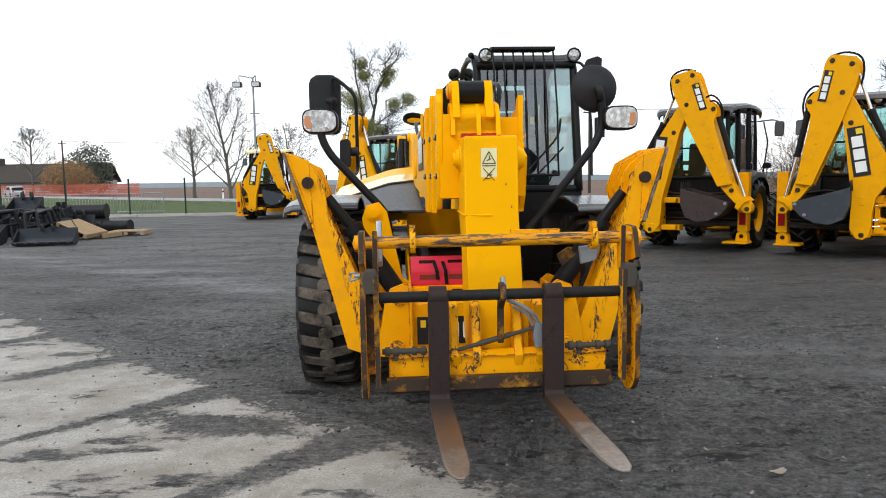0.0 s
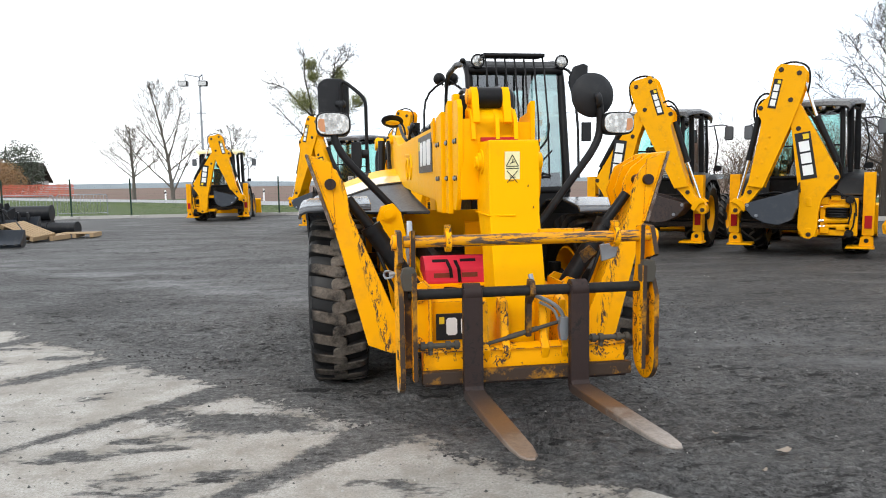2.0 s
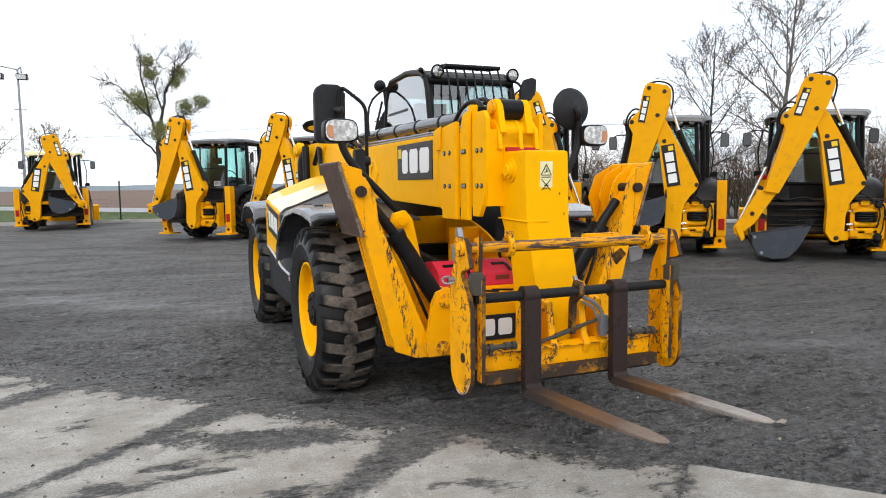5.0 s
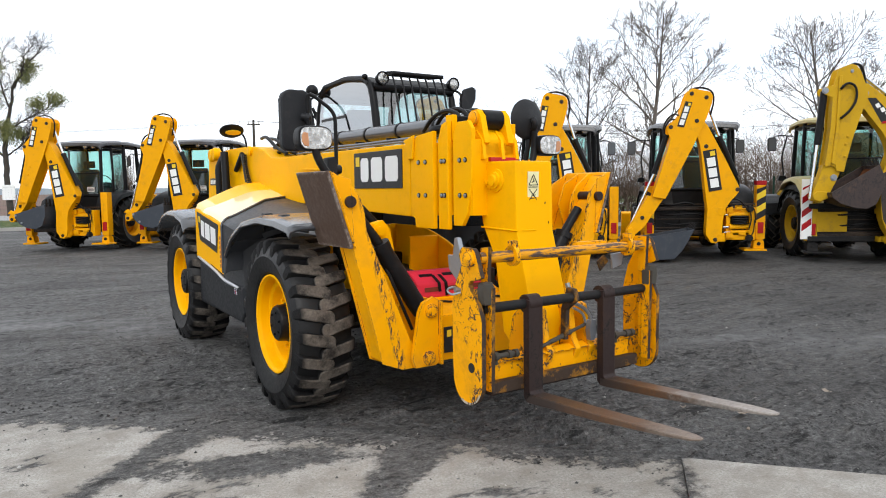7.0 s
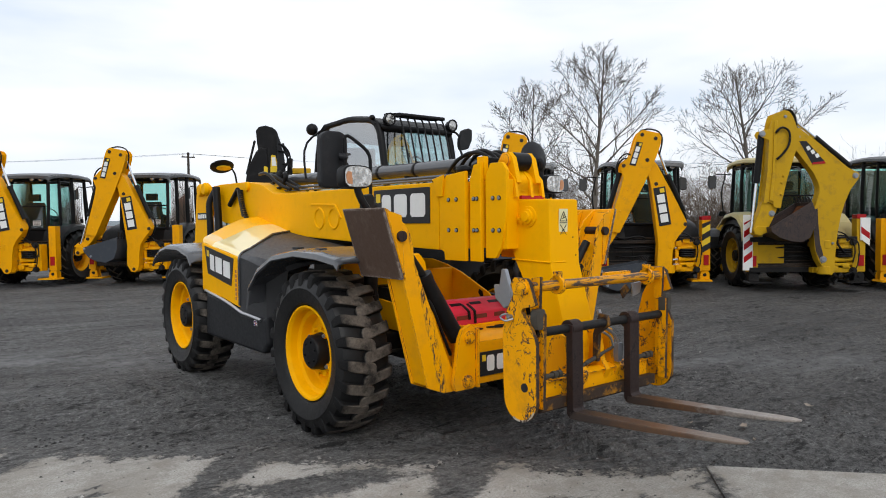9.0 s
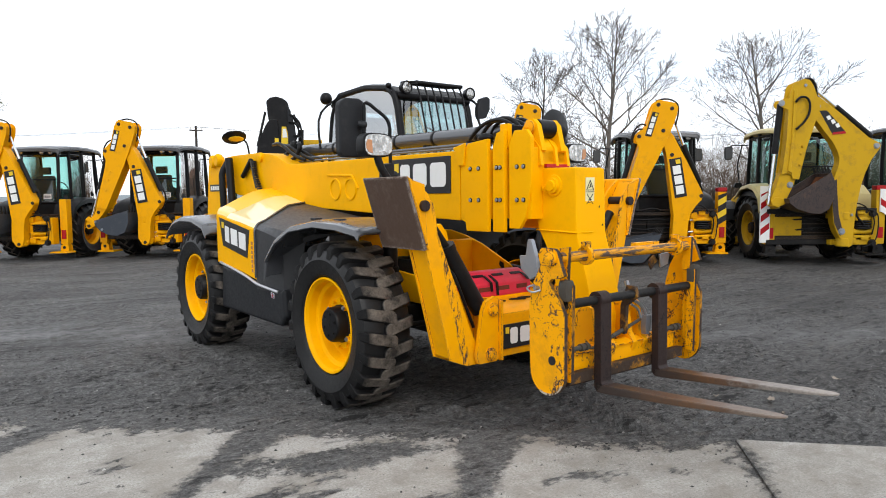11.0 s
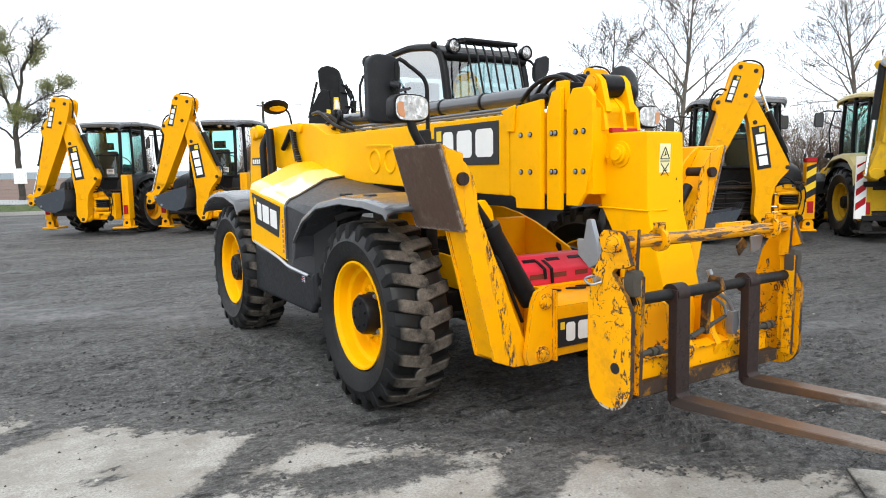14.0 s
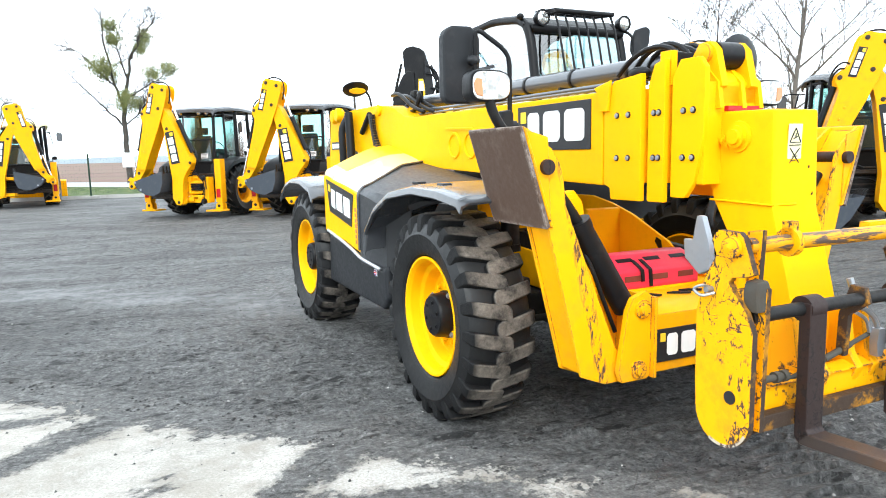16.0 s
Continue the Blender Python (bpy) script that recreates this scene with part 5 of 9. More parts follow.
    for y0, y1, a in ((2.12, 2.02, 0), (1.98, 1.83, 0), (1.79, 1.64, 0)):
        z = 1.255 - (2.2 - y0) * 0.145
        prism(bm, [(y0, z - 0.155), (y0, z - 0.012), (y1, z - 0.03), (y1, z - 0.175)], "x", -1.108, -1.1045)
    part("white_block", bm, decal_white, emblem_plate)
    bm = B()
    prism(bm, [(2.20, 1.21), (2.20, 1.265), (2.15, 1.258), (2.15, 1.203)], "x", -1.108, -1.1045)
    part("yellow_square", bm, decal_yellow, emblem_plate)
    bm = B()
    for k in range(7):
        box(bm, -1.106, -1.10, 1.50, 1.525, 0.84 + 0.04 * k, 0.868 + 0.04 * k)
    part("caution_marks", bm, orange_lens, pod)
    bm = B()
    box(bm, -1.098, -1.092, 1.10, 1.16, 0.655, 0.70)
    sticker = part("small_sticker", bm, decal_white, pod, "small white sticker crossed in red and blue")
    for nm, mat, rects in (("red_cross", red_light, ((1.126, 1.134, 0.657, 0.698), (1.102, 1.158, 0.674, 0.681))), ("blue_corners", sticker_blue, ((1.104, 1.120, 0.660, 0.668), (1.140, 1.156, 0.660, 0.668), (1.104, 1.120, 0.687, 0.695), (1.140, 1.156, 0.687, 0.695)))):
        bm = B()
        for y0, y1, z0, z1 in rects:
            box(bm, -1.1005, -1.0985, y0, y1, z0, z1)
        part(nm, bm, mat, sticker)
    # front and rear mudguards, both sides
    for sx in (-1, 1):
        for k, (yc, arc) in enumerate(((0.14, ((1.03, 0.86), (1.00, 1.02), (0.82, 1.17), (0.55, 1.28), (0.18, 1.325), (-0.15, 1.315), (-0.40, 1.285), (-0.44, 1.255))), (2.89, ((3.58, 1.10), (3.50, 1.18), (3.32, 1.26), (3.1, 1.30), (2.75, 1.30), (2.45, 1.24), (2.36, 1.15))))):
            if sx > 0 and k == 0:
                arc = ((0.85, 0.95), (0.80, 1.15), (0.45, 1.27), (0.1, 1.29), (-0.3, 1.24), (-0.35, 1.20))
            bm = B()
            quad_sheet(bm, [[(sx * 1.22, y, z - 0.05), (sx * 1.21, y, z - 0.012), (sx * 1.16, y, z + 0.004), (sx * 0.95, y, z + 0.012), (sx * 0.74, y, z + 0.012)] for y, z in arc])
            thicken(bm, 0.022)
            part("mudguard", soft_edges(bm, 0.006, 1, 50), mid_grey, T, "grey plastic mudguard")
    for y in (0.40, 0.05):
        bm = B()
        box(bm, -1.09, -1.03, y - 0.045, y + 0.045, 1.315, 1.336)
        part("rivet_pad", soft_edges(bm, 0.01), dark_grey, T)

    # cab on its left side
    X0, X1 = 0.22, 1.14
    cab = part("cab", soft_edges(box(box(B(), X0, X1, 1.02, 2.55, 0.95, 1.34), X0 + 0.02, X1 - 0.02, 2.44, 2.55, 1.3, 1.7), 0.02), black_paint, T, "black operator cab with tinted windows")
    bm = B()
    a_lo, a_hi = (1.02, 1.32), (1.26, 2.47)
    for x in (X0 + 0.03, X1 - 0.03):
        tube(bm, [(x, 1.03, 1.32), (x, 1.06, 1.55), (x, 1.22, 2.40), (x, 1.32, 2.51), (x, 1.75, 2.565), (x, 2.25, 2.54), (x, 2.42, 2.40), (x, 2.50, 1.95), (x, 2.52, 1.34)], 0.036, 10, cut=0.12)
    for y, z in ((1.20, 2.43), (1.04, 1.34), (2.50, 1.95), (2.40, 2.44)):
        tube(bm, [(X0 + 0.03, y, z), (X1 - 0.03, y, z)], 0.034, 8)
    part("cab_frame", bm, black_paint, cab)
    bm = B()
    quad_sheet(bm, [[(x, 1.25, 2.47), (x, 1.34, 2.535), (x, 1.75, 2.59), (x, 2.25, 2.57), (x, 2.42, 2.46)] for x in (X0 - 0.01, X0 + 0.1, (X0 + X1) / 2, X1 - 0.1, X1 + 0.01)])
    part("roof", soft_edges(thicken(bm, 0.04), 0.012, 2, 50), black_paint, cab)
    bm = B()
    quad_sheet(bm, [[(X0 + 0.05, 1.045, 1.36), (X1 - 0.05, 1.045, 1.36)], [(X0 + 0.05, 1.215, 2.41), (X1 - 0.05, 1.215, 2.41)]])
    w = part("windscreen", bm, glass, cab)
    w.visible_shadow = False
    for x in (X0 + 0.012, X1 - 0.012):
        bm = B()
        bm.faces.new([bm.verts.new((x, y, z)) for y, z in ((1.06, 1.36), (1.24, 2.41), (1.36, 2.49), (1.76, 2.545), (2.22, 2.52), (2.39, 2.39), (2.47, 1.95), (2.49, 1.36))])
        w = part("side_window", bm, glass_bright, cab)
        w.visible_shadow = False
    bm = B()
    quad_sheet(bm, [[(X0 + 0.05, 2.50, 1.7), (X1 - 0.05, 2.50, 1.7)], [(X0 + 0.05, 2.41, 2.42), (X1 - 0.05, 2.41, 2.42)]])
    w = part("rear_window", bm, glass_bright, cab)
    w.visible_shadow = False
    bm = B()
    box(bm, X0 + 0.008, X0 + 0.0095, 1.75, 2.35, 2.20, 2.225)
    bars = part("window_lettering", bm, decal_black, cab, "dark bars of lettering on the window")
    # added clear pane that stands in for a bright reflection on the window
    bm = B()
    prism(bm, [(1.40, 2.10), (1.62, 2.235), (2.40, 2.24), (2.42, 2.05), (1.45, 2.02)], "x", X0 + 0.013, X0 + 0.015)
    part("window_band", bm, glass_clear, cab, "added pane giving the pale reflection across the window")
    bm = B()
    prism(bm, [(1.75, 1.30), (1.72, 1.5), (2.15, 1.48), (2.26, 2.12), (2.36, 2.12), (2.34, 1.30)], "x", 0.46, 0.92)
    soft_edges(bm, 0.04, 3)
    box(bm, 0.52, 0.86, 2.24, 2.34, 2.14, 2.34)
    part("seat", bm, interior, cab)
    bm = B()
    tube(bm, [(0.68, 1.18, 1.30), (0.68, 1.42, 1.72)], 0.035)
    lathe(bm, [(-0.012, 0.18), (0.012, 0.18), (0.012, 0.155), (-0.012, 0.155), (-0.012, 0.18)], (0, 0, 0), 24, "z")
    bm.verts.ensure_lookup_table()
    bmesh.ops.transform(bm, matrix=pose(0.68, 1.43, 1.74, -35, 0, 0), verts=bm.verts[-120:])
    box(bm, 0.30, 1.06, 1.08, 1.25, 1.30, 1.50)
    part("steering_column", bm, interior, cab)
    # windscreen guard
    guard = part("windscreen_guard", tube(B(), [(0.36, 1.06, 2.54), (0.90, 1.06, 2.54)], 0.02), black_paint, cab, "black bar guard over the windscreen")
    part("guard_rail", tube(B(), [(0.36, 1.28, 2.565), (0.90, 1.28, 2.565)], 0.018), black_paint, guard)
    part("guard_rail", tube(B(), [(0.36, 0.862, 1.46), (0.90, 0.862, 1.46)], 0.012), black_paint, guard)
    for x in (0.36, 0.90):
        part("guard_stay", tube(B(), [(x, 1.10, 1.5), (x, 0.86, 1.47)], 0.01), black_paint, guard)
        part("guard_cheek", prism(B(), [(1.04, 2.525), (1.04, 2.555), (1.31, 2.58), (1.31, 2.55)], "x", x - 0.006, x + 0.006), black_paint, guard)
    for k in range(7):
        bm = B()
        x = 0.37 + 0.087 * k
        tube(bm, [(x, 1.30, 2.56), (x, 1.08, 2.545), (x, 1.02, 2.43), (x, 0.90, 1.98), (x, 0.86, 1.45)], 0.0085, 6, cut=0.03)
        part("guard_bar", bm, black_paint, guard)
    bm = B()
    tube(bm, [(0.62, 1.02, 1.45), (0.95, 1.09, 1.80), (0.97, 1.11, 1.95)], 0.009, 6)
    tube(bm, [(0.70, 1.02, 1.42), (0.99, 1.09, 1.70)], 0.008, 6)
    part("wiper", bm, black_paint, cab)
    for x in (0.32, 1.10):
        bm = B()
        lathe(bm, [(-0.07, 0.025), (-0.06, 0.045), (0.0, 0.062), (0.014, 0.062), (0.014, 0.05)], (x, 1.16, 2.505), 22, "y", -1)
        tube(bm, [(x, 1.2, 2.42), (x, 1.2, 2.5)], 0.014)
        wl_ob = part("work_light", bm, black_paint, cab, "round black work light")
        bm = B()
        lathe(bm, [(0.008, 0.052), (0.014, 0.03), (0.016, 0.0)], (x, 1.16, 2.505), 22, "y", -1)
        part("lens", bm, lamp_lens, wl_ob)
    bm = B()
    ball(bm, (0.21, 1.30, 2.53), 0.028, 1, 1.2, 0.9)
    part("cab_fitting", bm, black_paint, cab)
    bm = B()
    ball(bm, (0.16, 2.42, 2.53), 0.065)
    tube(bm, [(0.2, 2.4, 2.46), (0.16, 2.42, 2.53)], 0.012)
    part("cab_fitting", bm, black_paint, cab)
    bm = B()
    prism(bm, [(1.17, 2.29), (1.19, 2.25), (1.29, 2.27), (1.34, 2.36), (1.345, 2.47), (1.30, 2.49), (1.21, 2.46), (1.17, 2.37)], "y", 1.12, 1.17)
    soft_edges(bm, 0.015)
    tube(bm, [(1.12, 1.2, 2.45), (1.17, 1.18, 2.44), (1.20, 1.15, 2.38)], 0.012)
    part("cab_mirror", bm, mirror_shell, cab)
    bm = B()
    tube(bm, [(1.17, 1.15, 2.33), (1.22, 1.10, 2.1), (1.24, 1.10, 1.9), (1.24, 1.08, 1.45)], 0.012, 8)
    prism(bm, [(1.26, 1.78), (1.34, 1.78), (1.34, 1.95), (1.26, 1.95)], "y", 1.03, 1.07)
    part("grab_mirror", bm, mirror_shell, cab)
    bm = B()
    tube(bm, [(0.24, 2.35, 2.52), (-0.02, 2.30, 2.35), (-0.04, 2.2, 1.98)], 0.012, 8, cut=0.2)
    part("hose_loop", bm, black_paint, cab)

    # road lamps and mirrors on their arms
    bm = B()
    tube(bm, [(-0.52, -0.40, 0.90), (-0.55, -0.42, 1.22), (-0.92, -0.33, 1.62), (-0.97, -0.31, 1.73), (-0.97, -0.31, 1.80)], 0.026, 10, cut=0.08)
    arm = part("mirror_arm", bm, black_paint, T, "black tubular lamp and mirror arm")
    bm = B()
    tube(bm, [(-0.91, -0.05, 1.78), (-0.91, -0.05, 2.165), (-0.745, -0.13, 2.02), (-0.745, -0.13, 1.50), (-0.78, -0.35, 1.46)], 0.013, 8, cut=0.06)
    tube(bm, [(-0.91, -0.05, 1.79), (-0.97, -0.28, 1.78)], 0.013)
    part("mirror_hoop", bm, black_paint, arm)
    bm = B()
    prism(bm, [(-1.075, 1.81), (-1.065, 1.78), (-1.04, 1.765), (-0.895, 1.765), (-0.87, 1.78), (-0.86, 1.81), (-0.855, 2.11), (-0.87, 2.15), (-0.91, 2.175), (-1.02, 2.175), (-1.06, 2.15), (-1.075, 2.11)], "y", -0.005, 0.065)
    soft_edges(bm, 0.022, 3)
    ball(bm, (-0.91, -0.04, 1.99), 0.032)
    cyl(bm, (-0.945, -0.03, 1.995), (-0.90, -0.06, 1.985), 0.02)
    part("mirror", bm, mirror_shell, arm, "large black rear-view mirror")
    bm = B()
    box(bm, -1.055, -0.875, 0.066, 0.069, 1.80, 2.13)
    part("mirror_face", bm, mirror_glass, arm)
    bm = B()
    prism(bm, [(-0.86, 1.55), (-0.855, 1.53), (-0.79, 1.53), (-0.785, 1.57), (-0.785, 1.70), (-0.80, 1.72), (-0.855, 1.71)], "y", -0.24, -0.15)
    soft_edges(bm, 0.015)
    lathe(bm, [(0, 0.03), (0.05, 0.03), (0.05, 0)], (-0.79, -0.18, 1.635), 12, flip=1)
    part("small_mirror", bm, mirror_shell, arm)
    for s, (x0, x1, y, z0, z1) in ((-1, (-1.075, -0.87, -0.33, 1.765, 1.892)), (1, (0.935, 1.145, -0.30, 1.768, 1.896))):
        xc, zc = (x0 + x1) / 2, (z0 + z1) / 2
        par = arm
        if s > 0:
            bm = B()
            tube(bm, [(0.30, -0.55, 1.05), (0.42, -0.45, 1.15), (0.86, -0.26, 1.64), (0.925, -0.24, 1.76), (0.925, -0.24, 1.95), (0.90, -0.24, 2.05)], 0.028, 10, cut=0.08)
            par = part("mirror_arm", bm, black_paint, T, "black tubular lamp and mirror arm")
        w, h = (x1 - x0) / 2, (z1 - z0) / 2
        ol = []
        for k in range(28):
            a = 2 * math.pi * k / 28
            c, d = math.cos(a), math.sin(a)
            ol.append((xc + w * 1.14 * math.copysign(abs(c) ** 0.55, c), zc + h * 1.28 * math.copysign(abs(d) ** 0.62, d) * (1.0 + 0.06 * c * s)))
        bm = B()
        prism(bm, ol, "y", y, y + 0.10)
        lampb = part("head_lamp", soft_edges(bm, 0.014, 2), black_paint, par, "road lamp with an orange indicator")
        bm = B()
        prism(bm, [(xc + (a - xc) * 0.91, zc + (b - zc) * 0.87) for a, b in ol], "y", y - 0.010, y - 0.001)
        part("lens", soft_edges(bm, 0.006, 2), lamp_lens, lampb)
        bm = B()
        prism(bm, [(xc + s * w * a, zc + h * b) for a, b in ((0.50, -0.86), (0.82, -0.76), (0.97, -0.35), (0.97, 0.20), (0.86, 0.55), (0.56, 0.50))], "y", y - 0.0145, y - 0.009)
        part("indicator", soft_edges(bm, 0.002, 1), orange_lens, lampb)
        if s > 0:
            bm = B()
            lathe(bm, [(0.05, 0.0), (0.045, 0.05), (0.02, 0.12), (0.0, 0.155), (-0.012, 0.16), (-0.02, 0.15), (-0.02, 0.0)], (0.885, -0.20, 2.04), 32, "y", -1)
            tube(bm, [(0.915, -0.24, 1.95), (0.90, -0.29, 2.0), (0.885, -0.27, 2.04)], 0.024)
            part("round_mirror", bm, mirror_shell, par, "round black convex mirror seen from behind")
    # round mirror at the rear; the reflection in it is put on as a yellow oval
    bm = B()
    lathe(bm, [(0.04, 0.0), (0.035, 0.09), (0.0, 0.142), (-0.012, 0.145), (-0.016, 0.0)], (0, 0, 0), 28, "y", -1)
    put(bm, pose(-0.22, 4.05, 2.215, 62, 0, -10))
    tube(bm, [(-0.05, 4.0, 1.98), (-0.07, 4.02, 2.16), (-0.16, 4.05, 2.25)], 0.012)
    rm = part("rear_round_mirror", bm, black_paint, T, "round black mirror with a yellow reflection painted on it")
    bm = B()
    ball(bm, (0, 0, 0), 0.072, 1.30, 0.12, 0.80)
    part("yellow_oval", put(bm, pose(-0.22, 3.992, 2.198, 62, 0, -10)), decal_yellow, rm)
    # red cover lashed on the front deck
    bm = B()
    prism(bm, [(-0.615, 0.765), (-0.625, 0.78), (-0.62, 0.865), (-0.60, 0.885), (-0.52, 0.935), (-0.49, 0.945), (-0.36, 0.93), (-0.34, 0.91), (-0.34, 0.79)], "x", -0.41, 0.155)
    soft_edges(bm, 0.014, 2)
    rc = part("cover", bm, red_cover, T, "red plastic cover lashed to the deck")
    for x in (-0.355, -0.17, 0.01):
        bm = B()
        prism(bm, [(-0.566, 0.909), (-0.543, 0.924), (-0.540, 0.920), (-0.563, 0.905)], "x", x, x + 0.105)
        part("slot", bm, black_paint, rc)
        bm = B()
        prism(bm, [(-0.6265, 0.812), (-0.6245, 0.842), (-0.6205, 0.842), (-0.6225, 0.812)], "x", x, x + 0.105)
        part("slot", bm, rubbed_red, rc, "dirty slot in the cover")
    for x, ln in ((-0.27, 0.07), (-0.215, 0.10), (0.10, 0.01)):
        bm = B()
        quad_sheet(bm, [[(x + d, yy, zz), (x + d + 0.022, yy, zz)] for d, yy, zz in ((0.02, -0.634, 0.88 - ln), (0.012, -0.634, 0.872), (0.004, -0.60, 0.898), (0, -0.565, 0.918))])
        thicken(bm, 0.004)
        part("strap", bm, black_paint, rc, "black lashing strap")
    for x0, x1, y0 in ((-0.30, -0.24, -0.70), (-0.16, -0.06, -0.72), (-0.06, 0.06, -0.70), (0.10, 0.17, -0.72)):
        bm = B()
        prism(bm, [(x0, y0), (x0 + 0.05, y0), (x1 + 0.02, y0 - 0.05), (x1, y0 - 0.055)], "z", 0.752, 0.762)
        part("frame_slot", bm, black_steel, T)
    # levelling ram beside the front wheel
    bm = B()
    cyl(bm, (-0.66, 0.02, 0.95), (-0.66, 0.02, 1.18), 0.055)
    cyl(bm, (-0.66, 0.02, 0.93), (-0.66, 0.02, 0.97), 0.062)
    lr = part("levelling_ram", bm, black_paint, T, "black levelling ram")
    part("ram_rod", cyl(B(), (-0.66, 0.02, 0.76), (-0.66, 0.02, 0.94), 0.026), chrome, lr)
    bm = B()
    box(bm, -0.74, -0.58, -0.08, 0.12, 0.66, 0.78)
    part("ram_foot", soft_edges(bm, 0.02), black_steel, lr)
    return T


def build_carriage(T):
    """The fork carriage with its side plates, bars and forks."""
    bm = B()
    box(bm, -0.55, 0.55, -1.575, -1.50, 0.44, 0.56)
    prism(bm, [(-1.60, 0.56), (-1.53, 0.585), (-1.50, 0.56)], "x", -0.55, 0.55)
    car = part("fork_carriage", soft_edges(bm, 0.012), yellow_worn, T, "worn yellow fork carriage")
    for x in (-0.22, -0.11, 0.10, 0.21):
        bm = B()
        prism(bm, [(-1.36, 0.56), (-1.40, 0.76), (-1.46, 0.82), (-1.53, 0.80), (-1.56, 0.62), (-1.60, 0.56), (-1.55, 0.44), (-1.40, 0.46)], "x", x - 0.022, x + 0.022)
        part("lug", soft_edges(bm, 0.006, 1), yellow_worn, car)
    bm = B()
    box(bm, -0.56, 0.56, -1.635, -1.585, 0.405, 0.47)
    part("lower_bar", soft_edges(bm, 0.008), caked, car, "lower bar caked with brown dirt")
    bm = B()
    box(bm, -0.545, 0.545, -1.60, -1.50, 0.385, 0.41)
    part("wear_strip", soft_edges(bm, 0.008), rust, car)
    for s in (-1, 1):
        arc = [(-1.569 + 0.131 * math.cos(k * math.pi / 14), 0.49 - 0.131 * math.sin(k * math.pi / 14)) for k in range(15)]
        outer = [(-1.515, 1.185), (-1.53, 1.195), (-1.625, 1.192), (-1.645, 1.175), (-1.695, 1.045), (-1.66, 1.03), (-1.60, 1.02), (-1.585, 1.0), (-1.665, 0.905), (-1.70, 0.83)] + arc[::-1] + [(-1.432, 0.60), (-1.43, 0.87), (-1.465, 1.0), (-1.52, 1.10), (-1.495, 1.15)]
        bm = B()
        a = s * 0.665
        prism(bm, outer, "x", a - 0.014, a + 0.014)
        soft_edges(bm, 0.006)
        for f in bm.faces:
            f.material_index = 0 if abs(f.normal.x) > 0.9 else 1
        pl = part("side_plate", bm, [yellow_worn, caked], car, "scratched yellow side plate, rim rubbed brown")
        bm = B()
        a = s * 0.60
        prism(bm, [(-1.70, 0.99), (-1.64, 1.0), (-1.63, 0.44), (-1.69, 0.44)], "x", a - 0.012, a + 0.012)
        prism(bm, [(-1.67, 1.20), (-1.60, 1.19), (-1.60, 0.98), (-1.66, 0.98)], "x", a - 0.012, a + 0.012)
        box(bm, min(a, s * 0.66), max(a, s * 0.66), -1.64, -1.60, 0.50, 0.98)
        soft_edges(bm, 0.005)
        for f in bm.faces:
            f.material_index = 0 if abs(f.normal.x) > 0.9 else 1
        part("guide_plate", bm, [yellow_worn, caked], car, "yellow guide plate, edges rubbed brown")
        bm = B()
        prism(bm, [(s * 0.585, 0.90), (s * 0.655, 0.90), (s * 0.665, 0.97), (s * 0.655, 1.015), (s * 0.60, 1.02), (s * 0.585, 0.985)], "y", -1.695, -1.635)
        part("end_block", soft_edges(bm, 0.012), dull_steel, car, "dull grey-brown latch block")
        bm = B()
        lathe(bm, [(0, 0.026), (0.004, 0.026), (0.004, 0)], (s * 0.679, -1.609, 0.565), 16, flip=s)
        part("hole", bm, decal_black, pl)
        bm = B()
        ring = [(-1.569 + r * math.cos(k * math.pi / 14), 0.49 - r * math.sin(k * math.pi / 14)) for r, ks in ((0.130, range(5, 13)), (0.119, range(12, 4, -1))) for k in ks]
        prism(bm, ring, "x", s * 0.679, s * 0.6815)
        part("scraped_rim", bm, scraped_rim, pl, "edge scraped to bare pale metal")
        bm = B()
        lathe(bm, [(0, 0.04), (0.02, 0.04), (0.022, 0.028), (0.03, 0.0)], (s * 0.679, -1.60, 1.135), 18, flip=s)
        part("bar_pin", bm, yellow_worn, pl)
        if s < 0:
            bm = B()
            tube(bm, [(-0.68, -1.49, 0.97), (-0.72, -1.50, 0.985), (-0.735, -1.46, 0.965), (-0.73, -1.50, 0.94), (-0.69, -1.53, 0.955)], 0.006, 6, cut=0.02)
            cyl(bm, (-0.67, -1.505, 0.965), (-0.71, -1.505, 0.965), 0.012)
            part("locking_pin", bm, zinc, pl, "zinc locking pin with a ring")
    bm = B()
    cyl(bm, (-0.645, -1.63, 1.14), (0.645, -1.63, 1.14), 0.03, seg=20)
    part("top_bar", bm, yellow_bar, car, "yellow top bar rubbed to bare metal")
    for x in (-0.42, 0.46):
        bm = B()
        lathe(bm, [(-0.014, 0.055), (0.014, 0.055), (0.014, 0.03), (-0.014, 0.03), (-0.014, 0.055)], (x, -1.63, 1.14), 18)
        box(bm, x - 0.014, x + 0.014, -1.655, -1.605, 1.15, 1.22)
        part("bar_collar", bm, yellow_worn, car)
    bm = B()
    box(bm, 0.06, 0.30, -1.62, -1.58, 1.16, 1.185)
    part("bar_tab", bm, yellow_worn, car)
    bm = B()
    cyl(bm, (-0.63, -1.64, 0.875), (0.63, -1.64, 0.875), 0.027, seg=20)
    part("fork_shaft", bm, black_steel, car, "dark round fork shaft")
    bm = B()
    prism(bm, [(-1.66, 0.925), (-1.60, 0.93), (-1.555, 0.80), (-1.55, 0.62), (-1.59, 0.62), (-1.60, 0.80), (-1.68, 0.86)], "x", -0.005, 0.025)
    part("shaft_hanger", soft_edges(bm, 0.006), caked, car)
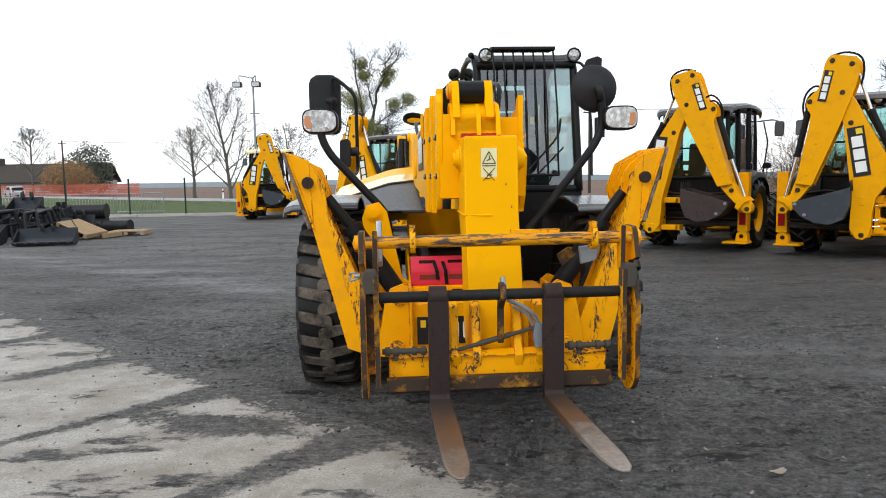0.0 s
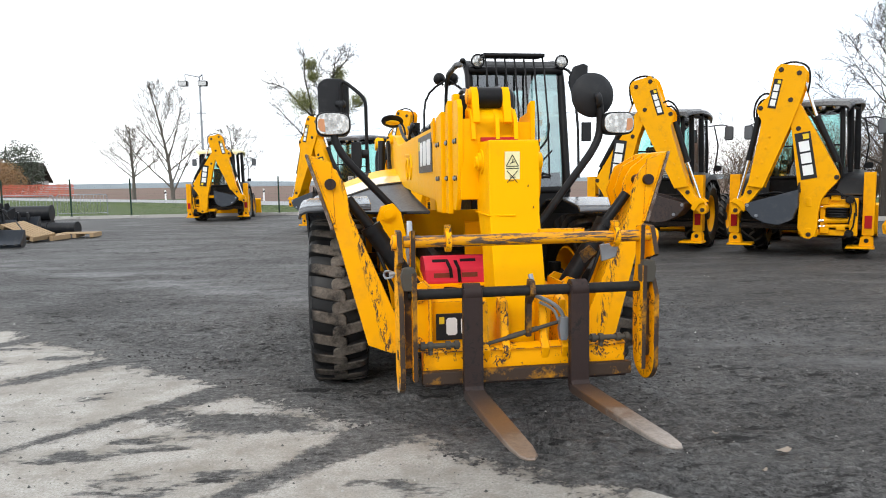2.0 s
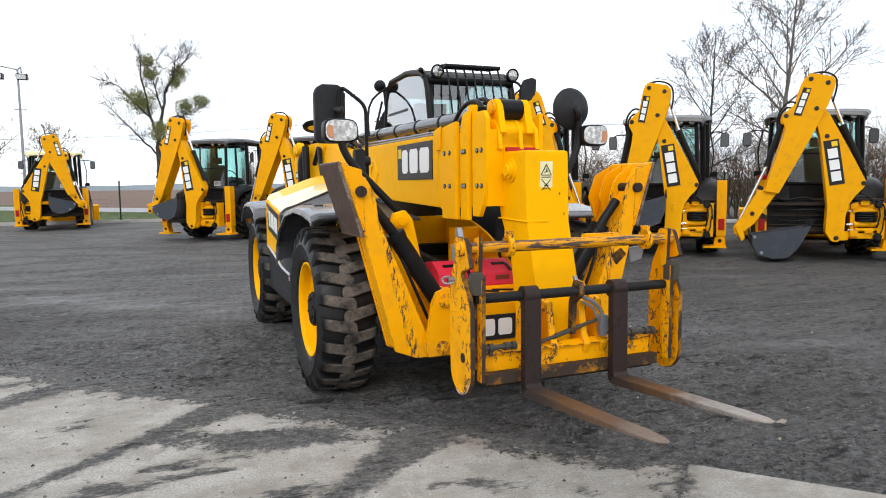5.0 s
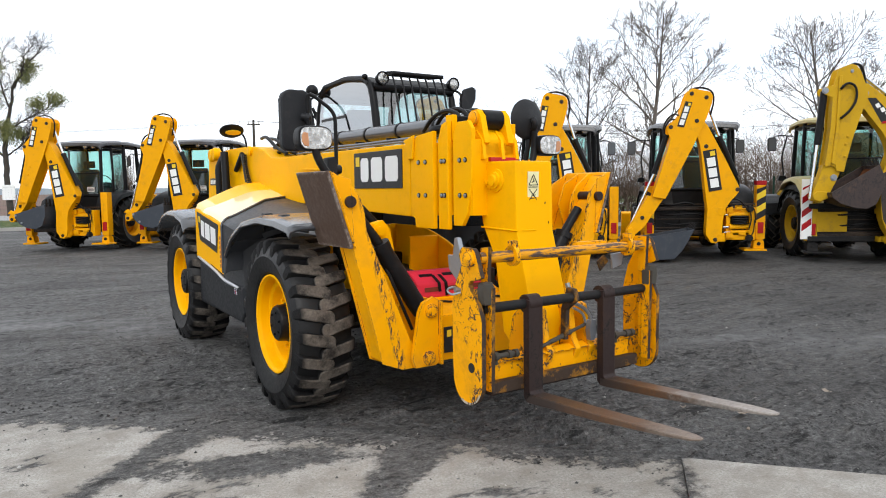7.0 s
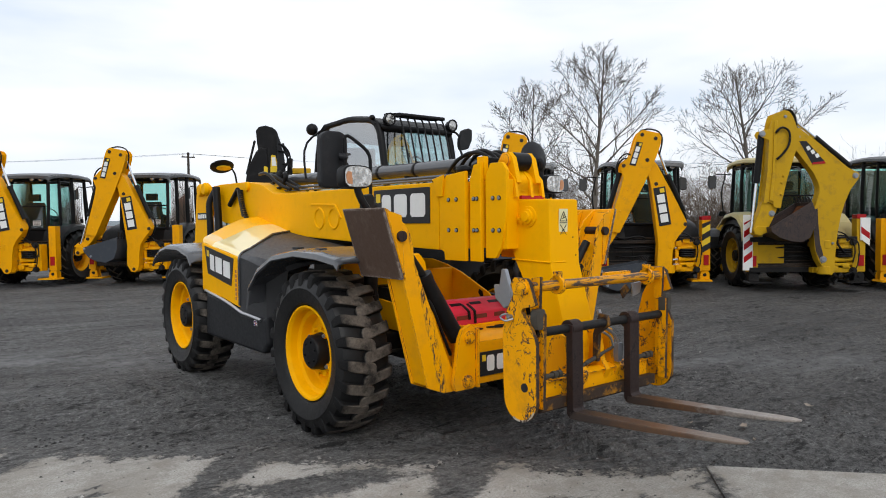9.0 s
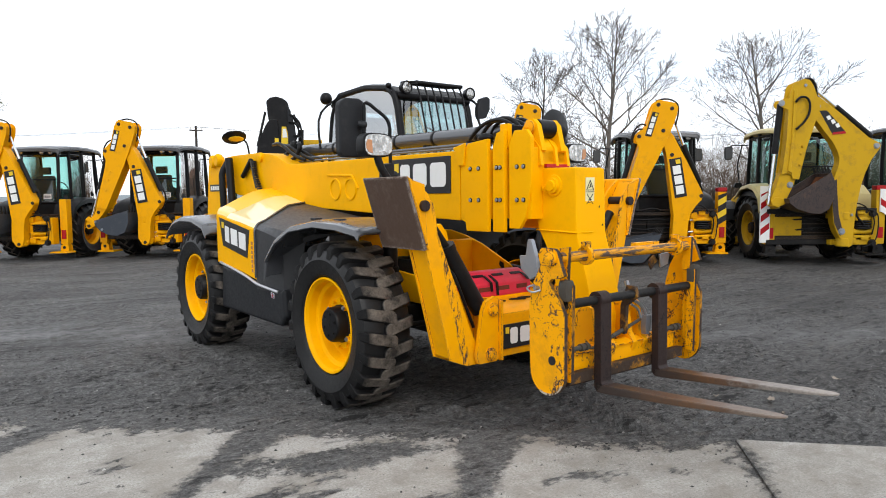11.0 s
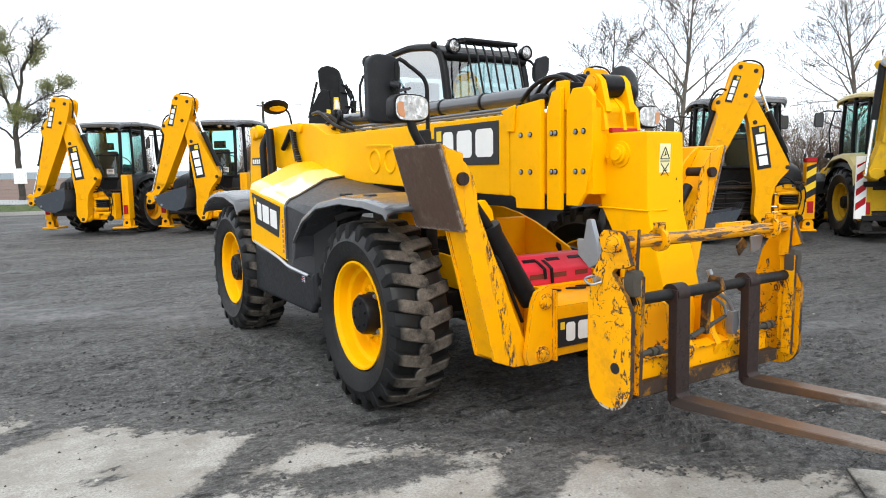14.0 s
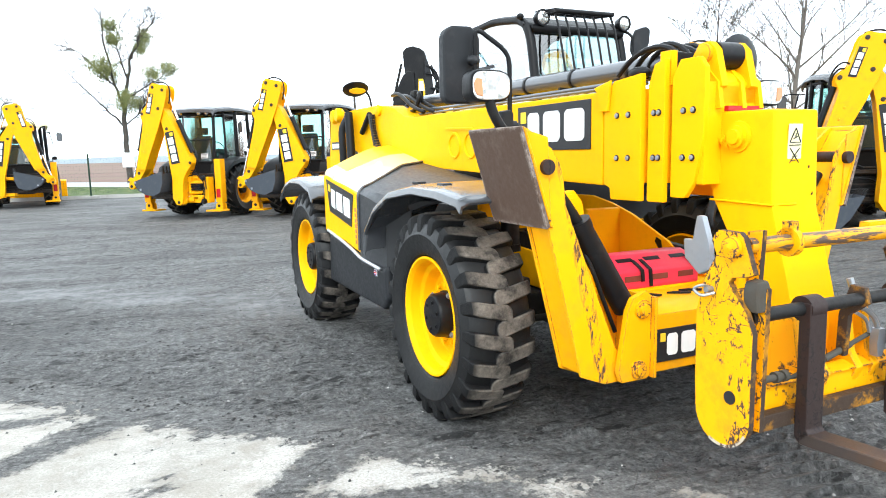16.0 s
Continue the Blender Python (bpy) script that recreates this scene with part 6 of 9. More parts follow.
    for x0, x1, zz in ((-0.58, -0.36, 0.60), (0.33, 0.56, 0.60)):
        bm = B()
        cyl(bm, (x0, -1.60, zz), (x1, -1.60, zz), 0.014)
        for k in range(4):
            x = x0 + (x1 - x0) * (0.12, 0.30, 0.72, 0.92)[k]
            lathe(bm, [(-0.012, 0.014), (-0.012, 0.023), (0.012, 0.023), (0.012, 0.014)], (x, -1.60, zz), 12)
        cyl(bm, (x0 + 0.3 * (x1 - x0), -1.60, zz - 0.045), (x0 + 0.3 * (x1 - x0), -1.60, zz + 0.02), 0.012)
        part("latch_rod", bm, dull_steel, car, "grey latch rod with collars")
    bm = B()
    cyl(bm, (-0.34, -1.57, 0.555), (0.18, -1.57, 0.690), 0.010)
    cyl(bm, (-0.10, -1.57, 0.617), (0.06, -1.57, 0.659), 0.014)
    part("pull_ram", bm, dull_steel, car, "slim grey slanting ram")
    bm = B()
    tube(bm, [(0.02, -1.58, 0.95), (0.03, -1.60, 0.88)], 0.014, 8)
    tube(bm, [(0.04, -1.60, 0.84), (0.13, -1.60, 0.80), (0.18, -1.60, 0.755), (0.20, -1.60, 0.70)], 0.011, 8, cut=0.04)
    tube(bm, [(0.07, -1.58, 0.80), (0.15, -1.58, 0.76), (0.17, -1.58, 0.70)], 0.008, 6, cut=0.04)
    prism(bm, [(0.175, 0.72), (0.215, 0.72), (0.225, 0.66), (0.205, 0.60), (0.175, 0.60), (0.165, 0.66)], "y", -1.62, -1.585)
    part("lever", soft_edges(bm, 0.006), zinc, car, "zinc lever")
    bm = B()
    prism(bm, [(-1.42, 1.02), (-1.41, 1.12), (-1.37, 1.23), (-1.34, 1.23), (-1.32, 1.13), (-1.27, 1.13), (-1.28, 1.05), (-1.36, 0.99)], "x", -0.60, -0.57)
    part("hitch_hook", soft_edges(bm, 0.008), zinc, car, "grey steel hook")
    bm = B()
    prism(bm, [(0.30, 1.05), (0.36, 1.09), (0.40, 1.05), (0.33, 0.99)], "y", -1.545, -1.53)
    part("stop_plate", soft_edges(bm, 0.004, 1), caked, car)
    bm = B()
    prism(bm, [(0.41, 1.09), (0.52, 1.10), (0.50, 1.02), (0.42, 1.00)], "y", -1.555, -1.54)
    part("hanging_plate", soft_edges(bm, 0.004, 1), zinc, car, "pale scuffed steel plate")
    # forks
    for x in (-0.355, 0.205):
        w = 0.10
        bm = B()
        prof = [(-1.635, 0.90), (-1.685, 0.90), (-1.69, 0.40), (-1.705, 0.385), (-2.20, 0.418), (-2.73, 0.452), (-2.735, 0.446), (-2.20, 0.385), (-1.72, 0.333), (-1.665, 0.333), (-1.638, 0.36)]
        prism(bm, [p for p in prof if p[0] > -1.71] + [(-1.72, 0.333)][:0], "x", x, x + w)
        soft_edges(bm, 0.008)
        lathe(bm, [(0.008, 0.05), (w - 0.008, 0.05), (w - 0.008, 0.027), (0.008, 0.027), (0.008, 0.05)], (x, -1.64, 0.875), 20)
        fk = part("fork", bm, rust, car, "brown steel pallet fork with a rusty blade")
        bm = B()
        st = []
        for y, zt, th, i0, i1 in ((-1.66, 0.384, 0.050, 0, 0), (-1.72, 0.386, 0.050, 0, 0), (-2.20, 0.414, 0.036, 0, 0), (-2.58, 0.440, 0.020, 0.004, 0.004), (-2.69, 0.447, 0.014, 0.016, 0.016), (-2.735, 0.450, 0.010, 0.036, 0.036)):
            st.append([(x + i0, y, zt), (x + w - i1, y, zt), (x + w - i1, y, zt - th), (x + i0, y, zt - th), (x + i0, y, zt)])
        quad_sheet(bm, st)
        bmesh.ops.remove_doubles(bm, verts=bm.verts[:], dist=0.0005)
        bmesh.ops.holes_fill(bm, edges=[e for e in bm.edges if len(e.link_faces) == 1])
        part("blade", soft_edges(bm, 0.004, 1), fork_rusty if x < 0 else fork_pale, fk, "rusty brown blade" if x < 0 else "brown blade scoured pale towards its tip")


tele = build_telehandler()
build_carriage(tele)

# ---- backhoe loaders: x to the right seen from behind, y forwards, from under the stabiliser frame ----


def small_emblem(parent, m, w, h, blocks=3):
    """A dark plate with plain white blocks, facing -y."""
    plate = part("emblem_plate", put(box(B(), 0, w, -0.004, 0.004, 0, h), m), decal_black, parent, "black plate with white blocks")
    bm = B()
    a = 0.17 * w
    step = (w * 0.94 - a) / blocks
    for k in range(blocks):
        x0, x1 = a + step * k + 0.08 * step, a + step * (k + 1) - 0.08 * step
        prism(bm, [(x0, h * 0.18), (x1, h * 0.18), (x1, h * 0.82), (x0, h * 0.82)], "y", -0.009, -0.0045)
    part("white_block", put(bm, m), decal_white, plate)
    bm = B()
    prism(bm, [(0.04 * w, h * 0.5), (0.15 * w, h * 0.5), (0.15 * w, h * 0.88), (0.04 * w, h * 0.88)], "y", -0.009, -0.0045)
    part("yellow_square", put(bm, m), decal_yellow, plate)


def striped_post(parent, x0, x1, y0, y1, z0, z1, colours, lean):
    """Slanting warning stripes on the rear of a post."""
    k, z, h = 0, z0, 0.13
    while z < z1 - 0.02:
        t = min(h, z1 - z)
        bm = B()
        prism(bm, [(x0, z), (x1, z + lean), (x1, min(z + t + lean, z1 + 0.06)), (x0, z + t)], "y", y0 - 0.006, y0 - 0.001)
        part("stripe", bm, colours[k % 2], parent)
        z, k = z + t, k + 1


def bucket_shell(pr, y, hw, mat, D, teeth=5, label="dark digging bucket curled under the dipper"):
    """A digging bucket: the profile pr in x and z, hw to either side of y, with a lip, hangers and teeth of its own."""
    bm = B()
    quad_sheet(bm, [[(a, y - hw, b), (a, y + hw, b)] for a, b in pr])
    thicken(bm, 0.022)
    shell = part("digging_bucket", bm, mat, D, label)
    for d in (-hw, hw):
        bm = B()
        prism(bm, pr, "y", y + d - 0.014, y + d + 0.014)
        part("cheek", soft_edges(bm, 0.005, 1), mat, shell)
    (a0, b0), (a1, b1) = pr[-2], pr[-1]
    way = Vector((a1 - a0, b1 - b0)).normalized()
    side = Vector((-way.y, way.x))
    for k in range(teeth):
        yy = y - hw + 0.05 + (2 * hw - 0.10) * k / (teeth - 1)
        o = [(Vector((a1, b1)) + way * u + side * v)[:] for u, v in ((-0.05, -0.022), (-0.05, 0.022), (0.09, 0.012), (0.13, -0.004))]
        bm = B()
        prism(bm, o, "y", yy - 0.022, yy + 0.022)
        part("tooth", bm, black_steel, shell)
    return shell


def boss(p, d, r, h, mat, parent, name="pin"):
    """A pin with its collar standing out of a plate along -y."""
    x, y, z = p
    bm = B()
    lathe(bm, [(0, r * 1.35), (h * 0.5, r * 1.3), (h * 0.5, r * 0.95), (h, r * 0.85), (h, 0)], (x, y, z), 14, "y", -d)
    return part(name, bm, mat, parent)


def cab_plan(f):
    """Half the width of a cab at its depth f, narrow at the rear."""
    stops = ((0.45, 0.60), (0.75, 0.74), (1.15, 0.83), (1.60, 0.82), (1.98, 0.76))
    for (a, u), (b, v) in zip(stops, stops[1:]):
        if f <= b:
            return u + (v - u) * (f - a) / (b - a)
    return 0.76


def digger_cab(D, roof_mat, amber, trim):
    """A glazed cab, tapering to the rear, with its seat, wheel, lights and mirrors."""
    cz, ct = 0.95, 2.80
    bm = B()
    ring = [(s * cab_plan(f) * 0.985, f) for s, fs in ((-1, (0.46, 0.75, 1.15, 1.6, 1.97)), (1, (1.97, 1.6, 1.15, 0.75, 0.46))) for f in fs]
    prism(bm, ring, "z", cz - 0.10, cz + 0.10)
    quad_sheet(bm, [[(x, f, z) for x, f in ring[5:] + ring[:5]] for z in (cz, 1.40)])
    cab = part("cab", bm, black_paint, D, "black cab with tinted windows")
    for s in (-1, 1):
        bm = B()
        quad_sheet(bm, [[(s * 0.55, y, z + 0.02), (s * 0.92, y, z), (s * 1.06, y, z - 0.05), (s * 1.08, y, z - 0.14)] for y, z in ((0.30, 1.08), (0.40, 1.32), (0.62, 1.45), (1.00, 1.53), (1.45, 1.51), (1.80, 1.34), (1.95, 1.05))])
        part("cab_fender", thicken(bm, 0.03), black_paint, cab)

    def lean(f, z):
        return f + (0.10 * (z - 1.4) / 1.4 if f < 0.6 else -0.10 * max(0, z - 1.6) / 1.2 if f > 1.8 else 0.0)

    for s in (-1, 1):
        for f, r in ((0.46, 0.042), (0.78, 0.030), (1.20, 0.040), (1.96, 0.042)):
            w = cab_plan(f)
            pts = [(s * w, lean(f, 1.35), 1.35), (s * (w + 0.005), lean(f, 2.0), 2.0), (s * (w - 0.02), lean(f, ct - 0.06), ct - 0.06)]
            part("pillar", tube(B(), pts, r, 8), black_paint, cab)
        for z in (1.40, 2.66):
            part("waist_rail", tube(B(), [(s * (cab_plan(f) - (0.02 if z > 2 else 0)), lean(f, z), z) for f in (0.46, 0.78, 1.2, 1.6, 1.96)], 0.03, 6), black_paint, cab)
    for f, z, r in ((0.46, 1.40, 0.035), (0.46, 2.64, 0.045), (1.96, 1.52, 0.04), (1.96, 2.66, 0.04), (0.46, 1.98, 0.018)):
        w = cab_plan(f) - 0.01
        part("cross_rail", tube(B(), [(-w, lean(f, z), z), (w, lean(f, z), z)], r, 6), black_paint, cab)
    # roof: a rounded cap with a deep rear visor
    bm = B()
    rows = []
    for f, z, k in ((0.36, ct - 0.14, 0.70), (0.38, ct - 0.06, 0.74), (0.50, ct - 0.01, 0.79), (0.90, ct + 0.03, 0.90), (1.40, ct + 0.03, 0.92), (1.95, ct, 0.88), (2.10, ct - 0.05, 0.84), (2.13, ct - 0.10, 0.82)):
        rows.append([(k * u, f, z - d) for u, d in ((-1, 0.11), (-0.99, 0.05), (-0.93, 0.012), (-0.5, -0.012), (0, -0.018), (0.5, -0.012), (0.93, 0.012), (0.99, 0.05), (1, 0.11))])
    part("roof", soft_edges(thicken(quad_sheet(bm, rows), 0.05), 0.01, 1, 60), roof_mat or roof_grey, cab, "rounded cab roof")
    bm = B()
    for s in (-1, 1):
        quad_sheet(bm, [[(s * (cab_plan(f) - 0.004), lean(f, 1.41), 1.41), (s * (cab_plan(f) - 0.024), lean(f, 2.66), 2.66)] for f in (0.48, 0.78, 1.2, 1.6, 1.95)])
    quad_sheet(bm, [[(-0.58, 0.468, 1.42), (0.58, 0.468, 1.42)], [(-0.57, 0.555, 2.62), (0.57, 0.555, 2.62)]])
    quad_sheet(bm, [[(-0.74, 1.955, 1.52), (0.74, 1.955, 1.52)], [(-0.72, 1.87, 2.64), (0.72, 1.87, 2.64)]])
    w = part("window", bm, glass_teal, cab, "green-tinted cab glazing")
    w.visible_shadow = False
    bm = B()
    prism(bm, [(0.82, 1.05), (0.80, 1.42), (0.86, 2.02), (0.91, 2.10), (0.98, 2.05), (1.00, 1.52), (1.36, 1.50), (1.40, 1.40), (1.36, 1.05)], "x", -0.25, 0.25)
    soft_edges(bm, 0.05, 2)
    box(bm, -0.14, 0.14, 0.86, 0.95, 2.12, 2.30)
    for s in (-1, 1):
        box(bm, s * 0.36 - 0.05, s * 0.36 + 0.05, 0.85, 1.30, 1.66, 1.74)
    part("seat", bm, interior, cab, "dark operator seat")
    bm = B()
    prism(bm, [(1.72, 0.95), (1.62, 1.62), (1.70, 1.74), (1.95, 1.66), (1.96, 0.95)], "x", -0.42, 0.42)
    soft_edges(bm, 0.03)
    for s in (-1, 1):
        box(bm, s * 0.60 - 0.10, s * 0.60 + 0.10, 0.60, 1.3, 1.05, 1.58)
        tube(bm, [(s * 0.42, 0.62, 1.5), (s * 0.38, 0.66, 1.82)], 0.016, 6)
    part("console", bm, interior, cab, "dark dashboard and side consoles")
    bm = B()
    tube(bm, [(0, 1.66, 1.62), (0, 1.56, 1.76)], 0.03)
    tube(bm, [(0.19 * math.cos(k * math.pi / 8), 1.55 - 0.09 * math.sin(k * math.pi / 8), 1.77 + 0.17 * math.sin(k * math.pi / 8)) for k in range(17)], 0.014, 6, cut=0.01)
    part("steering_wheel", bm, interior, cab)
    for x in (-0.50, -0.27, 0.27, 0.50):
        bm = B()
        lathe(bm, [(-0.06, 0.03), (0.0, 0.075), (0.014, 0.075), (0.014, 0.06)], (x, 0.40, ct - 0.135), 14, "y", -1)
        wl_ob = part("work_light", bm, black_paint, cab)
        bm = B()
        lathe(bm, [(0.006, 0.066), (0.016, 0.03), (0.02, 0.0)], (x, 0.40, ct - 0.135), 14, "y", -1)
        part("lens", bm, lamp_lens, wl_ob)
    for s in (-1, 1):
        bm = B()
        tube(bm, [(s * 0.80, 1.9, 2.52), (s * 1.08, 2.02, 2.55), (s * 1.20, 2.02, 2.50), (s * 1.20, 2.02, 2.30)], 0.014, 6)
        tube(bm, [(s * 0.90, 2.0, 2.52), (s * 0.98, 2.05, 2.1), (s * 0.92, 2.0, 1.50)], 0.016, 6)
        ml = part("mirror_arm", bm, black_paint, cab)
        bm = B()
        prism(bm, [(s * 1.20 + a * 0.09, 2.36 + b * 0.15) for a, b in ((-0.8, -1), (0.8, -1), (1, -0.7), (1, 0.7), (0.8, 1), (-0.8, 1), (-1, 0.7), (-1, -0.7))], "y", 1.98, 2.05)
        part("side_mirror", soft_edges(bm, 0.02, 2), mirror_shell, ml)
        bm = B()
        box(bm, s * 1.20 - 0.075, s * 1.20 + 0.075, 1.976, 1.979, 2.23, 2.49)
        part("mirror_face", bm, tube_steel, ml)
        bm = B()
        prism(bm, [(s * 0.98 + a * 0.09, 1.62 + b * 0.06) for a, b in ((-1, -0.6), (-0.6, -1), (0.8, -1), (1, 0), (0.8, 1), (-0.6, 1))], "y", 1.96, 2.06)
        part("indicator_lamp", soft_edges(bm, 0.015), black_paint, ml)
    if amber:
        bm = B()
        lathe(bm, [(0.0, 0.07), (0.05, 0.07), (0.13, 0.06), (0.17, 0.03), (0.175, 0)], (0.5, 1.0, ct + 0.02), 14, "z")
        part("beacon", bm, orange_lens, cab)
    # a small white notice on the rear pane
    bm = B()
    box(bm, 0.22, 0.42, 0.462, 0.466, 1.50, 1.62)
    nt = part("window_notice", bm, decal_white, cab, "small white notice on the glass")
    bm = B()
    for k in range(3):
        box(bm, 0.24, 0.40, 0.458, 0.461, 1.52 + 0.033 * k, 1.535 + 0.033 * k)
    part("notice_lines", bm, decal_black, nt)
    return cab


def kingpost(D, body, q, y, bx):
    """The swing carriage beside the boom's foot: plates, rams lying across, coiled hoses and round caps."""
    def S(a):
        return q * a

    def bar(x0, x1, y0, y1, z0, z1, name, mat, r=0.012, label=""):
        bm = B()
        box(bm, min(S(x0), S(x1)), max(S(x0), S(x1)), y0, y1, z0, z1)
        return part(name, soft_edges(bm, r), mat, D, label)

    f = -0.30
    king = bar(0.02, 0.90, f, -0.08, 0.92, 1.02, "kingpost", body, label="yellow kingpost swing carriage")
    for x0, x1, y0, y1, z0, z1 in ((0.02, 0.90, f, -0.08, 0.40, 0.50), (0.80, 0.92, f - 0.02, -0.08, 0.40, 1.04), (0.36, 0.50, f - 0.06, -0.08, 0.44, 0.56), (0.36, 0.48, f - 0.08, -0.10, 0.94, 1.06), (0.52, 0.66, f - 0.05, f, 1.00, 1.10), (0.36, 0.44, f - 0.04, -0.1, 0.56, 0.94), (0.60, 0.74, f - 0.04, f + 0.02, 0.50, 0.57)):
        bar(x0, x1, y0, y1, z0, z1, "carriage_block", body)
    for z in (0.46, 0.98):
        bm = B()
        cyl(bm, (S(0.20 + bx), y, z - 0.08), (S(0.20 + bx), y, z + 0.08), 0.13)
        box(bm, min(S(0.06), S(0.34)), max(S(0.06), S(0.34)), y, f + 0.05, z - 0.05, z + 0.05)
        part("swing_lug", soft_edges(bm, 0.01, 1), body, D)
    for x0, x1, z, r in ((0.44, 0.84, 0.66, 0.052), (0.46, 0.84, 0.56, 0.03), (0.42, 0.80, 0.90, 0.036)):
        c = part("slew_cylinder", cyl(B(), (S(x0), f - 0.03, z), (S(x1), f + 0.02, z + 0.01), r), body, D)
        part("cylinder_cap", cyl(B(), (S(x0 - 0.02), f - 0.034, z), (S(x0 + 0.03), f - 0.03, z), r * 1.22), body, c)
        part("ram_rod", cyl(B(), (S(x0 - 0.14), f - 0.045, z - 0.004), (S(x0), f - 0.03, z), r * 0.5), chrome, c)
    for k in range(4):
        part("valve_hose", tube(B(), [(S(0.46), f - 0.06, 0.73 + 0.045 * k), (S(0.52), f - 0.10, 0.735 + 0.045 * k), (S(0.70), f - 0.10, 0.73 + 0.045 * k), (S(0.77), f - 0.04, 0.725 + 0.045 * k)], 0.02, 6), black_paint, D, "black hose")
    for a, z, r in ((0.80, 1.02, 0.07), (0.80, 0.44, 0.07), (0.69, 0.76, 0.035)):
        boss((S(a), f - 0.03, z), 1, r * 0.75, 0.09, black_steel, D, "round_cap")
    for k, pts in enumerate(([(0.30, 1.10), (0.50, 1.16), (0.74, 1.12), (0.84, 0.86), (0.78, 0.60)], [(0.34, 1.04), (0.56, 1.12), (0.88, 1.06), (0.90, 0.74)], [(0.26, 1.16), (0.44, 1.24), (0.62, 1.18), (0.70, 1.06)], [(0.60, 0.36), (0.74, 0.40), (0.86, 0.52), (0.88, 0.80)])):
        part("loose_hose", tube(B(), [(S(a), f - 0.07 - 0.012 * k, b) for a, b in pts], 0.013, 6, cut=0.12), black_paint, D, "black hose")
    return king


def digger_chassis(D, body, old):
    rw = wheel(D, R=0.70, W=0.44, rim_r=0.37, lugs=18, lug_h=0.04, lug_w=0.075, sweep=0.34, face=-1, rim_mat=body, hub_r=0.13)
    rw.name = "rear_wheel"
    rw.matrix_basis = pose(-0.86, 1.15, 0.68)
    again(rw, pose(0.86, 1.15, 0.68, 10, 0, 180)).name = "rear_wheel"
    again(rw, Matrix.LocRotScale((-0.84, 3.32, 0.52), None, (0.72, 0.76, 0.76))).name = "front_wheel"
    again(rw, Matrix.LocRotScale((0.84, 3.32, 0.52), Euler((0, 0, math.pi)), (0.72, 0.76, 0.76))).name = "front_wheel"
    if old:
        for s in (-1, 1):
            bm = B()
            quad_sheet(bm, [[(s * 0.64, yy, z), (s * 1.10, yy, z - 0.01), (s * 1.13, yy, z - 0.08)] for yy, z in ((2.72, 0.80), (2.78, 1.06), (3.0, 1.22), (3.4, 1.26), (3.75, 1.14), (3.9, 0.85))])
            part("front_mudguard", thicken(bm, 0.03), dark_grey, D, "dark grey front mudguard")
    bm = B()
    box(bm, -0.45, 0.45, 0.0, 3.6, 0.45, 0.95)
    box(bm, -0.66, 0.66, 1.02, 1.28, 0.55, 0.80)
    box(bm, -0.62, 0.62, 3.25, 3.40, 0.42, 0.58)
    part("chassis", soft_edges(bm, 0.02), black_steel, D)
    bm = B()
    prism(bm, [(1.99, 0.90), (1.99, 1.46), (2.6, 1.44), (3.7, 1.36), (3.95, 1.25), (4.0, 0.85)], "x", -0.48, 0.48)
    part("bonnet", soft_edges(bm, 0.05, 3), body, D)
    for s in (-1, 1):
        bm = B()
        prism(bm, [(2.0, 1.45), (2.15, 1.55), (3.2, 1.30), (4.5, 0.55), (4.6, 0.35), (4.4, 0.30), (3.1, 1.05), (2.1, 1.25)], "x", s * 0.62 - 0.06, s * 0.62 + 0.06)
        part("loader_arm", soft_edges(bm, 0.015), body, D)
    bm = B()
    prism(bm, [(4.45, 0.75), (4.55, 0.10), (4.75, 0.02), (5.35, 0.02), (5.3, 0.06), (4.8, 0.12), (4.66, 0.3), (4.62, 0.8)], "x", -1.15, 1.15)
    part("loader_bucket", soft_edges(bm, 0.01), body, D)


